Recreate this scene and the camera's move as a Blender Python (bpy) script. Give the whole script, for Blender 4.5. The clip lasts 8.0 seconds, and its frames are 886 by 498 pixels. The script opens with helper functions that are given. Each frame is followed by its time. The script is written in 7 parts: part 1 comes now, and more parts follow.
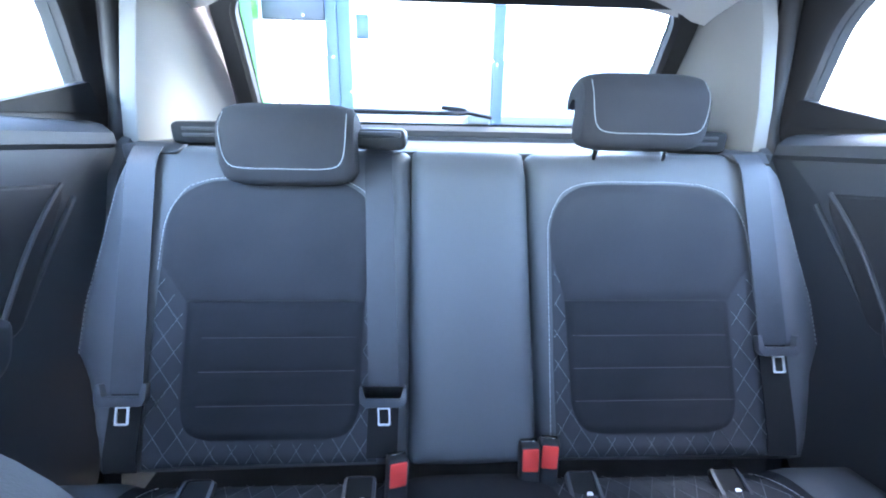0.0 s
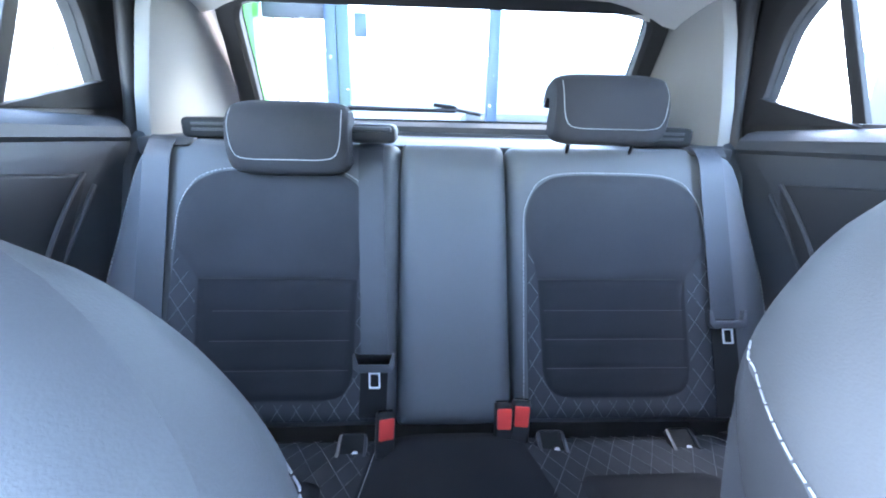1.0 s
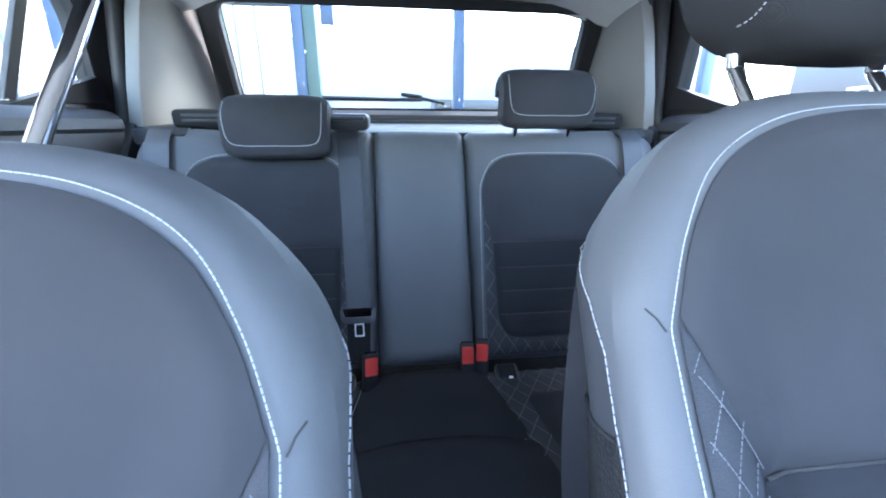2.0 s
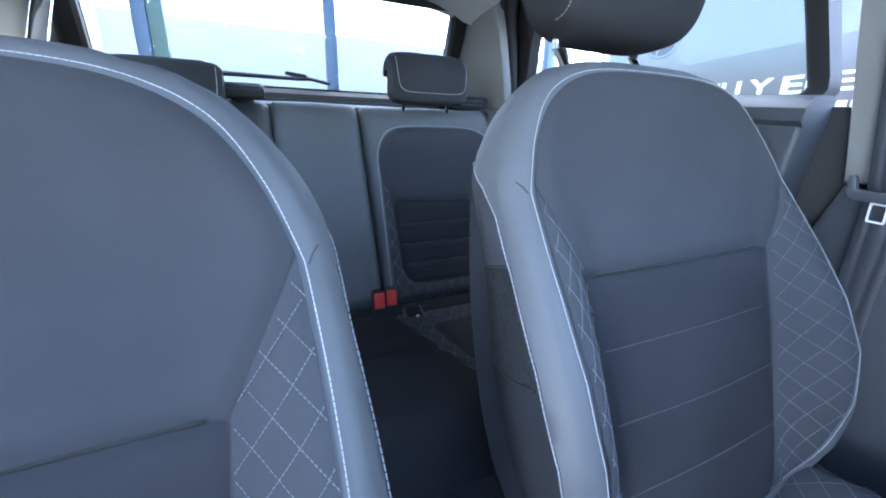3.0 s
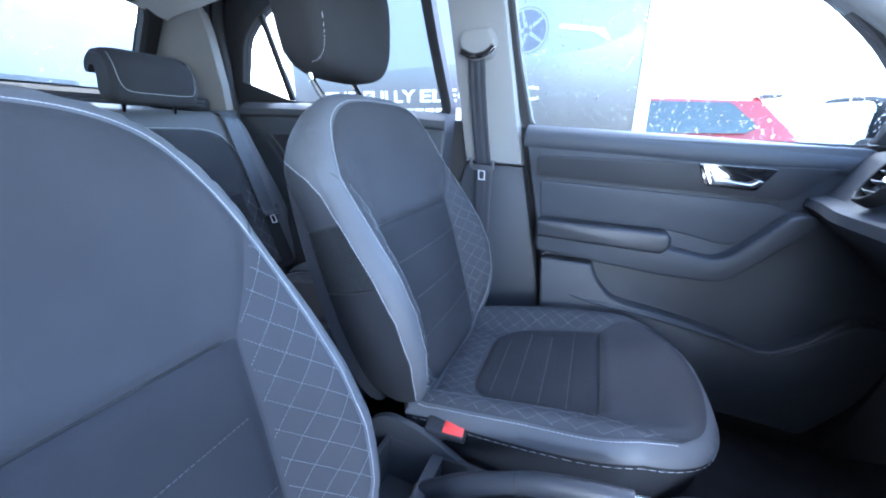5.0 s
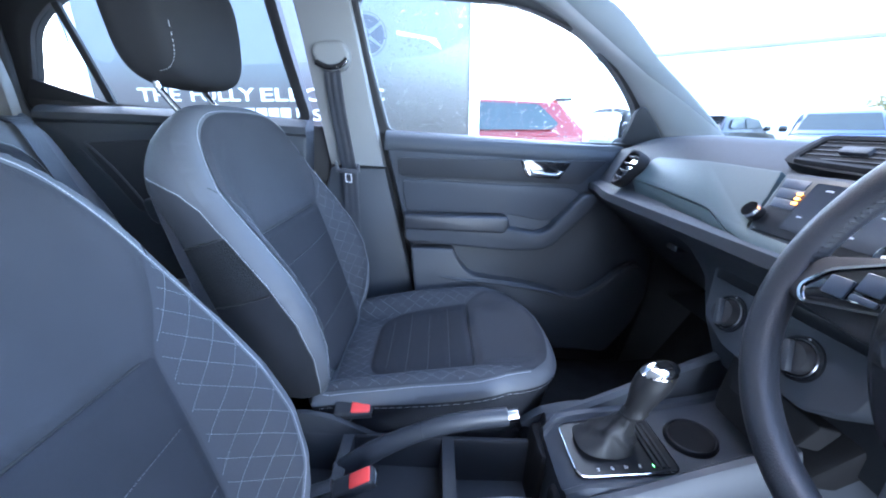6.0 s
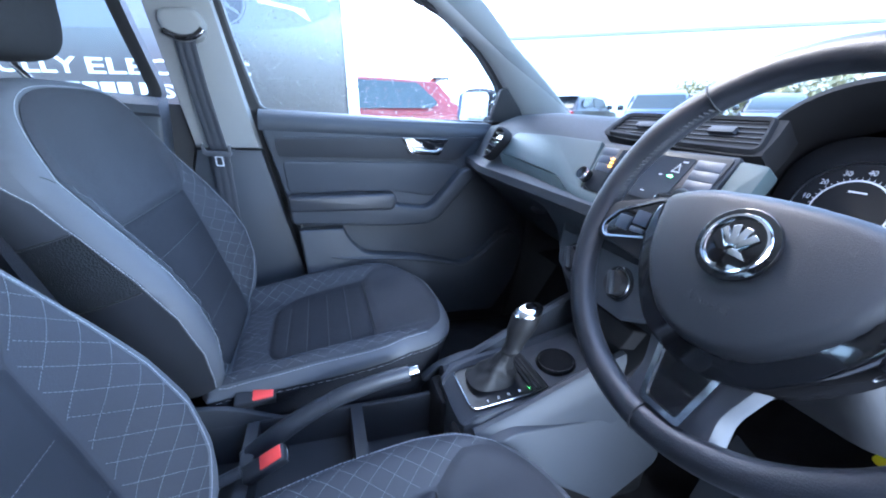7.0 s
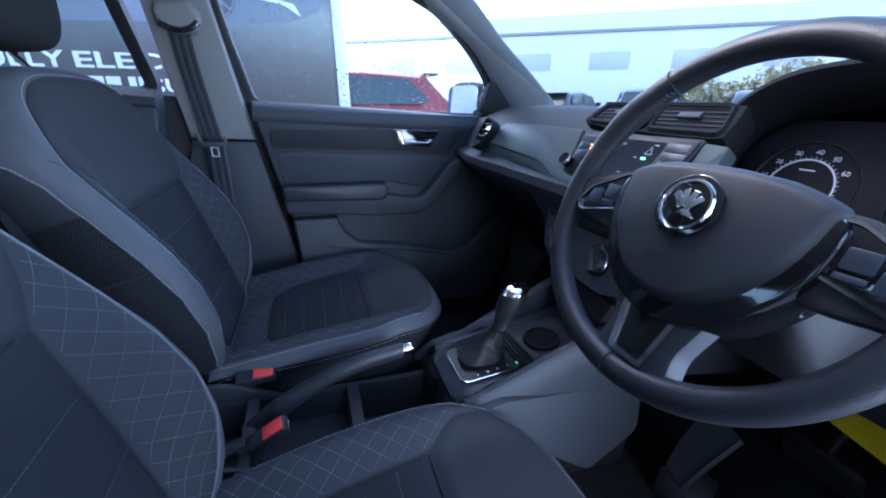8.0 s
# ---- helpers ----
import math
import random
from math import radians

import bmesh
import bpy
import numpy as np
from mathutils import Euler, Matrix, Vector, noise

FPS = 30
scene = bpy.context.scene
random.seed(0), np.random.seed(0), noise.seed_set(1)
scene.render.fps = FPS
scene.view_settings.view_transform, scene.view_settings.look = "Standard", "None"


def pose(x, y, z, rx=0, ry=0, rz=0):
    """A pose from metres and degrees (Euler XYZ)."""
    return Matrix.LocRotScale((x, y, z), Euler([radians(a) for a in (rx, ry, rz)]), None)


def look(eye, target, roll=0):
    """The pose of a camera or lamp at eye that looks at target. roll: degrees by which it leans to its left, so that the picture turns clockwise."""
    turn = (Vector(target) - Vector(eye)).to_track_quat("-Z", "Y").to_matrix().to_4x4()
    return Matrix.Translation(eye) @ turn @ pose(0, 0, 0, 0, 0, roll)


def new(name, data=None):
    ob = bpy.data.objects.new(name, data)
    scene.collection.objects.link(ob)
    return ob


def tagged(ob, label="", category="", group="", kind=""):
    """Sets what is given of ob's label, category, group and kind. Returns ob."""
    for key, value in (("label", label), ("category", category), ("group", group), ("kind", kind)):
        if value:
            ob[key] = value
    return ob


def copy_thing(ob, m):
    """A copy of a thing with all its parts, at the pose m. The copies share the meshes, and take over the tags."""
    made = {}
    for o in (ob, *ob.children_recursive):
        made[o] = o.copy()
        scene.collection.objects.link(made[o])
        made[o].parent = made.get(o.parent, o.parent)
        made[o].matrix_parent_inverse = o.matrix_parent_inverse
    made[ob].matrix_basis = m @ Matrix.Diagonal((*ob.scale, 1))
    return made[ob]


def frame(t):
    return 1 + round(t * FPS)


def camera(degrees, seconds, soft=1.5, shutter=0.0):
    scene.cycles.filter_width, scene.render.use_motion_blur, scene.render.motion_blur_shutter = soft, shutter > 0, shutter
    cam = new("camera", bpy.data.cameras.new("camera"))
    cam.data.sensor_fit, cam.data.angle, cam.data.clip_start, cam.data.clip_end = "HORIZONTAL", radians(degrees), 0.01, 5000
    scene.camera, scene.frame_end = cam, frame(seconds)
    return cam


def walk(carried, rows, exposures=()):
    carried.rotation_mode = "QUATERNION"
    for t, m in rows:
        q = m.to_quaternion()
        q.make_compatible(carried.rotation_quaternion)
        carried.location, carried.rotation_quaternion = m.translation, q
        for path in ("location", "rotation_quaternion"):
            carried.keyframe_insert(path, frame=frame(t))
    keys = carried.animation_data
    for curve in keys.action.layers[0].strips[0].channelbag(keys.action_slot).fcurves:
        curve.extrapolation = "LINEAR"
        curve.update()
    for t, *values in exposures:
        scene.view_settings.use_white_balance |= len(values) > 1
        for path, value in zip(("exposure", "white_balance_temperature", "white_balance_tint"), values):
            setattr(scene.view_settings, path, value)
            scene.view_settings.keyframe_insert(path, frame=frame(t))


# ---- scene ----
cam = camera(98.7, 8.0, 2.0)
PATH = [
    (0, (-0.068, -0.035, 1.092), (0.027, 1.902, 0.604), 0.95),
    (0.5, (-0.061, -0.060, 1.089), (0.037, 1.879, 0.612), 1.04),
    (1, (-0.046, -0.111, 1.085), (0.054, 1.823, 0.584), 1.14),
    (1.2, (-0.036, -0.137, 1.095), (0.068, 1.787, 0.558), 0.92),
    (2.5, (-0.065, -0.322, 1.055), (0.393, 1.539, 0.485), 0.27),
    (3, (-0.126, -0.376, 1.021), (0.691, 1.360, 0.453), 0.91),
    (3.5, (-0.188, -0.404, 1.004), (0.949, 1.140, 0.437), 0.87),
    (4, (-0.260, -0.440, 0.984), (1.152, 0.857, 0.412), 0.64),
    (4.5, (-0.343, -0.444, 1.005), (1.292, 0.552, 0.428), 0.66),
    (4.7, (-0.372, -0.460, 1.025), (1.323, 0.422, 0.436), 0.49),
    (5.8, (-0.521, -0.431, 1.063), (1.390, -0.320, 0.484), 0.39),
    (6, (-0.529, -0.433, 1.071), (1.377, -0.455, 0.466), -0.03),
    (6.5, (-0.556, -0.442, 1.075), (1.297, -0.804, 0.415), -0.36),
    (7, (-0.582, -0.435, 1.071), (1.207, -0.993, 0.371), 0.05),
    (7.5, (-0.608, -0.429, 1.061), (1.170, -1.011, 0.355), 0.17),
    (8, (-0.628, -0.421, 1.057), (1.143, -1.020, 0.344), 0.08),
]
walk(cam, [(t, look(eye, target, roll)) for t, eye, target, roll in PATH], [(0, 6.55, 6250, 18), (0.6, 6.6, 6250, 18), (1.2, 6.1, 6550, 18), (2.4, 5.4, 6650, 16), (3.0, 5.13, 6550, 16), (4.0, 5.38, 6250, 17), (6.0, 5.1, 6100, 17), (7.5, 4.95, 5900, 16), (7.8, 4.85, 5850, 17), (7.9, 4.2, 5800, 18), (8.0, 3.62, 5750, 20)])

# ---- light ----
world = bpy.data.worlds.new("sky")
scene.world = world
world.use_nodes = True
wn = world.node_tree
sky = wn.nodes.new("ShaderNodeTexSky")
sky.sky_type, sky.sun_disc = "NISHITA", False
SUN_WAY = Vector((0.62, 0.25, 0.74)).normalized()
sky.sun_elevation, sky.sun_rotation = math.asin(SUN_WAY.z), math.atan2(SUN_WAY.x, SUN_WAY.y)
sky.air_density, sky.dust_density = 1.0, 1.2
wn.links.new(sky.outputs[0], wn.nodes["Background"].inputs[0])
wn.nodes["Background"].inputs[1].default_value = 0.15
sun_data = bpy.data.lights.new("sun", "SUN")
sun_data.energy, sun_data.angle, sun_data.color = 0.5, radians(12), (1.0, 0.95, 0.87)
sun = new("sun", sun_data)
sun.matrix_world = look(SUN_WAY * 30, (0, 0, 0))
# area lamp added to stand in for daylight through the open driver's door
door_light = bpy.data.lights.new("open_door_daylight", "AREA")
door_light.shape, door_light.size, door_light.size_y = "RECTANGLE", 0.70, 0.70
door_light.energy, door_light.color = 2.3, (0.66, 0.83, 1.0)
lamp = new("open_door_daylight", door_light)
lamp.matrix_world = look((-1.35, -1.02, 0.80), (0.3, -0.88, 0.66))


# ---- materials ----
def material(name, color, rough=0.6, metal=0.0, var=0.15, scale=6.0, grain=400.0, bump=0.1, depth=0.001, kind="noise", coat=0.0, spec=0.5):
    """A surface with broad and fine variation of its colour, and a fine relief."""
    m = bpy.data.materials.new(name)
    m.use_nodes = True
    nt = m.node_tree
    b = nt.nodes["Principled BSDF"]
    b.inputs["Roughness"].default_value, b.inputs["Metallic"].default_value = rough, metal
    b.inputs["Coat Weight"].default_value, b.inputs["Specular IOR Level"].default_value = coat, spec
    co = nt.nodes.new("ShaderNodeTexCoord")
    big = nt.nodes.new("ShaderNodeTexNoise")
    big.inputs["Scale"].default_value, big.inputs["Detail"].default_value = scale, 5
    nt.links.new(co.outputs["Object"], big.inputs["Vector"])
    if kind == "weave":
        fine = nt.nodes.new("ShaderNodeTexVoronoi")
        out = fine.outputs["Distance"]
    elif kind == "twill":
        fine = nt.nodes.new("ShaderNodeTexWave")
        fine.bands_direction = "DIAGONAL"
        fine.inputs["Distortion"].default_value, fine.inputs["Detail"].default_value = 1.5, 2
        out = fine.outputs["Fac"]
    else:
        fine = nt.nodes.new("ShaderNodeTexNoise")
        out = fine.outputs["Fac"]
    fine.inputs["Scale"].default_value = grain
    nt.links.new(co.outputs["Object"], fine.inputs["Vector"])
    add = nt.nodes.new("ShaderNodeMath")
    add.operation = "MULTIPLY_ADD"
    nt.links.new(out, add.inputs[0])
    add.inputs[1].default_value = 0.5
    nt.links.new(big.outputs["Fac"], add.inputs[2])
    ramp = nt.nodes.new("ShaderNodeMapRange")
    ramp.inputs["From Min"].default_value, ramp.inputs["From Max"].default_value = 0.35, 1.15
    ramp.inputs["To Min"].default_value, ramp.inputs["To Max"].default_value = 1 - var, 1 + var
    nt.links.new(add.outputs[0], ramp.inputs["Value"])
    mul = nt.nodes.new("ShaderNodeVectorMath")
    mul.operation = "SCALE"
    mul.inputs[0].default_value = color
    nt.links.new(ramp.outputs["Result"], mul.inputs["Scale"])
    nt.links.new(mul.outputs["Vector"], b.inputs["Base Color"])
    if bump:
        bp = nt.nodes.new("ShaderNodeBump")
        bp.inputs["Strength"].default_value, bp.inputs["Distance"].default_value = bump, depth
        nt.links.new(out, bp.inputs["Height"])
        nt.links.new(bp.outputs["Normal"], b.inputs["Normal"])
    return m


def glowing(name, color, strength):
    m = bpy.data.materials.new(name)
    m.use_nodes = True
    b = m.node_tree.nodes["Principled BSDF"]
    b.inputs["Base Color"].default_value = (*color, 1)
    b.inputs["Emission Color"].default_value, b.inputs["Emission Strength"].default_value = (*color, 1), strength
    return m


def glass(name, tint, rough=0.0):
    m = bpy.data.materials.new(name)
    m.use_nodes = True
    nt = m.node_tree
    nt.nodes.remove(nt.nodes["Principled BSDF"])
    clear, gloss, mix, face, power, scale = (nt.nodes.new("ShaderNode" + n) for n in ("BsdfTransparent", "BsdfGlossy", "MixShader", "LayerWeight", "Math", "Math"))
    clear.inputs[0].default_value = (*tint, 1)
    gloss.inputs["Roughness"].default_value = rough
    face.inputs["Blend"].default_value = 0.5
    power.operation, power.inputs[1].default_value = "POWER", 5.0
    scale.operation, scale.inputs[1].default_value, scale.inputs[2].default_value = "MULTIPLY_ADD", 0.5, 0.02
    nt.links.new(face.outputs["Facing"], power.inputs[0])
    nt.links.new(power.outputs[0], scale.inputs[0])
    nt.links.new(scale.outputs[0], mix.inputs[0])
    nt.links.new(clear.outputs[0], mix.inputs[1])
    nt.links.new(gloss.outputs[0], mix.inputs[2])
    nt.links.new(mix.outputs[0], nt.nodes["Material Output"].inputs[0])
    return m


GREY = material("grey_leatherette", (0.066, 0.070, 0.078), 0.6, var=0.10, scale=5, grain=900, bump=0.25, depth=0.0006)
CLOTH = material("dark_cloth", (0.031, 0.032, 0.037), 0.85, var=0.30, scale=7, grain=620, bump=0.4, depth=0.0008, kind="twill", spec=0.25)
QUILT = material("quilted_cloth", (0.034, 0.036, 0.042), 0.8, var=0.2, scale=7, grain=900, bump=0.4, depth=0.0006, kind="weave", spec=0.25)
MESH = material("knit_mesh", (0.015, 0.016, 0.018), 0.8, var=0.5, scale=9, grain=300, bump=1.0, depth=0.0012, kind="weave", spec=0.3)
THREAD = material("white_thread", (0.31, 0.32, 0.345), 0.7, var=0.1, grain=1500, bump=0.2)
DULL = material("dull_black", (0.012, 0.012, 0.013), 0.75, var=0.15, scale=6, grain=1200, bump=0.25, depth=0.0004, spec=0.2)
SIDE = material("side_cloth", (0.036, 0.038, 0.044), 0.8, var=0.12, scale=6, grain=900, bump=0.3, depth=0.0005, spec=0.25)
RIBCLOTH = material("ribbed_cloth", (0.021, 0.022, 0.026), 0.88, var=0.3, scale=7, grain=620, bump=0.4, depth=0.0008, kind="twill", spec=0.2)
DASHP = material("dash_plastic", (0.029, 0.032, 0.037), 0.6, var=0.15, scale=4, grain=1000, bump=0.4, depth=0.0006, spec=0.22)
RIBTHREAD = material("rib_thread", (0.07, 0.072, 0.080), 0.8, var=0.1, grain=1500, bump=0.2)
QTHREAD = material("quilting_thread", (0.135, 0.14, 0.155), 0.7, var=0.1, grain=1500, bump=0.2)
PLASTIC = material("black_plastic", (0.025, 0.026, 0.029), 0.55, var=0.2, scale=5, grain=1200, bump=0.35, depth=0.0006, spec=0.28)
# black plastic; the sky's blue reflection is put into its base colour
SOFT = material("soft_touch_plastic", (0.036, 0.041, 0.049), 0.52, var=0.15, scale=4, grain=1000, bump=0.4, depth=0.0006, spec=0.35)
PIANO = material("gloss_black", (0.008, 0.008, 0.009), 0.08, var=0.1, bump=0.0, coat=0.6)
LEATHER = material("wheel_leather", (0.020, 0.022, 0.027), 0.42, var=0.2, scale=12, grain=700, bump=0.4, depth=0.0008)
GRIP = material("grey_plastic", (0.045, 0.048, 0.056), 0.4, var=0.1, scale=8, grain=1200, bump=0.2, depth=0.0004)
HEADREST = material("black_cloth", (0.020, 0.020, 0.022), 0.8, var=0.2, scale=8, grain=800, bump=0.4, depth=0.0006, kind="twill", spec=0.25)
BLACKL = material("black_leather", (0.013, 0.013, 0.014), 0.55, var=0.2, scale=20, grain=900, bump=0.4, depth=0.0006, spec=0.3)
CHROME = material("chrome", (0.85, 0.86, 0.88), 0.08, 1.0, var=0.04, bump=0.0)
PLATE = material("zinc_plate", (0.70, 0.71, 0.73), 0.45, 0.35, var=0.08, bump=0.05)
STEEL = material("satin_metal", (0.55, 0.56, 0.58), 0.3, 1.0, var=0.1, bump=0.05)
RUBBER = material("rubber_seal", (0.015, 0.015, 0.016), 0.6, var=0.2, bump=0.2)
TRIM = material("light_grey_trim", (0.20, 0.201, 0.20), 0.75, var=0.06, scale=4, grain=900, bump=0.3)
LINING = material("grey_headlining", (0.60, 0.59, 0.56), 0.95, var=0.06, scale=5, grain=800, bump=0.5)
CARPET = material("black_carpet", (0.018, 0.018, 0.019), 1.0, var=0.4, scale=14, grain=500, bump=1.0, depth=0.003, spec=0.05)
DECOR = material("grey_green_decor", (0.052, 0.072, 0.074), 0.5, var=0.06, scale=3, grain=2000, bump=0.05, spec=0.25)
RED = material("red_button", (0.75, 0.06, 0.05), 0.45, var=0.08, bump=0.05)
WEB = material("belt_webbing", (0.024, 0.027, 0.034), 0.36, var=0.2, scale=20, grain=1500, bump=0.5, depth=0.0005, kind="weave")
PRINT = material("white_print", (0.75, 0.75, 0.75), 0.6, var=0.05, bump=0.0)
YELLOW = material("yellow_card", (0.85, 0.68, 0.01), 0.6, var=0.06, scale=8, bump=0.1)
PANE = glass("window_glass", (0.90, 0.95, 0.93))
PANE_DARK = glass("tinted_glass", (0.64, 0.68, 0.67))
# windscreen tint added to dim the daylight that falls on the front seats
PANE_FRONT = glass("laminated_glass", (0.43, 0.47, 0.46))


# ---- builders ----
ORIGIN = {}


def thing(name, label, category, at=(0, 0, 0), group="", kind=""):
    ob = tagged(new(name), label, category, group, kind)
    ob.location = at
    ob.empty_display_size = 0.05
    ORIGIN[ob] = Vector(at)
    return ob


def finish(bm, name, mat, smooth=True):
    me = bpy.data.meshes.new(name)
    bm.normal_update()
    bm.to_mesh(me)
    bm.free()
    me.materials.append(mat)
    if smooth:
        me.polygons.foreach_set("use_smooth", [True] * len(me.polygons))
        me.set_sharp_from_angle(angle=radians(38))
    return me


def part(name, bm, mat, parent, label="", smooth=True):
    """Links a bmesh, in world metres, as one mesh under a thing or a part."""
    base = ORIGIN[parent]
    bm.transform(Matrix.Translation(-base))
    ob = new(name, finish(bm, name, mat, smooth))
    ob.parent = parent
    ORIGIN[ob] = base
    return tagged(ob, label, kind="stuff" if name in ("stitching", "quilting", "rib_seam") else "")


def solid(name, bm, mat, label, category, group="", kind="", smooth=True, base=None):
    """Links a bmesh as a thing of one mesh."""
    base = Vector(base or (0, 0, 0))
    bm.transform(Matrix.Translation(-base))
    ob = tagged(new(name, finish(bm, name, mat, smooth)), label, category, group, kind)
    ob.location = base
    ORIGIN[ob] = base
    return ob


def smoothed(pts, step=0.012, closed=False):
    """A Catmull-Rom curve through points, at even steps."""
    p = np.array(pts, float)
    n = len(p)
    idx = range(n) if closed else range(n - 1)
    out = []
    for i in idx:
        a, b, c, d = (p[(i + k) % n] if closed else p[min(max(i + k, 0), n - 1)] for k in (-1, 0, 1, 2))
        m = max(2, int(np.linalg.norm(c - b) / step))
        for k in range(m):
            t = k / m
            out.append(0.5 * (2 * b + (c - a) * t + (2 * a - 5 * b + 4 * c - d) * t * t + (3 * b - a - 3 * c + d) * t ** 3))
    if not closed:
        out.append(p[-1])
    return np.array(out)


def rounded(pts, radii, n=5):
    """A closed outline with its corners rounded."""
    out, k = [], len(pts)
    for i in range(k):
        p, a, b = (np.array(pts[j % k], float) for j in (i, i - 1, i + 1))
        r = radii[i] if hasattr(radii, "__len__") else radii
        if r <= 0:
            out.append(p)
            continue
        da, db = a - p, b - p
        la, lb = np.linalg.norm(da), np.linalg.norm(db)
        r = min(r, la * 0.48, lb * 0.48)
        s, e = p + da / la * r, p + db / lb * r
        for j in range(n + 1):
            t = j / n
            out.append((1 - t) ** 2 * s + 2 * t * (1 - t) * p + t * t * e)
    return np.array(out)


def distance(P, line, closed=True):
    A = np.array(line)
    B = np.roll(A, -1, 0) if closed else A[1:]
    A = A if closed else A[:-1]
    D = B - A
    W = P[:, None] - A[None]
    t = np.clip((W * D).sum(-1) / ((D * D).sum(-1) + 1e-12), 0, 1)
    return np.sqrt(((W - t[..., None] * D) ** 2).sum(-1).min(1))


def cut_grid(outline, step):
    """A flat polygon cut into a grid."""
    bm = bmesh.new()
    bm.faces.new([bm.verts.new((float(x), float(y), 0)) for x, y in outline])
    lo, hi = np.min(outline, 0), np.max(outline, 0)
    for axis in (0, 1):
        no = (1, 0, 0) if axis == 0 else (0, 1, 0)
        for k in range(math.floor(lo[axis] / step) + 1, math.ceil(hi[axis] / step)):
            co = [0.0, 0.0, 0.0]
            co[axis] = k * step + 1e-5
            bmesh.ops.bisect_plane(bm, geom=bm.verts[:] + bm.edges[:] + bm.faces[:], plane_co=co, plane_no=no)
    return bm


def pad(outline, surface, step=0.012, lift=0.0, width=0.010, base=0.0022, grooves=(), groove=0.003):
    """Upholstery: an outline in the surface's own two directions, puffed up from its edge, with sewn grooves."""
    bm = cut_grid(outline, step)
    P = np.array([(v.co.x, v.co.y) for v in bm.verts])
    up = np.full(len(P), base)
    if lift:
        up += lift * (1 - np.exp(-((distance(P, outline) / width) ** 2)))
    for g in grooves:
        up -= groove * np.exp(-((distance(P, g, False) / 0.0045) ** 2)) * (1 - np.exp(-((distance(P, outline) / 0.012) ** 2)))
    Q = surface(P[:, 0], P[:, 1], up)
    for v, q in zip(bm.verts, Q):
        v.co = q
    return bm


def from_arrays(verts, faces):
    me = bpy.data.meshes.new("tmp")
    me.from_pydata([tuple(map(float, v)) for v in verts], [], faces)
    bm = bmesh.new()
    bm.from_mesh(me)
    bpy.data.meshes.remove(me)
    return bm


def stitches(lines, surface, lift=0.001, dash=0.0042, gap=0.0022, r=0.0007):
    """Dashes of thread along lines on a surface."""
    verts, faces = [], []
    for line in lines:
        L = np.array(line, float)
        seg = np.r_[0, np.cumsum(np.linalg.norm(np.diff(L, axis=0), axis=1))]
        total = seg[-1]
        starts = np.arange(0, max(total - dash, 0) + 1e-9, dash + gap)
        if len(starts) == 0:
            continue
        s = np.stack([starts, starts + dash], 1).ravel()
        u, v = np.interp(s, seg, L[:, 0]), np.interp(s, seg, L[:, 1])
        e = 1e-3
        Q = surface(u, v, np.full(len(u), lift))
        N = np.cross(surface(u + e, v, np.full(len(u), lift)) - Q, surface(u, v + e, np.full(len(u), lift)) - Q)
        N /= np.linalg.norm(N, axis=1)[:, None] + 1e-12
        for k in range(len(starts)):
            a, b, n = Q[2 * k], Q[2 * k + 1], N[2 * k]
            side = np.cross(b - a, n)
            side /= np.linalg.norm(side) + 1e-12
            base = len(verts)
            for p in (a, b):
                verts += [p + side * r, p + n * r, p - side * r, p - n * r]
            for i in range(4):
                j = (i + 1) % 4
                faces.append((base + i, base + j, base + 4 + j, base + 4 + i))
            faces += [(base + 3, base + 2, base + 1, base), (base + 4, base + 5, base + 6, base + 7)]
    return from_arrays(verts, faces)


def inside(pt, poly):
    x, y = pt
    hit = False
    for (x1, y1), (x2, y2) in zip(poly, np.roll(poly, -1, 0)):
        if (y1 > y) != (y2 > y) and x < (x2 - x1) * (y - y1) / (y2 - y1) + x1:
            hit = not hit
    return hit


def diamonds(poly, pitch, angle=52, angle2=None, margin=0.004, phase=0.0):
    """Two families of slanting lines, clipped to an outline."""
    poly = np.array(poly)
    mid = poly.mean(0)
    reach = np.linalg.norm(poly - mid, axis=1).max()
    out = []
    for a in (angle, angle2 if angle2 is not None else 180 - angle):
        d = np.array([math.cos(radians(a)), math.sin(radians(a))])
        n = np.array([-d[1], d[0]])
        k = int(reach / pitch) + 1
        for i in range(-k, k + 1):
            run = []
            for s in np.arange(-reach, reach, 0.003):
                p = mid + n * (i + phase) * pitch + d * s
                if inside(p, poly):
                    run.append(p)
                elif len(run) > 3:
                    out.append(run)
                    run = []
                else:
                    run = []
            if len(run) > 3:
                out.append(run)
    return out


def ring_loft(rings, cap=True, closed=True):
    """A skin through rings of equally many points."""
    n = len(rings[0])
    verts = [p for r in rings for p in r]
    faces = []
    for i in range(len(rings) - 1):
        for j in range(n if closed else n - 1):
            k = (j + 1) % n
            faces.append((i * n + j, i * n + k, (i + 1) * n + k, (i + 1) * n + j))
    if cap and closed:
        faces += [tuple(range(n - 1, -1, -1)), tuple((len(rings) - 1) * n + j for j in range(n))]
    bm = from_arrays(verts, faces)
    bmesh.ops.recalc_face_normals(bm, faces=bm.faces[:])
    return bm


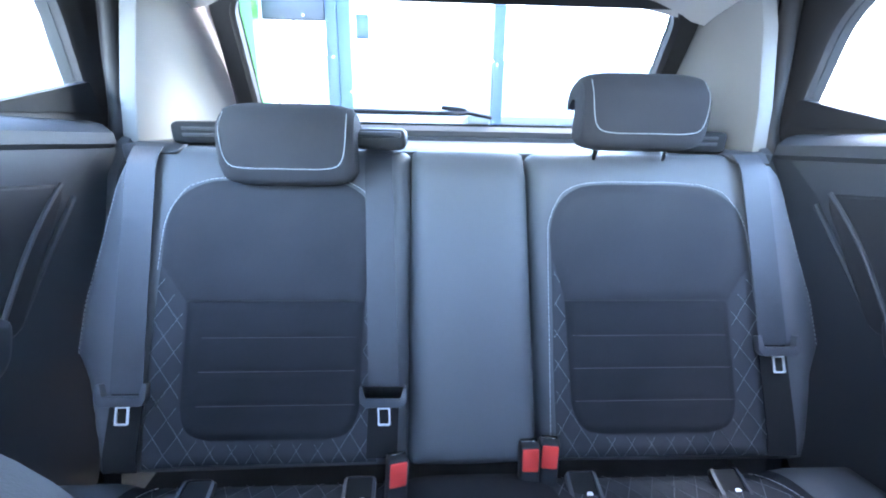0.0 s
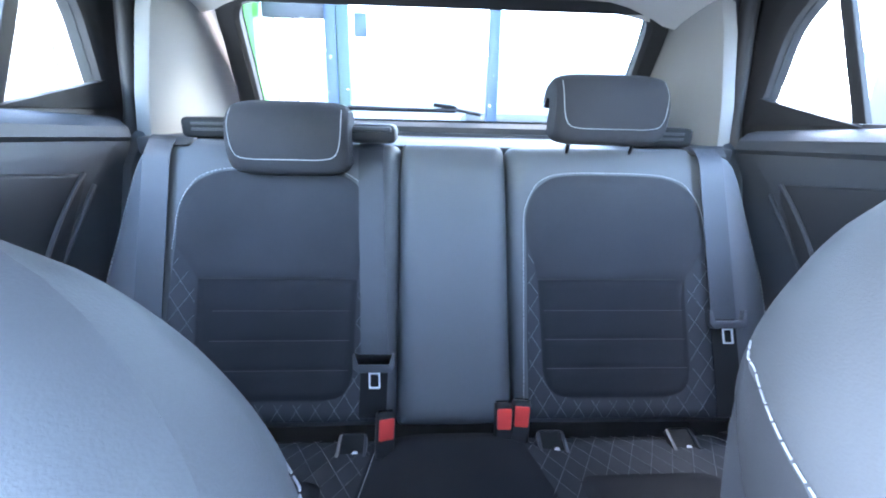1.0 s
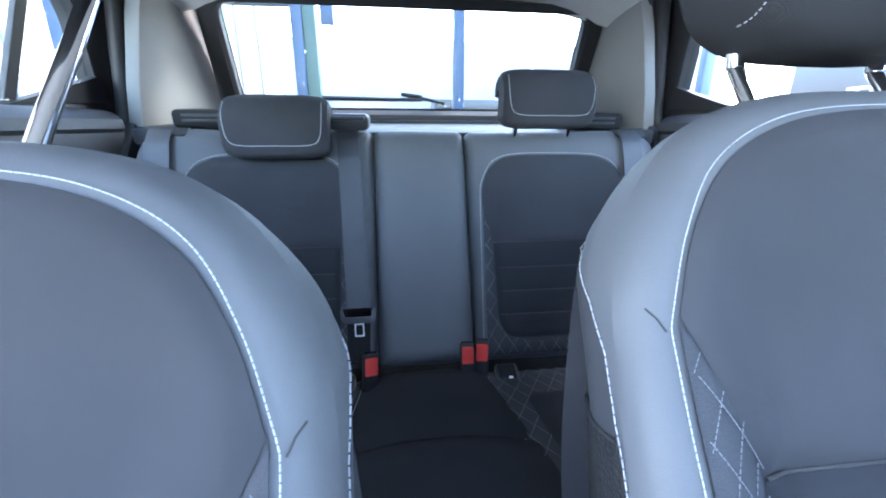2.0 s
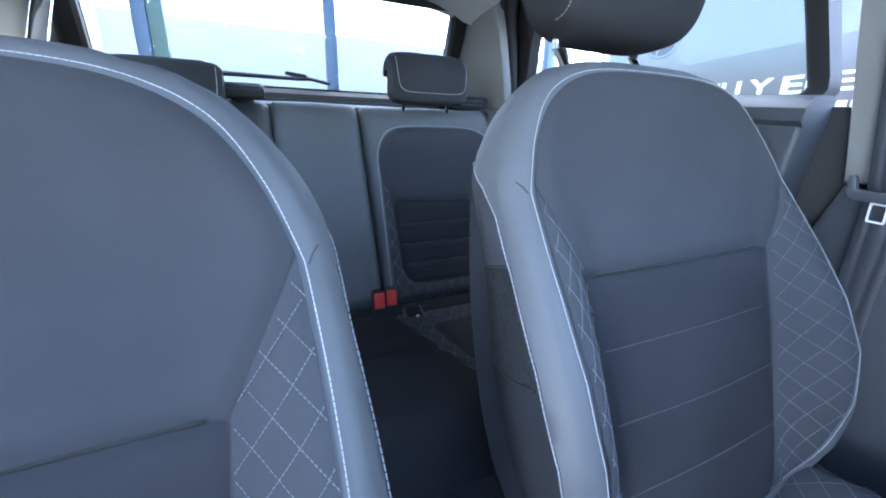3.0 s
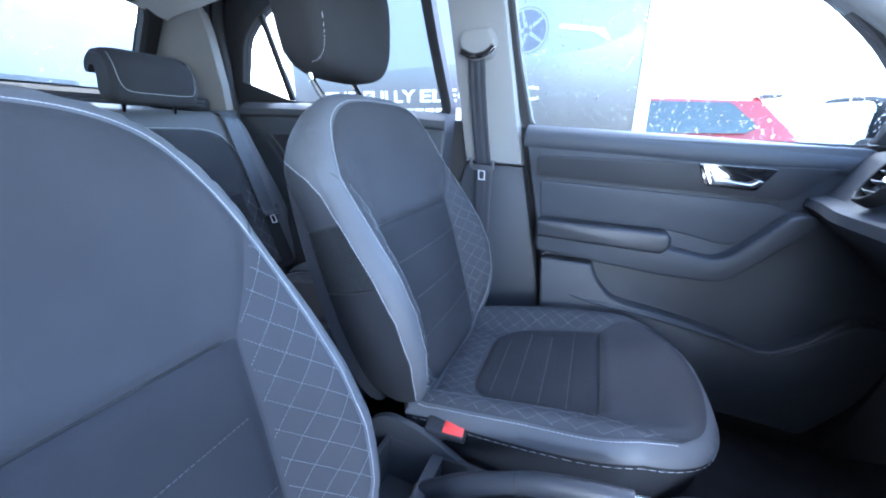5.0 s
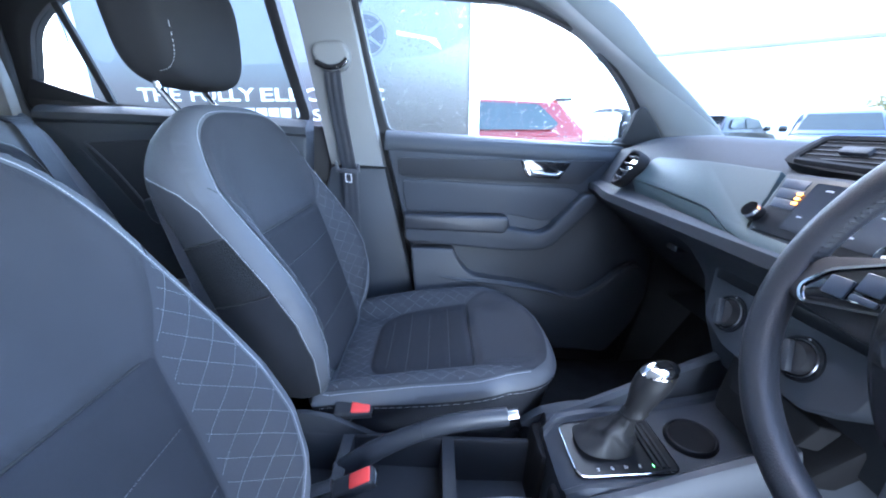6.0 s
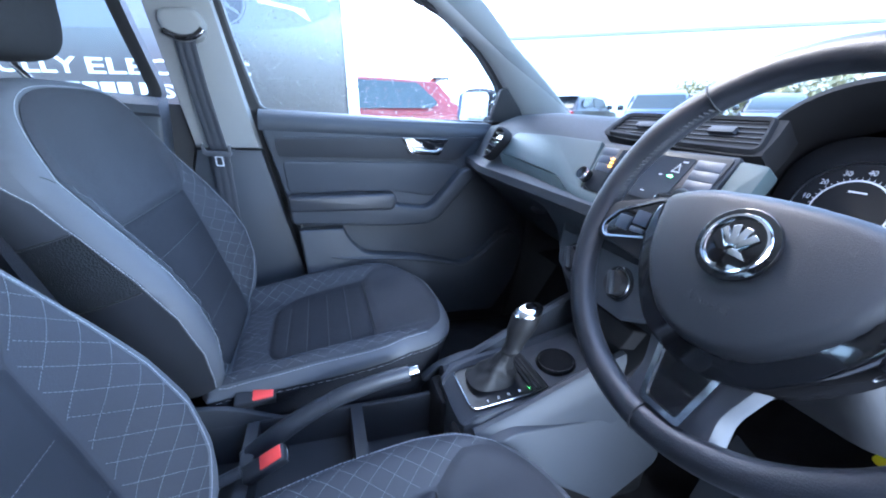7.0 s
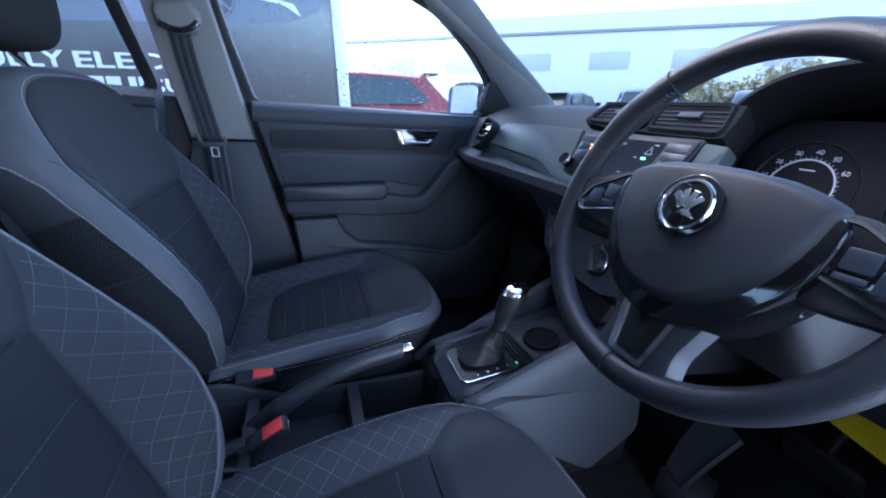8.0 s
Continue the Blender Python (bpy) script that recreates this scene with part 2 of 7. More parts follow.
def tube(points, r, seg=10, cap=True, flat=1.0):
    """A round bar along points; r may be one radius or one for each point."""
    P = np.array(points, float)
    rings, last = [], None
    for i, p in enumerate(P):
        t = P[min(i + 1, len(P) - 1)] - P[max(i - 1, 0)]
        t /= np.linalg.norm(t) + 1e-12
        a = last if last is not None else (np.array([0, 0, 1.0]) if abs(t[2]) < 0.9 else np.array([1.0, 0, 0]))
        a = a - t * (a @ t)
        a /= np.linalg.norm(a)
        last = a
        b = np.cross(t, a)
        rr = r[i] if hasattr(r, "__len__") else r
        rings.append([p + rr * (math.cos(w) * a + flat * math.sin(w) * b) for w in np.linspace(0, 2 * math.pi, seg, endpoint=False)])
    return ring_loft(rings, cap)


def slab(outline, place, thick, bevel=0.0, seg=2):
    """An outline raised to a plate. place(a, b, c) gives the world point of a, b in the outline at height c."""
    bm = bmesh.new()
    f = bm.faces.new([bm.verts.new((float(x), float(y), 0)) for x, y in outline])
    ext = bmesh.ops.extrude_face_region(bm, geom=[f])
    for v in ext["geom"]:
        if isinstance(v, bmesh.types.BMVert):
            v.co.z += thick
    bmesh.ops.recalc_face_normals(bm, faces=bm.faces[:])
    if bevel:
        top = [e for e in bm.edges if all(abs(v.co.z - thick) < 1e-7 for v in e.verts)]
        bmesh.ops.bevel(bm, geom=top, offset=bevel, segments=seg, profile=0.5, affect="EDGES", clamp_overlap=True)
    for v in bm.verts:
        v.co = place(v.co.x, v.co.y, v.co.z)
    bmesh.ops.recalc_face_normals(bm, faces=bm.faces[:])
    return bm


def box(x0, y0, z0, x1, y1, z1, bevel=0.004, seg=2):
    bm = bmesh.new()
    bmesh.ops.create_cube(bm, size=1.0)
    bm.transform(Matrix.Translation(((x0 + x1) / 2, (y0 + y1) / 2, (z0 + z1) / 2)) @ Matrix.Diagonal((x1 - x0, y1 - y0, z1 - z0, 1)))
    if bevel:
        bmesh.ops.bevel(bm, geom=bm.edges[:], offset=bevel, segments=seg, profile=0.5, affect="EDGES", clamp_overlap=True)
    return bm


def turned(bm, m):
    bm.transform(m)
    return bm


def frame_of(origin, u, v):
    """place() for slab: two directions and their normal."""
    o, u, v = Vector(origin), Vector(u).normalized(), Vector(v).normalized()
    n = u.cross(v).normalized()
    return lambda a, b, c: o + u * a + v * b + n * c


def flat_surface(origin, u, v):
    o, u, v = (np.array(k, float) for k in (origin, u, v))
    n = np.cross(u, v)
    return lambda a, b, c: o + np.outer(a, u) + np.outer(b, v) + np.outer(c, n)


def merged(*parts):
    out = bmesh.new()
    for bm in parts:
        me = bpy.data.meshes.new("tmp")
        bm.to_mesh(me)
        bm.free()
        out.from_mesh(me)
        bpy.data.meshes.remove(me)
    return out


def table(x, xs, ys):
    return np.interp(x, xs, ys)


def step(x):
    t = np.clip(x, 0, 1)
    return t * t * (3 - 2 * t)


# ---- cabin shell ----
FLOOR_Z = 0.30
solid("floor", box(-0.78, -1.55, 0.27, 0.78, 1.35, FLOOR_Z, 0.0), CARPET, "black carpeted car floor", "floor", kind="structure", smooth=False)


def wall_panel(name, outline, x, thick, mat, label, parent=None, lean=0.0, z0=1.08, bevel=0.004, holes=()):
    """A panel in a side of the car: (y, z) outline, its inner face at x, leaning inwards above z0."""
    s = 1 if x > 0 else -1
    bm = slab(outline if s > 0 else outline, lambda a, b, c: Vector((x - s * lean * max(0.0, b - z0) + s * (thick - c), a, b)), thick, bevel)
    bmesh.ops.recalc_face_normals(bm, faces=bm.faces[:])
    if parent:
        return part(name, bm, mat, parent, label)
    return solid(name, bm, mat, label, "trim", kind="structure")


# headlining and roof
roof_line = [(-0.50, 1.462), (-0.3, 1.468), (0.2, 1.46), (0.6, 1.42), (0.9, 1.355), (0.985, 1.325)]
rings = []
for y, z in smoothed(roof_line, 0.08):
    half = 0.575
    row = [(half * k / 8, y, z - 0.05 * (abs(k) / 8) ** 3) for k in range(-8, 9)]
    rings.append(row + [(p[0], p[1], p[2] + 0.03) for p in row[::-1]])
solid("ceiling", ring_loft(rings, True), LINING, "light grey headlining of the roof", "ceiling", kind="structure")

PAINT = material("outer_paint", (0.03, 0.03, 0.032), 0.4, var=0.1, bump=0.0)
rings = []
for y, z in smoothed([(-0.50, 1.495), (-0.3, 1.502), (0.2, 1.495), (0.6, 1.458), (0.9, 1.395), (0.975, 1.372)], 0.08):
    row = [(0.67 * k / 10, y, z - 0.045 * (abs(k) / 10) ** 4) for k in range(-10, 11)]
    rings.append(row + [(p[0], p[1], p[2] + 0.006) for p in row[::-1]])
solid("roof_panel", ring_loft(rings, True), PAINT, "dark outer roof skin", "roof", kind="structure")
for sx, tag in ((1, "left"), (-1, "right")):
    X = 0.70 * sx
    # B pillar: light upper trim, dark lower trim
    up = [(-0.037, 0.941), (-0.207, 0.947), (-0.128, 1.315), (-0.10, 1.44), (0.05, 1.44), (0.022, 1.30)]
    wall_panel("pillar_trim_" + tag, up, X, 0.05, TRIM, "light grey upper centre pillar trim", lean=0.24, z0=0.96, bevel=0.012)
    dn = [(0.0, 0.40), (-0.345, 0.40), (-0.315, 0.57), (-0.255, 0.78), (-0.210, 0.944), (-0.034, 0.938), (0.0, 0.78)]
    wall_panel("pillar_base_" + tag, dn, X + 0.012 * sx, 0.05, SOFT, "dark plastic lower centre pillar trim", bevel=0.015)
    # sill
    solid("sill_trim_" + tag, box(min(0.70 * sx, 0.78 * sx), -1.1, 0.27, max(0.70 * sx, 0.78 * sx), 0.75, 0.40, 0.012), PLASTIC, "black plastic door sill trim", "trim", kind="structure")
    # rear quarter: wheel arch, C pillar trim
    arch = [(0.60, 0.30), (1.25, 0.30), (1.25, 1.02), (0.86, 1.02), (0.80, 0.95), (0.72, 0.75)]
    wall_panel("quarter_trim_" + tag, arch, 0.665 * sx, 0.06, SOFT, "dark plastic rear quarter trim", bevel=0.01)
    cp = [(0.865, 1.00), (1.22, 1.00), (1.18, 1.06), (1.03, 1.31), (0.86, 1.36), (0.845, 1.25), (0.85, 1.10)]
    bm = slab(cp, lambda a, b, c, s=sx: Vector((s * (0.655 - 0.26 * max(0, b - 1.0) - 0.20 * max(0, a - 0.9) + 0.03 - c), a, b)), 0.03, 0.006)
    solid("rear_pillar_trim_" + tag, bm, TRIM, "light grey rear pillar trim panel", "trim", kind="structure")

# tailgate with its window
GL = lambda a, b, c: Vector((a, 1.20 - 0.80 * (b - 1.04) + 0.77 * c, b + 0.6 * c))
hole = rounded([(-0.530, 1.035), (0.552, 1.035), (0.498, 1.308), (-0.482, 1.306)], [0.05, 0.05, 0.04, 0.04], 6)
rim_o = rounded([(-0.585, 0.99), (0.605, 0.99), (0.545, 1.332), (-0.525, 1.330)], [0.05, 0.05, 0.05, 0.05], 6)
tailgate = thing("tailgate", "dark tailgate with a wet rear window", "tailgate", (0, 1.2, 0.5), kind="structure")
rings = [[GL(a, b, c) for a, b in L] for L, c in ((hole, 0.02), (hole, -0.004), (hole * 0.8 + rim_o * 0.2, -0.015), (rim_o, -0.015), (rim_o, 0.03), (hole, 0.03))]
part("window_frame", ring_loft(rings, False), RUBBER, tailgate, "black rear window surround")
part("pane", slab(hole * (1.01, 1), lambda a, b, c: GL(a, b, c + 0.018), 0.004), PANE_DARK, tailgate, "wet tinted glass")
part("lower_panel", box(-0.62, 1.19, 0.42, 0.62, 1.26, 1.02, 0.02), PLASTIC, tailgate)
for tag, line in (("left", [(0.53, 1.31), (0.585, 0.98), (0.82, 0.98), (0.80, 1.34)]), ("right", [(-0.80, 1.34), (-0.82, 0.98), (-0.585, 0.98), (-0.53, 1.31)]), ("top", [(-0.80, 1.312), (0.80, 1.312), (0.72, 1.375), (-0.72, 1.375)])):
    solid("rear_corner_" + tag, slab(line, lambda a, b, c: GL(a, b, c + 0.034), 0.012), PAINT, "dark rear body panel beside the tailgate", "body panel", kind="structure")
# parcel shelf and load floor
solid("parcel_shelf", merged(box(-0.56, 0.80, 0.985, 0.56, 1.19, 1.005, 0.006), box(-0.645, 0.80, 0.975, -0.562, 1.19, 1.012, 0.006), box(0.562, 0.80, 0.975, 0.645, 1.19, 1.012, 0.006)), PLASTIC, "black parcel shelf behind the rear seat", "shelf")

for sx in (1, -1):
    sup = thing("shelf_support", "black slotted parcel shelf support in the rear pillar trim", "shelf support", (0.51 * sx, 0.90, 1.01), "shelf supports")
    part("block", box(min(0.44 * sx, 0.575 * sx), 0.84, 1.008, max(0.44 * sx, 0.575 * sx), 0.96, 1.052, 0.012, 3), DULL, sup)
    for k in range(2):
        part("slot", box(min(0.46 * sx, 0.55 * sx), 0.838, 1.024 + 0.012 * k, max(0.46 * sx, 0.55 * sx), 0.846, 1.030 + 0.012 * k, 0.001), RUBBER, sup)

# body sides behind the trims, rear pillars, foot panels
for sx, tag in ((1, "left"), (-1, "right")):
    # right side's third run: unseen panel added to keep door light off the seats
    runs = ((-1.50, 1.30, 1.055),) if sx > 0 else ((-1.50, -1.02, 1.055), (-1.02, -0.60, 0.45), (-0.60, -0.18, 1.0), (-0.18, 1.30, 1.055))
    for k, (y0, y1, top) in enumerate(runs):
        solid("body_side_" + tag + ("" if sx > 0 else ("_front", "_sill", "_door", "_rear")[k]), box(min(0.762 * sx, 0.80 * sx), y0, 0.15, max(0.762 * sx, 0.80 * sx), y1, top, 0.004), RUBBER, "dark inner body side", "body side", kind="structure")
    post = [(0.885, 1.03), (0.98, 1.03), (0.95, 1.36), (0.82, 1.395), (0.62, 1.42), (0.70, 1.350), (0.800, 1.275), (0.850, 1.16)]
    wall_panel("rear_pillar_" + tag, post, 0.742 * sx, 0.03, RUBBER, "black inner rear pillar", lean=0.30, z0=1.08, bevel=0.004)
    kick = rounded([(-1.10, 0.30), (-1.40, 0.30), (-1.40, 1.00), (-1.16, 1.00), (-1.14, 0.80), (-1.14, 0.55)] if sx > 0 else [(-0.98, 0.30), (-1.40, 0.30), (-1.40, 1.02), (-1.02, 1.02), (-0.965, 0.80), (-0.965, 0.50)], 0.02)
    wall_panel("kick_panel_" + tag, kick, 0.690 * sx, 0.07, PLASTIC, "black footwell side trim", bevel=0.01)
# windscreen
wsc = thing("windscreen", "tinted laminated windscreen", "windscreen", (0, -1.2, 1.07), kind="structure")
rows = []
for k in range(7):
    t = k / 6
    rows.append([(x * (0.70 - 0.14 * t) / 0.7, -1.36 + 0.80 * t - 0.10 * (1 - (x / 0.7) ** 2) * (1 - 0.5 * t), 1.05 + 0.42 * t) for x in np.linspace(-0.70, 0.70, 13)])
part("pane", ring_loft(rows, False, False), PANE_FRONT, wsc)


# ---- doors ----
def side_place(x, lean=0.0, z0=1.08):
    """place() for panels in the car's sides: (y, z) and how far it stands proud into the cabin."""
    s = 1 if x > 0 else -1
    return lambda a, b, c: Vector((x - s * c - s * lean * max(0.0, b - z0), a, b))


def side_slab(outline, x, proud, bevel, lean=0.0, z0=1.08, seg=3):
    return slab(outline, side_place(x, lean, z0), proud, bevel, seg)


def grown(line, d):
    """An outline pushed outwards."""
    L = np.array(line)
    c = L.mean(0)
    t = np.roll(L, -1, 0) - np.roll(L, 1, 0)
    n = np.stack([t[:, 1], -t[:, 0]], 1)
    n /= np.linalg.norm(n, axis=1)[:, None] + 1e-9
    if ((n * (L - c)).sum(1)).mean() < 0:
        n = -n
    return L + n * d


def window_ring(line, x, width, mat_name, parent, lean, inner=0.012, name="window_frame", label=""):
    o = grown(line, width)
    P = side_place(x, lean)
    rings = [[P(a, b, c) for a, b in L] for L, c in ((line, -0.03), (line, inner * 0.6), (line * 0.8 + o * 0.2, inner), (o, inner), (o, -0.03), (line, -0.03))]
    return part(name, ring_loft(rings, False), mat_name, parent, label)


LEAN_IN = 0.30
front_win = rounded([(-0.203, 1.088), (-0.155, 1.25), (-0.115, 1.425), (-0.40, 1.438), (-0.57, 1.432), (-0.73, 1.385), (-0.86, 1.298), (-0.938, 1.222), (-0.975, 1.165), (-0.965, 1.108), (-0.60, 1.092)], [0.02, 0.03, 0.03, 0.06, 0.06, 0.06, 0.05, 0.04, 0.02, 0.02, 0.05], 4)
rear_win = rounded([(0.060, 1.072), (0.100, 1.25), (0.130, 1.41), (0.35, 1.41), (0.53, 1.385), (0.69, 1.325), (0.785, 1.25), (0.830, 1.15), (0.868, 1.068), (0.45, 1.070)], [0.02, 0.03, 0.03, 0.06, 0.06, 0.06, 0.04, 0.04, 0.01, 0.05], 4)

door_f = thing("door_1", "dark plastic front passenger door with open map pocket", "car door", (0.70, -0.6, 0.40), kind="structure")
body = [(-0.192, 1.070), (-0.60, 1.085), (-0.93, 1.100), (-0.985, 1.06), (-1.00, 0.93), (-1.08, 0.82), (-1.12, 0.68), (-1.09, 0.54), (-1.02, 0.40), (-0.34, 0.40), (-0.300, 0.70), (-0.262, 0.83)]
panel = part("door_panel", side_slab(rounded(body, [0.012, 0, 0.02, 0.02, 0.03, 0.04, 0.05, 0.05, 0.03, 0.01, 0.02, 0.02]), 0.76, 0.080, 0.014), SOFT, door_f, "dark grained door panel")
ledge = smoothed([(-0.196, 1.085), (-0.60, 1.093), (-0.94, 1.096)], 0.02)
rings = []
for y, z in ledge:
    rings.append([(0.755, y, z + 0.002), (0.715, y, z + 0.002), (0.690, y, z - 0.004), (0.676, y, z - 0.020), (0.674, y, z - 0.045), (0.680, y, z - 0.056), (0.755, y, z - 0.056)])
part("window_ledge", ring_loft(rings, True), SOFT, door_f)
strip = rounded([(-0.240, 1.010), (-0.885, 1.052), (-0.812, 0.972), (-0.246, 0.957)], [0.014, 0.010, 0.012, 0.014])
part("door_strip", side_slab(strip, 0.684, 0.018, 0.014, seg=2), PLASTIC, door_f, "black grained door strip")
pull = rounded([(-0.615, 1.036), (-0.775, 1.040), (-0.745, 0.985), (-0.640, 0.985)], 0.008)
recess = part("handle_recess", side_slab(pull, 0.668, 0.0035, 0.002), PIANO, door_f, "black handle recess")
lever = rounded([(-0.622, 1.030), (-0.636, 1.030), (-0.655, 1.002), (-0.728, 1.000), (-0.742, 1.012), (-0.750, 1.006), (-0.735, 0.990), (-0.648, 0.988)], 0.004)
part("door_handle", side_slab(lever, 0.664, 0.014, 0.004), CHROME, door_f, "chrome door handle")
fabric = rounded([(-0.255, 0.945), (-0.800, 0.962), (-0.845, 0.925), (-0.730, 0.845), (-0.60, 0.860), (-0.270, 0.845)], 0.02)
part("insert", side_slab(fabric, 0.682, 0.006, 0.004), SOFT, door_f, "grained door insert")
arm = rounded([(-0.272, 0.830), (-0.590, 0.848), (-0.600, 0.822), (-0.700, 0.812), (-0.730, 0.828), (-0.822, 0.945), (-0.862, 0.952), (-0.872, 0.925), (-0.750, 0.775), (-0.715, 0.757), (-0.590, 0.748), (-0.275, 0.755)], [0.02, 0.008, 0.012, 0.02, 0.02, 0.015, 0.015, 0.02, 0.03, 0.02, 0.02, 0.02])
part("armrest", side_slab(arm, 0.684, 0.050, 0.018), SOFT, door_f, "dark door armrest and pull grip")
armpad = rounded([(-0.268, 0.842), (-0.595, 0.860), (-0.604, 0.832), (-0.588, 0.805), (-0.272, 0.795)], 0.012)
part("arm_pad", side_slab(armpad, 0.684, 0.056, 0.016), LEATHER, door_f, "padded arm rest top")
pocket = rounded([(-0.296, 0.735), (-0.432, 0.742), (-0.452, 0.700), (-0.500, 0.652), (-0.700, 0.636), (-0.845, 0.602), (-0.895, 0.612), (-0.955, 0.662), (-1.00, 0.715), (-1.06, 0.73), (-1.095, 0.66), (-1.07, 0.53), (-1.00, 0.405), (-0.345, 0.405)], [0.01, 0.01, 0.03, 0.03, 0.05, 0.02, 0.03, 0.03, 0.02, 0.03, 0.04, 0.04, 0.02, 0.01])
part("map_pocket", side_slab(pocket, 0.684, 0.050, 0.012), SOFT, door_f, "moulded map pocket")
rim_line = smoothed([(0.676, -0.300, 0.742), (0.668, -0.318, 0.690), (0.648, -0.36, 0.655), (0.636, -0.43, 0.640), (0.634, -0.615, 0.632), (0.634, -0.76, 0.618), (0.634, -0.85, 0.603), (0.640, -0.90, 0.620), (0.648, -0.955, 0.664), (0.660, -1.00, 0.715), (0.674, -1.05, 0.730)], 0.02)
part("pocket_rim", tube(rim_line, 0.0065, 8), SOFT, door_f, "rounded rim of the map pocket")
window_ring(front_win, 0.735, 0.030, RUBBER, door_f, LEAN_IN, label="black window seal and frame")
g = part("pane", slab(front_win, side_place(0.745, LEAN_IN), 0.004), PANE, door_f, "rain-spotted window glass")
g.visible_shadow = False
tri = rounded([(-0.925, 1.108), (-1.075, 1.108), (-0.955, 1.218), (-0.938, 1.205)], 0.010)
part("mirror_cover", side_slab(tri, 0.715, 0.022, 0.008, LEAN_IN), PLASTIC, door_f, "black mirror mounting cover")

door_f.location += Vector((0, -0.012, -0.026))

for sx, tag in ((1, "2"), (-1, "3")):
    d = thing("door_" + tag, "dark plastic rear door panel with a wet window", "car door", (0.70 * sx, 0.4, 0.40), kind="structure")
    body = rounded([(0.030, 1.052), (0.45, 1.052), (0.835, 1.035), (0.845, 1.00), (0.79, 0.86), (0.70, 0.66), (0.60, 0.40), (0.05, 0.40), (0.035, 0.80)], [0.012, 0, 0.01, 0.02, 0.02, 0.03, 0.02, 0.01, 0.02])
    part("door_panel", side_slab(body, 0.76 * sx, 0.078, 0.014), SOFT, d, "dark grained door panel")
    rings = []
    for y, z in smoothed([(0.03, 1.070), (0.45, 1.068), (0.83, 1.050)], 0.03):
        rings.append([(0.755 * sx, y, z), (0.712 * sx, y, z), (0.690 * sx, y, z - 0.006), (0.674 * sx, y, z - 0.022), (0.672 * sx, y, z - 0.042), (0.684 * sx, y, z - 0.052), (0.755 * sx, y, z - 0.052)])
    part("window_ledge", ring_loft(rings, True), SOFT, d)
    ins = rounded([(0.07, 1.000), (0.30, 1.000), (0.695, 0.950), (0.690, 0.925), (0.560, 0.745), (0.09, 0.745)], [0.02, 0.02, 0.014, 0.012, 0.02, 0.02])
    part("insert", side_slab(ins, 0.684 * sx, 0.010, 0.007), PLASTIC, d, "raised grained door insert")
    rc = rounded([(0.020 + 0.06, 0.985), (0.20, 0.985), (0.165, 0.945), (0.095, 0.945)], 0.012)
    part("door_handle", side_slab(rc, 0.676 * sx, 0.014, 0.006), PIANO, d, "black recessed door handle")
    ar = rounded([(0.09, 0.80), (0.53, 0.80), (0.50, 0.72), (0.09, 0.72)], 0.03)
    part("armrest", side_slab(ar, 0.684 * sx, 0.05, 0.015), SOFT, d)
    # paler grey strip along the insert's slanting edge
    edge = smoothed([(0.672 * sx, 0.690, 0.952), (0.672 * sx, 0.650, 0.915), (0.672 * sx, 0.596, 0.855), (0.672 * sx, 0.530, 0.765)], 0.02)
    part("insert_edge", tube(edge, 0.0035, 8), GRIP, d, "pale edge of the insert")
    part("panel_edge", tube([(0.680 * sx, 0.715, 0.925), (0.680 * sx, 0.640, 0.845), (0.680 * sx, 0.560, 0.755)], 0.005, 8), SOFT, d)
    window_ring(rear_win, 0.735 * sx, 0.032, RUBBER, d, LEAN_IN, label="black window seal and frame")
    g = part("pane", slab(rear_win, side_place(0.745 * sx, LEAN_IN), 0.004), PANE, d, "rain-spotted window glass")
    g.visible_shadow = False
    bar = side_slab([(0.625, 1.070), (0.65, 1.070), (0.700, 1.315), (0.680, 1.320)], 0.742 * sx, 0.012, 0.003, LEAN_IN)
    part("window_bar", bar, RUBBER, d, "black bar of the quarter window")
    corner = side_slab(rounded([(0.62, 1.064), (0.875, 1.064), (0.845, 1.120)], 0.006), 0.738 * sx, 0.02, 0.004, LEAN_IN)
    part("corner_cover", corner, PLASTIC, d)
    # seal down the rear of the door opening
    seal = [(0.700 * sx, 0.80, 0.80), (0.698 * sx, 0.850, 0.97), (0.692 * sx, 0.880, 1.06), (0.662 * sx, 0.862, 1.18), (0.625 * sx, 0.835, 1.30), (0.59 * sx, 0.78, 1.37)]
    solid("door_seal_" + tag, tube(smoothed(seal, 0.03), 0.017, 10), RUBBER, "black rubber seal round the rear door opening", "trim", kind="structure")
    solid("pillar_seal_" + tag, tube(smoothed([(x - 0.012 * sx, y + 0.035, z) for x, y, z in seal], 0.03), 0.012, 10), SOFT, "dark edge moulding of the rear pillar", "trim", kind="structure")

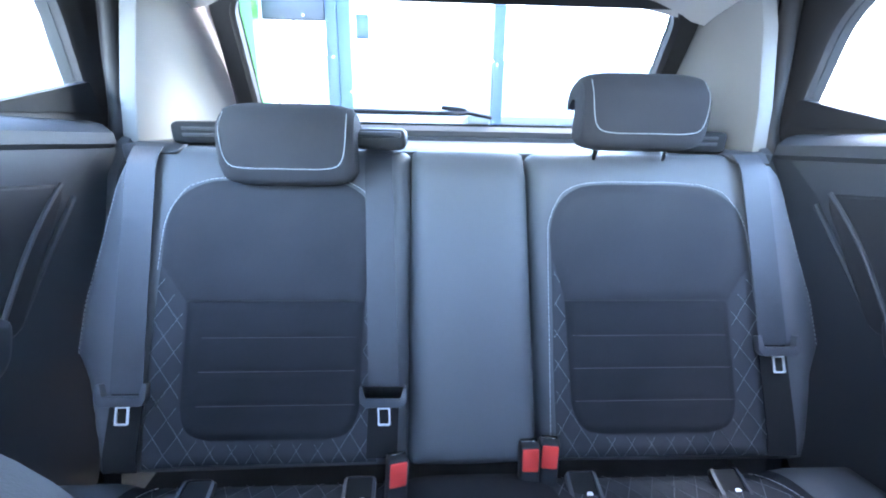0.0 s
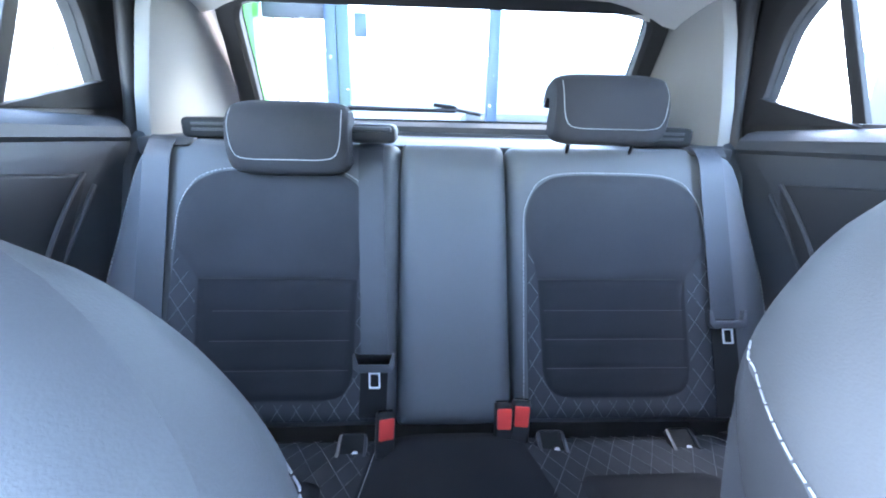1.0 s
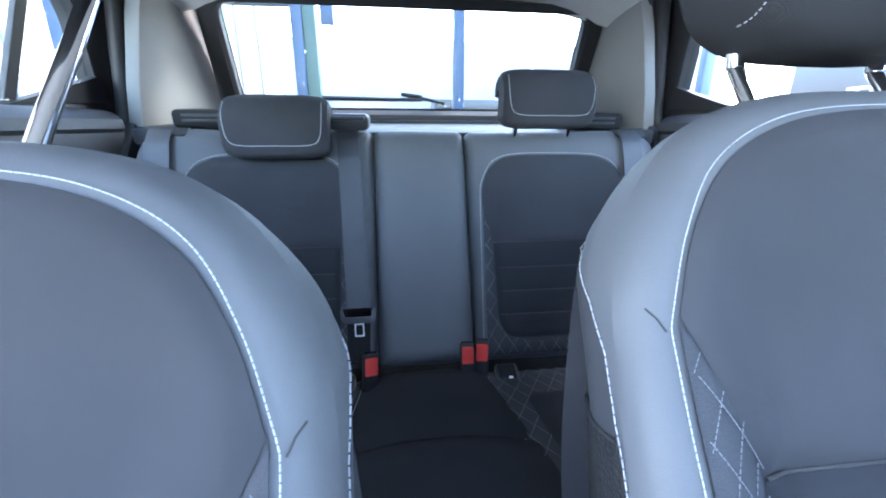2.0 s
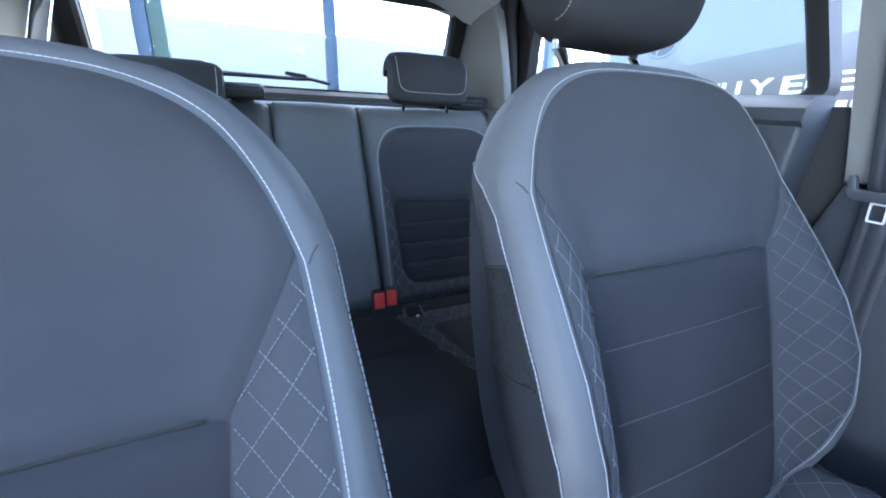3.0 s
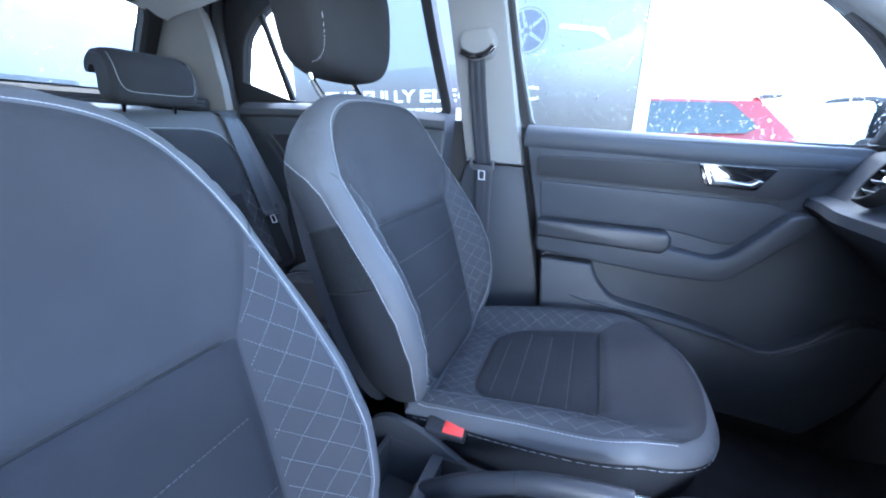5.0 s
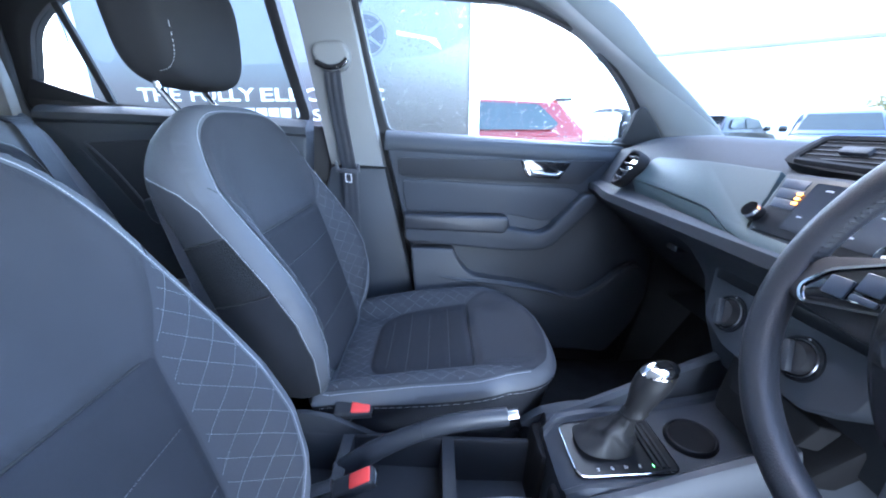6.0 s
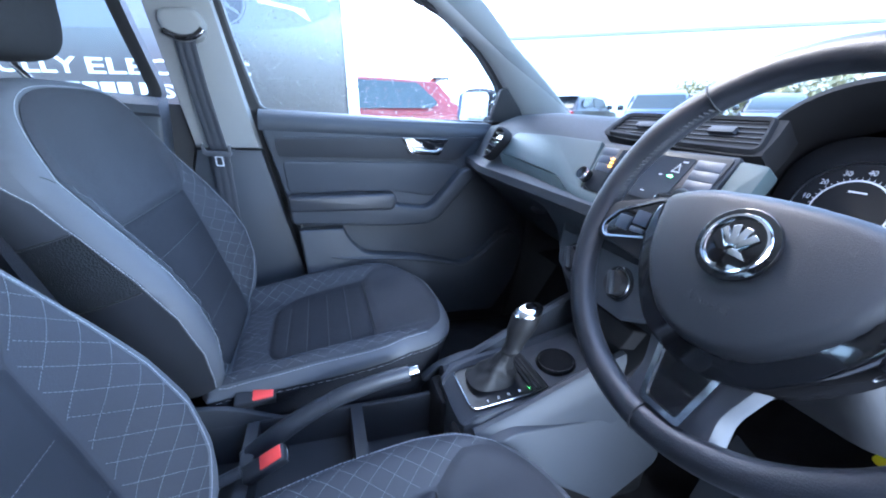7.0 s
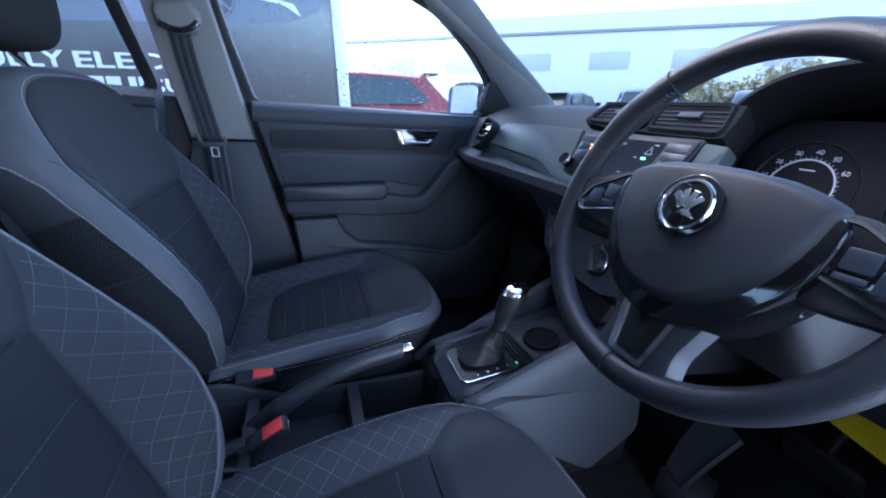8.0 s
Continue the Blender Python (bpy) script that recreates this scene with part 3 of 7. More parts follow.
# front pillar on the passenger side, and its partner
for sx, tag in ((1, "left"), (-1, "right")):
    rear_e = smoothed([(0.678, -1.130, 1.030), (0.672, -1.055, 1.105), (0.662, -0.949, 1.208), (0.652, -0.861, 1.284), (0.620, -0.66, 1.392), (0.58, -0.50, 1.445)], 0.04)
    front_e = smoothed([(0.655, -1.335, 1.040), (0.640, -1.223, 1.130), (0.628, -1.095, 1.222), (0.618, -0.969, 1.305), (0.598, -0.805, 1.425), (0.56, -0.60, 1.475)], 0.04)
    rings = []
    for t in np.linspace(0, 1, 24):
        a = np.array([np.interp(t * (len(rear_e) - 1), range(len(rear_e)), rear_e[:, k]) for k in range(3)])
        b = np.array([np.interp(t * (len(front_e) - 1), range(len(front_e)), front_e[:, k]) for k in range(3)])
        ring = [a + (b - a) * w + np.array((d, 0, 0)) for w, d in ((0.0, 0.035), (0.0, 0.004), (0.06, -0.004), (0.3, -0.014), (0.7, -0.014), (0.94, -0.004), (1.0, 0.004), (1.0, 0.035))]
        rings.append([(p[0] * sx, p[1], p[2]) for p in ring])
    solid("front_pillar_" + tag, ring_loft(rings, True), TRIM, "light grey windscreen pillar trim", "trim", kind="structure")

# door mirror outside the passenger window
mirror_t = thing("door_mirror", "black door mirror outside the passenger window", "mirror", (0.90, -1.0, 1.03))
shell_m = bmesh.new()
bmesh.ops.create_uvsphere(shell_m, u_segments=28, v_segments=16, radius=1.0)
MM = pose(0.945, -0.995, 1.128, 0, 0, 24)
for v in shell_m.verts:
    v.co = Vector((math.copysign(abs(v.co.x) ** 0.6, v.co.x) * 0.098, v.co.y * 0.05 - (0.02 if v.co.y < 0 else 0), math.copysign(abs(v.co.z) ** 0.65, v.co.z) * 0.074))
    v.co.y = min(v.co.y, 0.032)
shell_m.transform(MM)
part("mirror_shell", shell_m, DULL, mirror_t, "black mirror shell")
face = slab(rounded([(-0.084, -0.058), (0.084, -0.060), (0.086, 0.054), (-0.078, 0.060)], 0.03), lambda a, b, c: MM @ Vector((a, 0.0325 + c, b)), 0.002)
MIRROR = material("mirror_glass", (0.9, 0.9, 0.9), 0.02, 1.0, var=0.0, bump=0.0)
part("mirror_glass", face, MIRROR, mirror_t)
part("mirror_foot", box(0.76, -1.04, 1.05, 0.90, -0.99, 1.10, 0.012), PLASTIC, mirror_t)


# ---- front seats ----
S23, C23 = math.sin(radians(23)), math.cos(radians(23))
SEAT_X = 0.362
BACK_O = np.array((SEAT_X, -0.030, 0.848))
BACK_HALF = [(0.0, 0.273), (0.09, 0.270), (0.150, 0.259), (0.192, 0.239), (0.224, 0.206), (0.246, 0.168), (0.260, 0.12), (0.268, 0.04), (0.274, -0.06), (0.274, -0.16), (0.262, -0.25), (0.236, -0.325), (0.18, -0.365), (0.0, -0.375)]
BACK_LINE = smoothed(BACK_HALF[:-1] + [(-x, y) for x, y in BACK_HALF[::-1]][:-1], 0.014, True)


def back_height(u, v):
    w = np.abs(u)
    h = step((w - 0.155) / 0.09) * table(v, [-0.38, -0.30, -0.235, -0.16, -0.085, -0.01, 0.10, 0.20], [0.015, 0.048, 0.066, 0.074, 0.066, 0.046, 0.012, 0.0])
    h += 0.012 * np.exp(-((v + 0.16) / 0.12) ** 2) * np.exp(-(w / 0.15) ** 2)
    d = distance(np.stack([u, v], 1), BACK_LINE)
    edge = table(v, [-0.38, -0.31, -0.244, -0.16, -0.075, 0.038, 0.105, 0.168, 0.20, 0.27], [-0.02, 0.022, 0.046, 0.052, 0.036, 0.0, -0.014, -0.026, -0.030, -0.034])
    t = np.clip(1 - d / table(v, [0.05, 0.2], [0.032, 0.036]), 0, 1)
    return h + (edge - h) * (1 - np.sqrt(1 - t * t * 0.999))


def back_surface(u, v, up):
    u, v = np.asarray(u, float), np.asarray(v, float)
    h = back_height(u, v) + up
    return BACK_O + np.stack([u, S23 * v - C23 * h, C23 * v + S23 * h], 1)


CUSH_O = np.array((SEAT_X, -0.45, 0.592))
S14, C14 = math.sin(radians(12)), math.cos(radians(12))
CUSH_HALF = [(0.0, 0.238), (0.09, 0.232), (0.152, 0.214), (0.200, 0.176), (0.236, 0.115), (0.254, 0.04), (0.254, -0.06), (0.245, -0.17), (0.230, -0.27), (0.21, -0.32), (0.0, -0.33)]
CUSH_LINE = smoothed(CUSH_HALF[:-1] + [(-x, y) for x, y in CUSH_HALF[::-1]][:-1], 0.014, True)


def cush_surface(u, v, up):
    u, v = np.asarray(u, float), np.asarray(v, float)
    w = np.abs(u)
    h = -0.034 + 0.044 * step((w - 0.13) / 0.085) * table(v, [-0.33, -0.1, 0.1, 0.22], [1.0, 1.0, 0.75, 0.15])
    h -= 0.008 * step((v - 0.16) / 0.12)
    d = distance(np.stack([u, v], 1), CUSH_LINE)
    edge = table(v, [-0.33, 0.1, 0.24], [-0.012, -0.020, -0.066])
    t = np.clip(1 - d / 0.034, 0, 1)
    h = h + (edge - h) * (1 - np.sqrt(1 - t * t * 0.999)) + up
    return CUSH_O + np.stack([u, -C14 * v + S14 * h, S14 * v + C14 * h], 1)


def mirror(line):
    return [(-x, y) for x, y in line][::-1]


def build_front_seat():
    seat = thing("front_seat", "grey and dark cloth front seat with white contrast stitching", "car seat", (SEAT_X, -0.3, 0.30), "front seats")
    back = part("backrest", pad(BACK_LINE, back_surface, 0.011, base=0.0), GREY, seat, "grey leatherette backrest cover")
    # upper middle panel, lower middle panel, quilted bolsters
    inner = [(0.0, 0.246), (0.09, 0.243), (0.145, 0.231), (0.186, 0.204), (0.214, 0.160), (0.232, 0.108)]
    upper = smoothed([(-x, y) for x, y in inner[::-1]] + inner[1:], 0.012).tolist()
    upper += [(0.205, 0.05), (0.178, 0.001), (-0.178, 0.001), (-0.205, 0.05)]
    under = smoothed(inner, 0.012).tolist() + smoothed([(0.233, 0.104), (0.238, 0.03), (0.240, -0.06), (0.238, -0.16), (0.227, -0.245), (0.199, -0.318), (0.158, -0.35)], 0.012).tolist()
    under += mirror(under)
    part("seam_base", pad(under, back_surface, 0.010, 0, base=0.0014), CLOTH, back)
    part("upper_panel", pad(upper, back_surface, 0.007, 0.006, 0.007), CLOTH, back, "dark twill upper panel")
    lower = rounded([(-0.178, -0.001), (0.178, -0.001), (0.168, -0.12), (0.150, -0.30), (0.13, -0.36), (-0.13, -0.36), (-0.150, -0.30), (-0.168, -0.12)], [0.004, 0.004, 0.03, 0.03, 0.02, 0.02, 0.03, 0.03])
    bars = [[(-0.17, v), (0.17, v)] for v in (-0.085, -0.17, -0.255)]
    part("lower_panel", pad(lower, back_surface, 0.005, 0.006, 0.007, grooves=bars, groove=0.0016), RIBCLOTH, back, "dark ribbed lower panel")
    part("rib_seam", stitches([[(-0.160 + 0.004 * k, b[0][1]), (0.160 - 0.004 * k, b[0][1])] for k, b in enumerate(bars)], lambda u, v, c: back_surface(u, v, c + 0.0070), 0.0, 0.004, 0.0016, 0.00045), RIBTHREAD, back, "thin rib seams")
    part("panel_seam", stitches([[(-0.176, 0.0), (0.176, 0.0)]], lambda u, v, c: back_surface(u, v, c + 0.0034), 0.0, 0.02, 0.0, 0.0014), RUBBER, back)
    edge = [(0.233, 0.104), (0.238, 0.03), (0.240, -0.06), (0.238, -0.16), (0.227, -0.245), (0.199, -0.318), (0.158, -0.35)]
    edge = smoothed(edge, 0.012).tolist()
    bol = [(0.205, 0.052), (0.180, 0.001), (0.171, -0.12), (0.153, -0.30), (0.140, -0.35)]
    quilt = edge + bol[::-1]
    for side in (quilt, mirror(quilt)):
        lines = diamonds(side, 0.0230, 53, 127)
        b = part("bolster", pad(side, back_surface, 0.007, 0.004), QUILT, back, "dark bolster with diamond quilting")
        part("quilting", stitches(lines, lambda u, v, c: back_surface(u, v, c + 0.0056), 0.0007, 0.0024, 0.0012, 0.00036), QTHREAD, b)
    trim = smoothed([(x + 0.004 * (x > 0), y + 0.004 * (y > 0.2)) for x, y in inner] + [(x + 0.005, y) for x, y in edge[1:]], 0.006).tolist()
    for L in (trim, mirror(trim)):
        part("stitching", stitches([L], back_surface, 0.0012, 0.0034, 0.0008, 0.00052), THREAD, back, "white seam thread")
    # side panels in three cloths behind the cover's edge, which runs to the rear at the shoulder
    n = 100
    right = BACK_LINE[BACK_LINE[:, 0] > 0]
    order = np.argsort(right[:, 1])

    def flank(sgn, v, t):
        w = np.interp(v, right[order, 1], right[order, 0])
        h0 = back_height(sgn * w, v)
        h = h0 + (np.minimum(-0.100, h0 - 0.006) - h0) * t
        uu = w + 0.008 * np.sin(math.pi * np.minimum(t * 1.4, 1.0)) - 0.010 * np.maximum(0, t - 0.8) / 0.2 - (0.024 - 0.020 * step((v - 0.02) / 0.14)) * t
        vv = v - 0.024 * t * step((v - 0.10) / 0.16)
        return BACK_O + np.stack([sgn * uu, S23 * vv - C23 * h, C23 * vv + S23 * h], 1)

    seam_at = lambda v: table(v, [-0.36, 0.02, 0.08, 0.115, 0.140, 0.158, 0.170, 0.30], [0.02, 0.04, 0.11, 0.28, 0.56, 0.84, 1.0, 1.0])
    for sgn in (1, -1):
        v = np.linspace(0.264, -0.345, n)
        e = seam_at(v)
        part("cover_edge", ring_loft([flank(sgn, v, e * k / 5) for k in range(6)], False, False), GREY, back)
        for name, a, b, m in (("side_panel", 0.170, 0.030, SIDE), ("airbag_panel", 0.030, -0.090, MESH), ("side_panel", -0.090, -0.36, RIBCLOTH)):
            vv = v[(v <= a) & (v >= b - 0.007)]
            ee = seam_at(vv)
            part(name, ring_loft([flank(sgn, vv, ee + (1 - ee) * k / 6) for k in range(7)], False, False), m, seat, "black knitted side airbag panel" if m is MESH else "")
        for v0 in (0.030, -0.090):
            tt = np.linspace(0.06, 0.98, 16)
            part("panel_seam", tube(flank(sgn, np.full(16, v0 - 0.003), tt) + (sgn * 0.0008, 0, 0), 0.0016, 6), RUBBER, seat)
        vs = np.linspace(0.169, -0.335, 220)
        P = smoothed(flank(sgn, vs, seam_at(vs) * 0.94 - 0.015) + (sgn * 0.0012, -0.0008, 0.0004), 0.0042)
        part("stitching", merged(*[tube(P[i:i + 2], 0.0006, 4) for i in range(0, len(P) - 1) if i % 5 != 4]), THREAD, back)
        crease = [back_surface(np.array([sgn * u0]), np.array([v0]), np.array([0.0004]))[0] for u0, v0 in ((0.241, 0.098), (0.245, 0.106), (0.250, 0.112))]
        part("cover_seam", tube(crease, 0.0007, 6), RUBBER, back)
    # the roll of the cover over the top, and the rear
    arc = BACK_LINE[BACK_LINE[:, 1] > 0.258]
    arc = arc[np.argsort(arc[:, 0])]
    h0 = back_height(arc[:, 0], arc[:, 1])
    rows = []
    for t in np.linspace(0, 1, 5):
        h, vv = h0 + (-0.100 - h0) * t, arc[:, 1] - 0.024 * t
        rows.append(BACK_O + np.stack([arc[:, 0] * (1 - 0.05 * t), S23 * vv - C23 * h, C23 * vv + S23 * h], 1))
    part("top_roll", ring_loft(rows, False, False), GREY, back)
    shell = np.stack([BACK_LINE[:, 0] * (1 - 0.03 * step((BACK_LINE[:, 1] + 0.02) / 0.18)), BACK_LINE[:, 1] - 0.024 * step((BACK_LINE[:, 1] - 0.10) / 0.16)], 1)
    rear = flat_surface(BACK_O + np.array((0, C23 * 0.097, -S23 * 0.097)), (1, 0, 0), (0, S23, C23))
    part("back_cover", pad(shell * 0.985, rear, 0.05, 0), CLOTH, seat)
    # cushion
    cush = part("cushion", pad(CUSH_LINE, cush_surface, 0.012, base=0.0), GREY, seat, "grey leatherette cushion cover")
    ins = rounded([(-0.160, 0.035), (0.160, 0.035), (0.156, -0.06), (0.148, -0.214), (-0.148, -0.214), (-0.156, -0.06)], [0.004, 0.004, 0.03, 0.075, 0.075, 0.03], 8)
    bars = [[(-0.16, v), (0.16, v)] for v in (-0.020, -0.072, -0.124, -0.172)]
    part("insert", pad(ins, cush_surface, 0.005, 0.005, 0.007, grooves=bars, groove=0.0016), RIBCLOTH, cush, "dark ribbed seat insert")
    part("rib_seam", stitches([[(-w, b[0][1]), (w, b[0][1])] for w, b in zip((0.150, 0.148, 0.140, 0.118), bars)], lambda u, v, c: cush_surface(u, v, c + 0.0060), 0.0, 0.02, 0.0, 0.0005), RIBTHREAD, cush, "thin rib seams")
    part("panel_seam", stitches([[(-0.165, 0.0375), (0.165, 0.0375)]], lambda u, v, c: cush_surface(u, v, c + 0.0030), 0.0, 0.02, 0.0, 0.0022), RUBBER, cush)
    fr = smoothed([(-0.162, 0.040), (-0.194, 0.085), (-0.198, 0.125), (-0.180, 0.170), (-0.14, 0.200), (-0.08, 0.216), (0, 0.223), (0.08, 0.216), (0.14, 0.200), (0.180, 0.170), (0.198, 0.125), (0.194, 0.085), (0.162, 0.040)], 0.012)
    part("front_panel", pad(fr, cush_surface, 0.009, 0.008, 0.010), CLOTH, cush, "dark twill front panel")
    out = smoothed([(0.196, 0.158), (0.221, 0.100), (0.237, 0.03), (0.236, -0.08), (0.231, -0.18), (0.221, -0.285)], 0.012).tolist()
    under = smoothed([(0.0, 0.221), (0.08, 0.214), (0.14, 0.198), (0.180, 0.172), (0.194, 0.160)], 0.012).tolist() + out + [(0.0, -0.295)]
    under += mirror(under)[1:-1]
    part("seam_base", pad(under, cush_surface, 0.012, 0, base=0.0014), CLOTH, cush)
    q = out + [(0.0, -0.295), (0.0, -0.219), (0.075, -0.219), (0.112, -0.208), (0.138, -0.181), (0.152, -0.140), (0.159, -0.08), (0.164, 0.04), (0.196, 0.10)]
    for side in (q, mirror(q)):
        b = part("bolster", pad(side, cush_surface, 0.008, 0.004), QUILT, cush, "dark bolster with diamond quilting")
        part("quilting", stitches(diamonds(side, 0.0240, 53, 127), lambda u, v, c: cush_surface(u, v, c + 0.0056), 0.0007, 0.0024, 0.0012, 0.00036), QTHREAD, b)
    line = smoothed([(x + 0.005, y) for x, y in out], 0.006)
    for L in (line, mirror(line)):
        part("stitching", stitches([L], cush_surface, 0.0015, 0.005, 0.0022, 0.0007), THREAD, cush)
    # skirt round the cushion
    rim = cush_surface(CUSH_LINE[:, 0], CUSH_LINE[:, 1], np.zeros(len(CUSH_LINE)))
    rings = []
    for drop, grow in ((0.0, 0.0), (0.006, 0.003), (0.010, 0.003), (0.016, 0.000), (0.10, -0.012), (0.16, -0.03)):
        c = rim.mean(0)
        ring = rim + (rim - c) * (1, 1, 0) * (grow / 0.26)
        ring[:, 2] -= drop
        if drop > 0.1:
            ring[:, 2] = np.maximum(ring[:, 2], 0.42 if drop < 0.15 else 0.40)
        rings.append(ring)
    part("cushion_border", ring_loft(rings[:3], False), GREY, cush, "grey leatherette border")
    part("cushion_side", ring_loft(rings[2:], False), RIBCLOTH, cush)
    c0 = rim.mean(0)
    for sx in (1, -1):
        row = np.array([p + (p - c0) * (1, 1, 0) * 0.010 - (0, 0, 0.017) for p, q in zip(rim, CUSH_LINE) if q[0] * sx > 0.1 and q[1] > -0.30])
        row = row[np.argsort(-row[:, 1])]
        L = smoothed(row, 0.005)
        part("stitching", merged(*[tube(L[i:i + 2], 0.0005, 4) for i in range(0, len(L) - 1, 1) if i % 3 != 2]), THREAD, cush)
    # runners and plinth on the floor
    for sx in (-0.19, 0.19):
        part("seat_rail", box(SEAT_X + sx - 0.02, -0.66, 0.30, SEAT_X + sx + 0.02, -0.10, 0.335, 0.003), STEEL, seat)
        part("seat_bracket", box(SEAT_X + sx - 0.015, -0.60, 0.333, SEAT_X + sx + 0.015, -0.14, 0.45, 0.006), PLASTIC, seat)
        hinge = slab(rounded([(-0.10, -0.07), (0.16, -0.07), (0.13, -0.005), (0.02, 0.045), (-0.05, 0.055), (-0.09, 0.03)], 0.03), frame_of((SEAT_X + sx * 1.36, -0.18, 0.47), (0, -1, 0), (0, 0, 1)), 0.012 if sx < 0 else -0.012, 0.004)
        part("hinge_cover", hinge, PLASTIC, seat, "black plastic hinge cover")
    # headrest on two bars
    hr = headrest((SEAT_X + 0.012, 0.176, 1.231), 0.148, 0.118, 0.072, 8, seat)
    for sx in (-0.079, 0.079):
        x = SEAT_X + 0.002 + sx
        part("headrest_post", tube([(x, 0.050, 0.955), (x, 0.115, 1.030), (x, 0.150, 1.068), (x, 0.183, 1.106), (x, 0.186, 1.112)], 0.0062, 12), CHROME, hr, "chrome headrest post")
        part("post_sleeve", tube([(x, 0.184, 1.108), (x, 0.186, 1.116), (x, 0.188, 1.150)], 0.0078, 14), CHROME, hr, "thicker bright post sleeve")
        part("post_guide", tube([(x, 0.122, 1.040), (x, 0.130, 1.049)], [0.015, 0.012], 18), PLASTIC, seat)
    return seat


def headrest(mid, half_w, half_h, half_t, lean, parent):
    """A padded block on posts, its front panel sewn on with white thread."""
    m = pose(*mid, -lean)
    n = 40

    def at(a, b, grow=0.0):
        ca, sa = math.cos(a), math.sin(a)
        ca, sa = math.copysign(abs(ca) ** 0.42, ca), math.copysign(abs(sa) ** 0.60, sa)
        cb, sb = math.cos(b), math.sin(b)
        cb, sb = math.copysign(abs(cb) ** 0.50, cb), math.copysign(abs(sb) ** 0.60, sb)
        x, y, z = (half_w + grow) * sa, (half_t + grow) * ca * sb, (half_h + grow) * ca * cb
        x *= 1 + 0.10 * z / half_h
        y += 0.010 * (x / half_w) ** 2
        if z < 0 and y < 0:
            y *= 1 - 0.15 * abs(z) / half_h
        return m @ Vector((x, y, z))

    rings = [[at(-math.pi / 2 + math.pi * i / n, 2 * math.pi * j / n) for j in range(n)] for i in range(n + 1)]
    hr = part("headrest", ring_loft(rings, True), HEADREST, parent, "black cloth headrest with white stitched edge")
    for a in (-0.95, 0.95):
        path = [at(a, b, 0.0008) for b in np.linspace(math.pi * 1.03, math.pi * 1.97, 60)]
        tubes = [tube(path[i:i + 2], 0.0007, 4) for i in range(0, 58, 2)]
        part("stitching", merged(*tubes), THREAD, hr)
    return hr


seat_p = build_front_seat()
seat_d = copy_thing(seat_p, Matrix.Translation((-0.343, -0.337, 0.266)))
# the driver's headrest is drawn out further
for ob in seat_d.children:
    if ob.name.split(".")[0] == "headrest":
        ob.location += Vector((0, 0.020, 0.070))


# ---- rear seat ----
RS, RC = math.sin(radians(28)), math.cos(radians(28))
REAR_O = np.array((0.0, 0.600, 0.781))
HALF = [(0.118, 0.277), (0.30, 0.281), (0.49, 0.277), (0.555, 0.270), (0.588, 0.243), (0.603, 0.20), (0.615, 0.12), (0.634, 0.0), (0.634, -0.088), (0.598, -0.135), (0.572, -0.20), (0.548, -0.262), (0.118, -0.262)]


def rear_outline(x0):
    right = rounded([(x0, 0.277)] + HALF[1:12] + [(x0, -0.262)], [0.02] + [0.012] * 11 + [0.012])
    return right


RIGHT_LINE = rear_outline(0.1195)
LEFT_LINE = np.array([(-x, y) for x, y in rear_outline(0.094)][::-1])
MID_LINE = rounded([(-0.0935, 0.279), (0.1165, 0.279), (0.1165, -0.262), (-0.0935, -0.262)], [0.012, 0.02, 0.012, 0.012])


def rear_surface_of(line, bulge):
    def surface(u, v, up):
        u, v = np.asarray(u, float), np.asarray(v, float)
        d = distance(np.stack([u, v], 1), line)
        t = np.clip(1 - d / 0.030, 0, 1)
        h = -0.032 * (1 - np.sqrt(1 - t * t * 0.999))
        a = np.abs(u)
        h += bulge(a, v) + up
        h -= 0.020 * step((v - 0.21) / 0.10)
        return REAR_O + np.stack([u, RS * v - RC * h, RC * v + RS * h], 1)
    return surface


side_bulge = lambda a, v: 0.014 * step((a - 0.40) / 0.12) * (1 - step((a - 0.54) / 0.09)) - 0.014 * step((a - 0.54) / 0.09)
REAR_R = rear_surface_of(RIGHT_LINE, side_bulge)
REAR_L = rear_surface_of(LEFT_LINE, side_bulge)
REAR_M = rear_surface_of(MID_LINE, lambda a, v: 0.006 * np.exp(-(a / 0.1) ** 2))


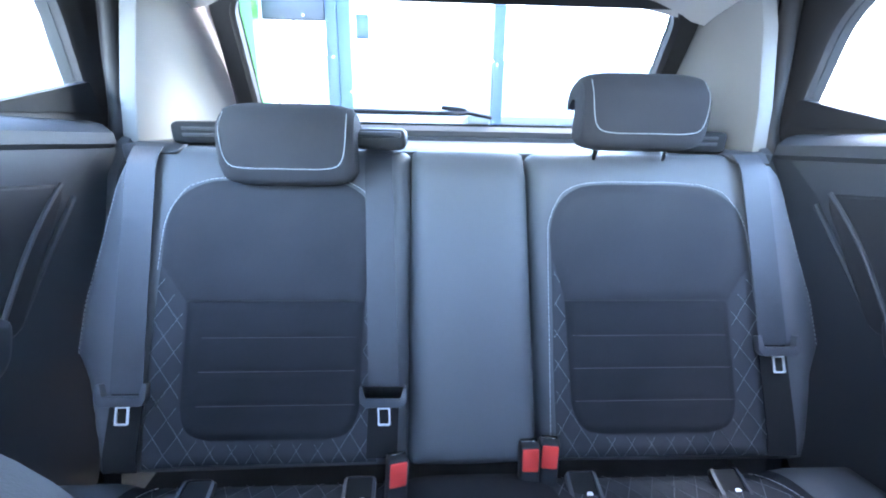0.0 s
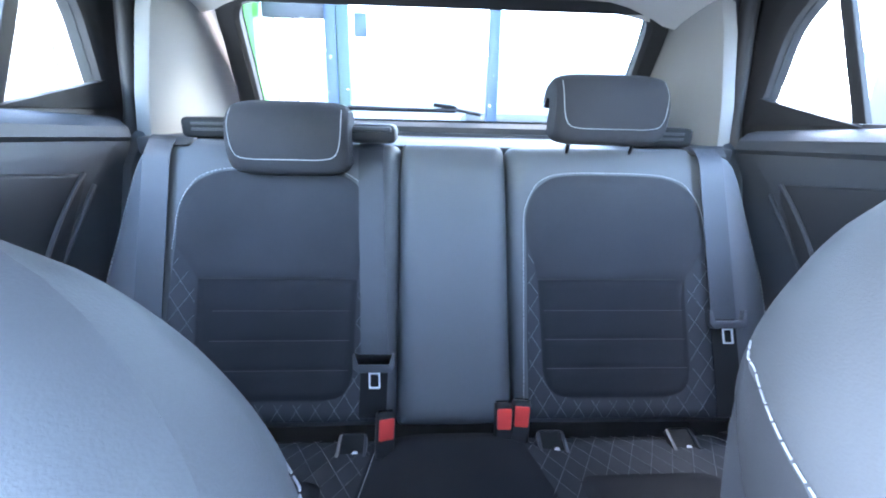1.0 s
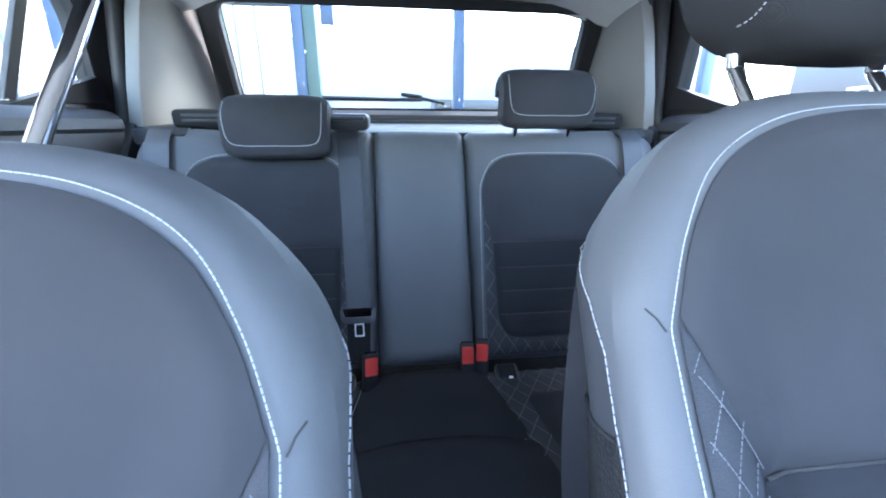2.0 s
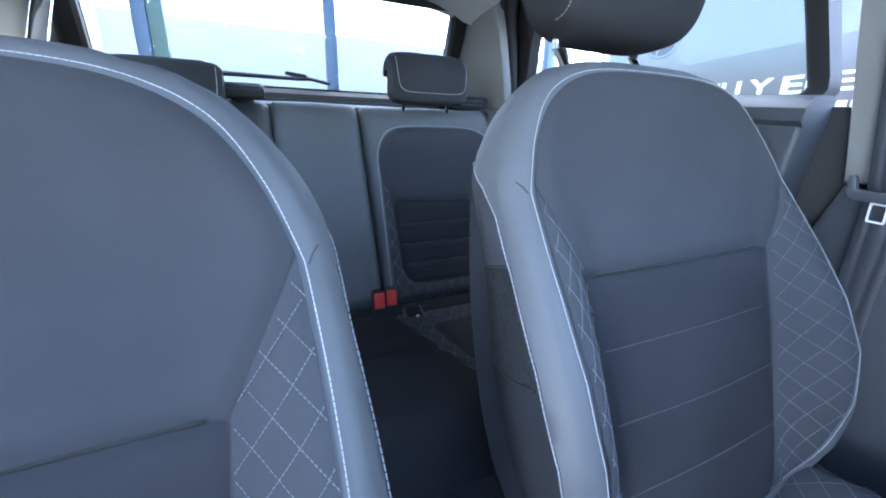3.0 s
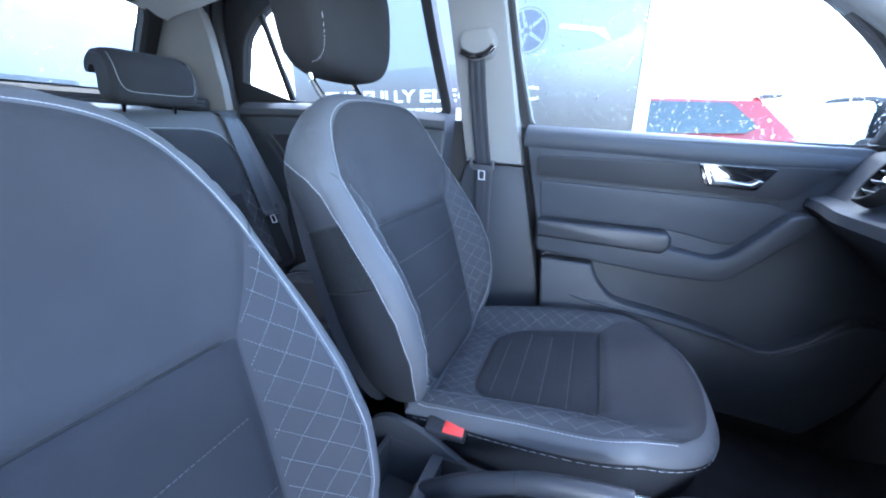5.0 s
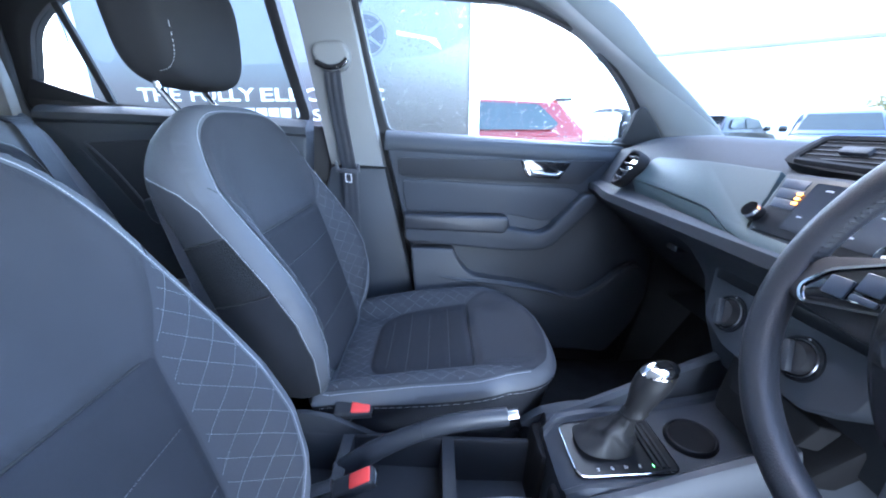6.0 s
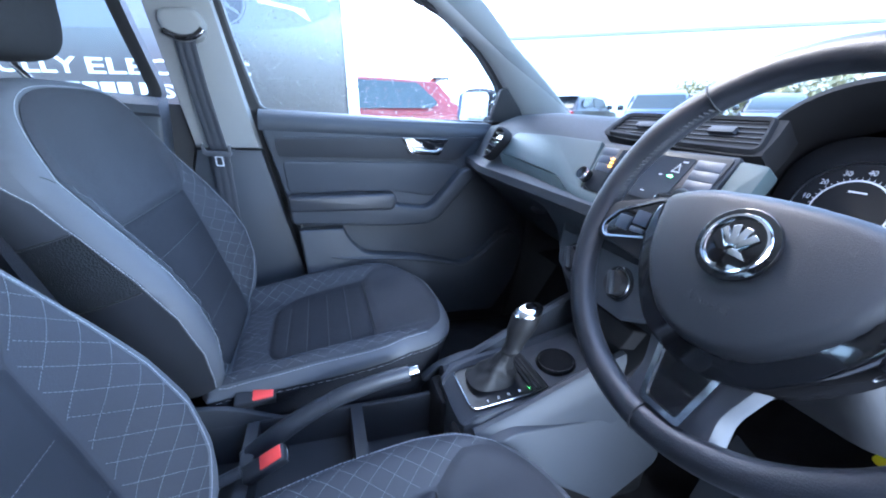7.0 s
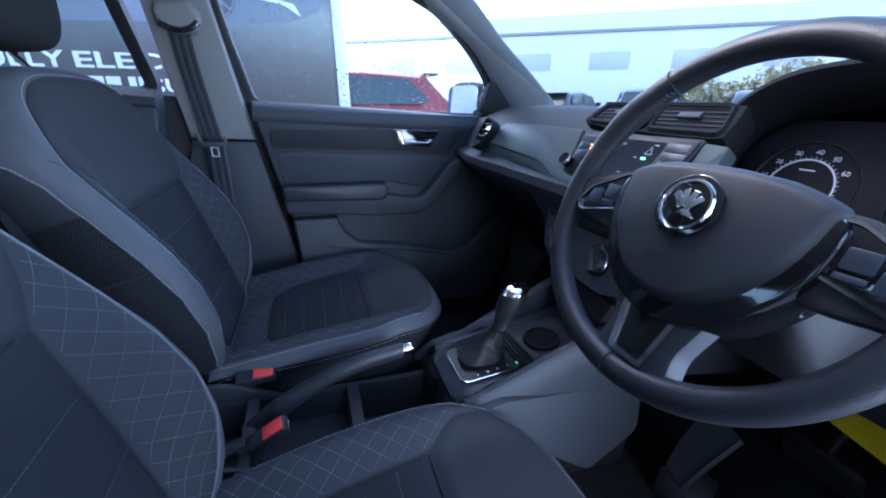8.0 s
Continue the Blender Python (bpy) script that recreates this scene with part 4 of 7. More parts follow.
def rear_panels(surface, sgn, parent):
    flip = (lambda L: L) if sgn > 0 else mirror
    top = smoothed([(0.148, 0.075), (0.149, 0.124), (0.165, 0.168), (0.198, 0.195), (0.239, 0.203), (0.318, 0.2045), (0.397, 0.203), (0.439, 0.195), (0.472, 0.168), (0.487, 0.124), (0.488, 0.060)], 0.012).tolist()
    upper = top + [(0.468, 0.035), (0.447, 0.001), (0.168, 0.001), (0.158, 0.040)]
    under = top + [(0.489, -0.10), (0.484, -0.247), (0.143, -0.247), (0.144, -0.1)]
    part("seam_base", pad(flip(under), surface, 0.012, 0, base=0.0014), CLOTH, parent)
    part("upper_panel", pad(flip(upper), surface, 0.008, 0.005, 0.009), CLOTH, parent, "dark cloth upper panel")
    low = rounded([(0.168, -0.002), (0.445, -0.002), (0.440, -0.212), (0.171, -0.212)], [0.003, 0.003, 0.045, 0.045])
    bars = [flip([(0.166, v), (0.447, v)]) for v in (-0.058, -0.110, -0.161)]
    part("lower_panel", pad(flip(low), surface, 0.005, 0.005, 0.006, grooves=bars, groove=0.0014), RIBCLOTH, parent, "dark ribbed lower panel")
    part("rib_seam", stitches([[(b[0][0] + 0.01 * sgn, b[0][1]), (b[1][0] - 0.01 * sgn, b[1][1])] if sgn > 0 else [(-0.178, b[0][1]), (-0.435, b[0][1])] for b in bars], lambda u, v, c: surface(u, v, c + 0.0061), 0.0, 0.02, 0.0, 0.0005), RIBTHREAD, parent, "thin rib seams")
    part("panel_seam", stitches([flip([(0.168, -0.0005), (0.446, -0.0005)])], lambda u, v, c: surface(u, v, c + 0.003), 0.0, 0.02, 0.0, 0.0012), RUBBER, parent)
    q = [(0.149, 0.068), (0.160, 0.036), (0.166, 0.0), (0.168, -0.165), (0.19, -0.205), (0.225, -0.2145), (0.39, -0.2145), (0.425, -0.20), (0.443, -0.16), (0.448, 0.0), (0.470, 0.032), (0.488, 0.055), (0.49, -0.10), (0.485, -0.248), (0.142, -0.248), (0.143, -0.1)]
    qb = part("quilted_border", pad(flip(q), surface, 0.007, 0.0018, 0.006), QUILT, parent, "dark border with diamond quilting")
    lines = diamonds(np.array(flip(q)), 0.027, 57)
    part("quilting", stitches(lines, lambda u, v, c: surface(u, v, c + 0.0038), 0.0006, 0.005, 0.001, 0.0004), QTHREAD, qb)
    seam = smoothed([(0.134, -0.24), (0.139, -0.064), (0.142, 0.047)] + [(x - 0.004 if x < 0.2 else x + 0.003 * (x > 0.44), y + 0.005 * (y > 0.17)) for x, y in top[4:-4]] + [(0.493, 0.05)], 0.006)
    part("stitching", stitches([flip(seam)], surface, 0.0012, 0.0055, 0.002, 0.0007), THREAD, parent, "white seam thread")
    rim = smoothed([(0.594, 0.225), (0.606, 0.12), (0.624, 0.0), (0.625, -0.084)], 0.006)
    part("stitching", stitches([flip(rim)], surface, 0.0012, 0.0055, 0.002, 0.0007), THREAD, parent)


def rear_body(line, surface, parent):
    """The sides and the back of a backrest."""
    rim = surface(line[:, 0], line[:, 1], np.zeros(len(line)))
    back = rim + np.array((0, RC * 0.11, -RS * 0.11))
    part("backrest_body", ring_loft([rim, (rim + back) / 2, back], True), GREY, parent)


bench_r = thing("folding_bench", "grey and dark cloth single rear seat with raised headrest", "car seat", (0.37, 0.47, 0.50), "rear seats")
part("cover", pad(RIGHT_LINE, REAR_R, 0.012, base=0.0), GREY, bench_r, "grey leatherette cover")
rear_body(RIGHT_LINE, REAR_R, bench_r)
rear_panels(REAR_R, 1, bench_r)
bench_l = thing("folding_bench", "grey and dark cloth double rear seat with plain middle", "car seat", (-0.25, 0.47, 0.50), "rear seats")
part("cover", pad(LEFT_LINE, REAR_L, 0.012, base=0.0), GREY, bench_l, "grey leatherette cover")
rear_body(LEFT_LINE, REAR_L, bench_l)
rear_panels(REAR_L, -1, bench_l)
part("middle_cover", pad(MID_LINE, REAR_M, 0.012, base=0.0), GREY, bench_l, "grey leatherette middle cover")
rear_body(MID_LINE, REAR_M, bench_l)

# the cushion: one bench, quilted outer seats, plain middle
CU_S, CU_C = math.sin(radians(9)), math.cos(radians(9))
CUSHR_O = np.array((0.0, 0.475, 0.522))
CU_LINE = rounded([(-0.66, 0.03), (0.66, 0.03), (0.66, -0.36), (0.56, -0.46), (-0.56, -0.46), (-0.66, -0.36)], [0.02, 0.02, 0.08, 0.08, 0.08, 0.08])


def bench_surface(u, v, up):
    u, v = np.asarray(u, float), np.asarray(v, float)
    d = distance(np.stack([u, v], 1), CU_LINE)
    t = np.clip(1 - d / 0.07, 0, 1)
    a = np.abs(u)
    h = 0.020 * np.exp(-((u - 0.012) / 0.12) ** 4) + 0.018 * step((a - 0.45) / 0.1)
    edge = table(v, [-0.46, -0.3, 0.03], [-0.075, -0.03, -0.03])
    h = h + (edge - h) * (1 - np.sqrt(1 - t * t * 0.999)) + up
    return CUSHR_O + np.stack([u, CU_C * v + CU_S * h, -CU_S * v + CU_C * h], 1)


bench = thing("rear_bench", "dark cloth rear bench cushion with grey sides", "car seat", (0.0, 0.25, 0.36))
cush_r = part("cover", pad(CU_LINE, bench_surface, 0.014, base=0.0), RIBCLOTH, bench, "dark cloth cover")
rim = bench_surface(CU_LINE[:, 0], CU_LINE[:, 1], np.zeros(len(CU_LINE)))
low = rim * (1, 1, 0) + (0, 0.02, 0.34)
part("cushion_base", ring_loft([rim, rim - (0, 0, 0.05), low], True), CLOTH, bench)
mid = rounded([(-0.095, 0.02), (0.118, 0.02), (0.150, -0.10), (0.178, -0.215), (-0.153, -0.215), (-0.125, -0.10)], [0.01, 0.01, 0.03, 0.03, 0.03, 0.03])
part("middle_panel", pad(mid, bench_surface, 0.012, 0.004), RIBCLOTH, bench, "plain dark middle seat")
front_mid = rounded([(-0.156, -0.218), (0.181, -0.218), (0.20, -0.44), (-0.175, -0.44)], 0.012)
part("middle_front_panel", pad(front_mid, bench_surface, 0.012, 0.004), RIBCLOTH, bench, "plain dark cushion front")
for sgn in (1, -1):
    flip = (lambda L: L) if sgn > 0 else mirror
    q = [(0.124, 0.02), (0.475, 0.02), (0.50, -0.12), (0.48, -0.41), (0.205, -0.42), (0.156, -0.20)]
    qb = part("quilted_panel", pad(flip(q), bench_surface, 0.012, 0.003), QUILT, bench, "dark quilted seat panel")
    part("quilting", stitches(diamonds(np.array(flip(q)), 0.030, 57), lambda u, v, c: bench_surface(u, v, c + 0.0048), 0.0006, 0.005, 0.001, 0.0004), QTHREAD, qb)
    part("side_panel", pad(flip([(0.510, 0.02), (0.645, 0.015), (0.645, -0.36), (0.56, -0.44), (0.492, -0.41), (0.513, -0.12)]), bench_surface, 0.012, 0.004), GREY, bench, "grey leatherette side")
    ins = rounded([(0.185, -0.085), (0.43, -0.085), (0.45, -0.30), (0.44, -0.405), (0.225, -0.405), (0.20, -0.30)], 0.04)
    part("insert", pad(flip(ins), bench_surface, 0.012, 0.010), RIBCLOTH, qb, "dark cloth seat insert")
    side = smoothed([(0.482, 0.02), (0.506, -0.12), (0.486, -0.41)], 0.006)
    inner = smoothed([(0.120, 0.02), (0.151, -0.20), (0.20, -0.42)], 0.006)
    for L in (side, inner):
        part("stitching", stitches([flip(L)], bench_surface, 0.0012, 0.006, 0.002, 0.0008), THREAD, bench)


# rear headrests: a padded face whose top hooks over the backrest
def rear_headrest(x, y, z, half, parent, raised):
    prof = smoothed([(0.0, 0.0), (-0.012, 0.03), (-0.006, 0.085), (0.022, 0.118), (0.065, 0.122), (0.098, 0.102), (0.106, 0.070), (0.094, 0.062), (0.082, 0.082), (0.060, 0.085), (0.052, 0.060), (0.050, 0.0)], 0.008, True)
    c = prof.mean(0)
    rings = []
    for t in np.linspace(-1, 1, 31):
        k = (1 - abs(t) ** 5) ** 0.5 if abs(t) < 1 else 0.0
        k = 0.74 + 0.26 * k
        rings.append([(x + half * t, y + c[0] + (a - c[0]) * k, z + c[1] + (b - c[1]) * k) for a, b in prof])
    hr = part("headrest", ring_loft(rings, True), CLOTH, parent, "dark cloth headrest with white stitched edge")
    front = lambda t, b: (x + half * t, y + c[0] + (float(np.interp(b, [0.0, 0.03, 0.085, 0.118], [0.0, -0.012, -0.006, 0.022])) - c[0]) * (0.74 + 0.26 * (1 - abs(t) ** 5) ** 0.5) - 0.0022, z + c[1] + (b - c[1]) * (0.74 + 0.26 * (1 - abs(t) ** 5) ** 0.5))
    side = [(0.90, 0.114), (0.91, 0.09), (0.89, 0.060), (0.85, 0.040), (0.76, 0.029), (0.55, 0.026), (0.25, 0.026)]
    runs = [[front(s * t, b) for t, b in side] for s in (1, -1)] + [[front(t, 0.026) for t in (-0.25, 0.0, 0.25)]]
    for r in runs:
        P = smoothed(r, 0.0045)
        part("stitching", merged(*[tube([P[i] - (0, 0.0015, 0), P[i + 1] - (0, 0.0015, 0)], 0.0008, 4) for i in range(0, len(P) - 1)]), THREAD, hr)
    for sx in (-0.065, 0.065):
        part("headrest_post", tube([(x + sx, y + 0.060, z - 0.09), (x + sx, y + 0.032, z + 0.03)], 0.006, 10), CHROME, hr, "chrome headrest post")
    return hr


rear_headrest(0.304, 0.688, 1.024, 0.108, bench_r, True)
rear_headrest(-0.288, 0.655, 0.962, 0.106, bench_l, False)


# ---- belts, buckles, anchor tags ----
def ribbon(path, width, across, thick=0.0016, ribs=True):
    """Webbing along points, with two fine ribs."""
    P = smoothed(path, 0.012)
    w = np.array(across, float)
    w /= np.linalg.norm(w)
    rings = []
    for i, p in enumerate(P):
        t = P[min(i + 1, len(P) - 1)] - P[max(i - 1, 0)]
        n = np.cross(w, t)
        n /= np.linalg.norm(n) + 1e-9
        ring = [p + w * width * a + n * thick * (0.5 + b) for a, b in ((-0.5, 0), (-0.46, 0.4), (-0.26, 0.4), (-0.21, 0.0), (-0.16, 0.4), (0.16, 0.4), (0.21, 0.0), (0.26, 0.4), (0.46, 0.4), (0.5, 0))]
        ring += [p + w * width * a - n * thick * 0.5 for a in (0.5, -0.5)]
        rings.append(ring)
    return ring_loft(rings, True)


def tongue(at, u, v, n, parent, metal_down=True, bright=True):
    """A belt tongue: black grip with upturned ends and a metal plate."""
    at, u, v, n = (Vector(k) for k in (at, u, v, n))
    place = lambda a, b, c: at + u * a + v * b + n * c
    grip = rounded([(-0.036, 0.016), (-0.030, 0.016), (-0.026, -0.002), (0.026, -0.002), (0.030, 0.016), (0.036, 0.016), (0.036, -0.008), (0.028, -0.016), (-0.028, -0.016), (-0.036, -0.008)], 0.003, 2)
    g = part("tongue_grip", slab(grip, lambda a, b, c: place(a, b, c + 0.002), 0.010, 0.003), GRIP, parent, "grey plastic tongue grip")
    o = rounded([(-0.0095, -0.016), (0.0095, -0.016), (0.0095, -0.043), (-0.0095, -0.043)], 0.002, 2)
    i = rounded([(-0.0072, -0.019), (0.0072, -0.019), (0.0072, -0.0405), (-0.0072, -0.0405)], 0.0015, 2)
    rings = [[place(a, b, c) for a, b in L] for L, c in ((i, 0.004), (o, 0.004), (o, 0.0065), (i, 0.0065), (i, 0.004))]
    part("tongue_plate", ring_loft(rings, False), PLATE, g, "bright metal latch plate")


def seat_belt(surface, top, low, hang, group):
    (u0, v0), (u1, v1) = top, low
    b = thing("seat_belt", "dark grey webbing seat belt with a metal latch tongue", "seat belt", surface(np.array([u1]), np.array([v1 - 0.1]), np.array([0.0]))[0], group)
    vs = np.linspace(v0, v1, 14)
    us = np.interp(vs, [v1, v0], [u1, u0])
    P = surface(us, vs, np.full(14, 0.010))
    part("webbing", ribbon(P, 0.047, (1, 0, 0)), WEB, b, "dark grey ribbed webbing")
    vs = np.linspace(v1, hang, 6)
    P2 = surface(us[-1] + (vs - v1) * 0.02, vs, np.full(6, 0.0065))
    part("webbing", ribbon(P2, 0.047, (1, 0, 0)), DULL, b, "black lower webbing")
    up = (P[-2] - P[-1]) / np.linalg.norm(P[-2] - P[-1])
    x = np.array((1, 0, 0))
    n = -np.cross(up, x)
    n = n if n[1] < 0 else -n
    tongue(P[-1] + n * 0.001, x, up, n, b)
    return b


seat_belt(REAR_R, (0.512, 0.262), (0.503, -0.074), -0.245, "rear seat belts")
seat_belt(REAR_L, (-0.533, 0.258), (-0.510, -0.137), -0.25, "rear seat belts")
seat_belt(REAR_L, (-0.150, 0.272), (-0.131, -0.147), -0.24, "rear seat belts")
# slots through which the outer belts leave the backrest, and the middle belt's housing
for sx, surf in ((1, REAR_R), (-1, REAR_L)):
    fl = rounded([(-0.045, -0.016), (0.040, -0.016), (0.040, 0.014), (-0.045, 0.014)], 0.008)
    P = lambda a, b, c, s=sx, f=surf: Vector(f(np.array([s * (0.530 + a)]), np.array([0.262 + b]), np.array([c]))[0])
    solid("belt_guide", slab(fl, P, 0.006, 0.002), PLASTIC, "grey plastic belt guide on the backrest top", "belt guide", "belt guides")
hs = thing("belt_housing", "black plastic middle belt housing on the backrest top", "belt guide", (-0.147, 0.74, 1.02))
part("housing", box(-0.192, 0.722, 1.012, -0.102, 0.800, 1.048, 0.012, 3), PLASTIC, hs)
part("housing_lip", box(-0.184, 0.716, 1.034, -0.110, 0.730, 1.044, 0.004), SOFT, hs)


def buckle(at, up, face, group, label="red-buttoned belt buckle standing at the cushion's edge"):
    """A buckle: black body, red press button and slot."""
    at, up, face = Vector(at), Vector(up).normalized(), Vector(face).normalized()
    side = up.cross(face).normalized()
    face = side.cross(up)
    b = thing("belt_buckle", label, "belt buckle", at, group)
    place = lambda p, q, r: at + side * p + up * q + face * r
    m = Matrix((side, face, up)).transposed().to_4x4()
    bd = box(-0.0155, -0.011, -0.075, 0.0155, 0.011, 0.002, 0.005, 3)
    bd.transform(Matrix.Translation(at) @ m)
    part("buckle_body", bd, PLASTIC, b, "black buckle body")
    bt = box(-0.0125, 0.004, -0.040, 0.0125, 0.0130, -0.001, 0.0025, 2)
    bt.transform(Matrix.Translation(at) @ m)
    part("button", bt, RED, b, "red press button")
    sl = box(-0.0128, -0.0085, -0.004, 0.0128, -0.002, 0.0032, 0.001, 1)
    sl.transform(Matrix.Translation(at) @ m)
    part("slot", sl, PIANO, b)
    return b


buckle((-0.106, 0.452, 0.606), (0.05, 0.12, 0.9), (0.3, -0.9, 0.35), "rear buckles")
buckle((0.093, 0.477, 0.600), (-0.02, 0.12, 0.9), (-0.05, -0.9, 0.35), "rear buckles")
buckle((0.125, 0.480, 0.602), (0.02, 0.12, 0.9), (-0.1, -0.9, 0.35), "rear buckles")
buckle((0.118, -0.275, 0.520), (0.0, -0.86, 0.10), (-0.35, 0.1, 0.9), "front buckles", "red-buttoned belt buckle beside the front seat")
buckle((-0.042, -0.305, 0.525), (0.0, -0.72, 0.45), (-0.25, 0.45, 0.8), "front buckles", "red-buttoned belt buckle beside the front seat")
for x0, x1 in ((0.118, 0.118), (-0.042, -0.055)):
    st = thing("buckle_stalk", "black buckle stalk rising from the seat rail", "belt stalk", (x0, -0.2, 0.40), "front buckle stalks")
    part("stalk", tube(smoothed([(x1, -0.13, 0.40), (x1, -0.16, 0.47), (x0, -0.235, 0.500)], 0.02), 0.013, 10, flat=0.5), PLASTIC, st)



def writing(text, size, m, mat, name, parent=None, thick=0.0003, align="CENTER", bold=0.0):
    """Raised letters in the built-in font, as a mesh."""
    cu = bpy.data.curves.new(name, "FONT")
    cu.body, cu.size, cu.extrude, cu.align_x, cu.align_y, cu.resolution_u = text, size, thick, align, "CENTER", 3
    cu.offset = bold
    tmp = bpy.data.objects.new(name, cu)
    scene.collection.objects.link(tmp)
    bpy.context.view_layer.update()
    me = bpy.data.meshes.new_from_object(tmp.evaluated_get(bpy.context.evaluated_depsgraph_get()))
    bpy.data.objects.remove(tmp)
    bm = bmesh.new()
    bm.from_mesh(me)
    bpy.data.meshes.remove(me)
    bm.transform(m)
    return part(name, bm, mat, parent, smooth=False)


for x in (-0.405, -0.165, 0.178, 0.412):
    o = Vector(bench_surface(np.array([x]), np.array([-0.028]), np.array([0.004]))[0])
    t = thing("anchor_tag", "grey framed child-seat anchor tag in the bench cushion", "anchor tag", o, "anchor tags")
    m = Matrix.Translation(o) @ pose(0, 0, 0, 18)
    P = lambda a, b, c: m @ Vector((a, b, c))
    out = rounded([(-0.026, -0.030), (0.026, -0.030), (0.024, 0.030), (-0.024, 0.030)], 0.007, 3)
    inn = rounded([(-0.020, -0.022), (0.020, -0.022), (0.019, 0.030), (-0.019, 0.030)], 0.004, 3)
    part("tag_frame", ring_loft([[P(a, b, c) for a, b in L] for L, c in ((inn, 0.0), (inn, 0.007), (out, 0.006), (out, -0.004))], False), GRIP, t, "grey plastic frame")
    part("tag_flap", slab(inn, lambda a, b, c: P(a, b, c), 0.003), DULL, t, "black flap")
    part("tag_mark", slab(rounded([(-0.004, -0.006), (0.006, -0.006), (0.007, 0.003), (-0.002, 0.003)], 0.003, 2), lambda a, b, c: P(a + 0.004, b - 0.002, c + 0.003), 0.0006), PRINT, t, "white mark")
    writing("ISOFIX", 0.0085, m @ Matrix.Translation((0, -0.015, 0.0034)), PRINT, "lettering", t)

# belt on the centre pillar of the passenger side
b = thing("seat_belt", "grey webbing front seat belt hanging on the centre pillar", "seat belt", (0.66, -0.11, 0.60), "front seat belts")
part("webbing", ribbon([(0.610, -0.064, 1.232), (0.622, -0.078, 1.12), (0.640, -0.106, 0.960), (0.648, -0.112, 0.905), (0.668, -0.125, 0.60), (0.670, -0.12, 0.45)], 0.047, (0.05, 1, 0.1)), WEB, b, "grey ribbed webbing")
tongue((0.632, -0.108, 0.945), (0, -1, 0), (-0.02, 0.1, 1), (-1, 0, 0), b)
gd = side_slab(rounded([(-0.020, 1.272), (-0.095, 1.282), (-0.118, 1.250), (-0.105, 1.212), (-0.060, 1.200), (-0.030, 1.212), (-0.012, 1.245)], 0.015), 0.640, 0.040, 0.014)
part("belt_guide", gd, TRIM, b, "light grey plastic belt guide")
part("guide_slot", tube(smoothed([(0.600, -0.026, 1.222), (0.598, -0.060, 1.211), (0.598, -0.092, 1.218), (0.600, -0.110, 1.236)], 0.01), 0.007, 8, flat=0.6), PIANO, b, "black slot of the belt guide")


# ---- dashboard ----
dash = thing("dashboard", "dark grained dashboard with a grey-green decor panel", "dashboard", (0, -1.1, 0.60))


def dash_profile(x):
    """The dashboard's section at x: its top, face, lip and knee part."""
    e = step(np.array((abs(x - 0.0) - 0.42) / 0.24)).item()
    top = float(np.interp(x, [-0.40, -0.24, 0.36, 0.55, 0.68], [1.098, 1.102, 1.118, 1.110, 1.085]))
    lip = -0.812 - 0.045 * e
    P = [(-1.50, 1.03), (-1.40, 1.085), (-1.25, top - 0.012), (-1.08, top), (-0.995, top - 0.001), (-0.972, top - 0.005), (-0.960, top - 0.014), (-0.918 - 0.02 * e, 1.066), (-0.907 - 0.02 * e, 1.052), (-0.874 - 0.03 * e, 1.00), (-0.846 - 0.04 * e, 0.968), (lip, 0.958), (lip + 0.002, 0.940), (lip - 0.012, 0.928), (-0.850 - 0.03 * e, 0.905), (-0.880 - 0.02 * e, 0.86), (-0.905, 0.78), (-0.95, 0.69), (-1.05, 0.62), (-1.20, 0.60), (-1.50, 0.60)]
    if abs(x + 0.375) < 0.168:
        P = [(min(y, -1.03), z) if 0.93 < z < 1.125 and y > -1.1 else (y, z) for y, z in P]
    if x > 0.12:
        r = step(np.array((x - 0.12) / 0.08)).item()
        P = [(y - 1.1 * r * (0.925 - z), z) if z < 0.925 and y > -1.2 else (y, z) for y, z in P]
        P = [(max(y, -1.50), z) for y, z in P]
    if x < -0.20:
        P = [(y - 0.16 * min(1.0, (0.93 - z) / 0.10), max(z, 0.70)) if z < 0.93 and y > -1.15 else (y, max(z, 0.70) if z < 0.70 else z) for y, z in P]
    return P


xs = sorted(set(np.linspace(-0.69, 0.675, 60).round(4)) | {-0.545, -0.541, -0.209, -0.205, -0.203, -0.199})
part("dash_body", ring_loft([[(x, y, z) for y, z in dash_profile(x)] for x in xs], True), DASHP, dash, "dark grained dashboard body")


def dash_face(off=0.0):
    """place() on the slanting face: x, z and how far proud."""
    n = Vector((0, 1, 0.6)).normalized()
    return lambda a, b, c: Vector((a, -0.907 + (1.075 - b) * 0.6, b)) + n * (c + off)


decor = rounded([(0.375, 1.053), (0.20, 1.057), (0.040, 1.055), (0.026, 1.02), (0.013, 0.972), (-0.075, 0.968), (-0.235, 0.968), (-0.238, 0.952), (-0.075, 0.948), (-0.003, 0.952), (0.045, 0.960), (0.109, 0.981), (0.27, 0.990), (0.404, 0.996), (0.412, 1.012)], [0.014, 0.0, 0.004, 0, 0.006, 0.0, 0, 0, 0, 0.01, 0.01, 0.02, 0.0, 0.01, 0.02])
part("decor_panel", slab(decor, dash_face(-0.012), 0.026, 0.003), DECOR, dash, "satin grey-green decor panel")


def facet_place(a, b, c):
    """Below the crease the decor turns back under itself."""
    crease = float(np.interp(a, [-0.24, -0.003, 0.045, 0.109, 0.27, 0.404], [0.952, 0.952, 0.960, 0.981, 0.990, 0.996]))
    p = dash_face(0.012)(a, crease, c)
    return p + Vector((0, (crease - b) * -0.10, b - crease))


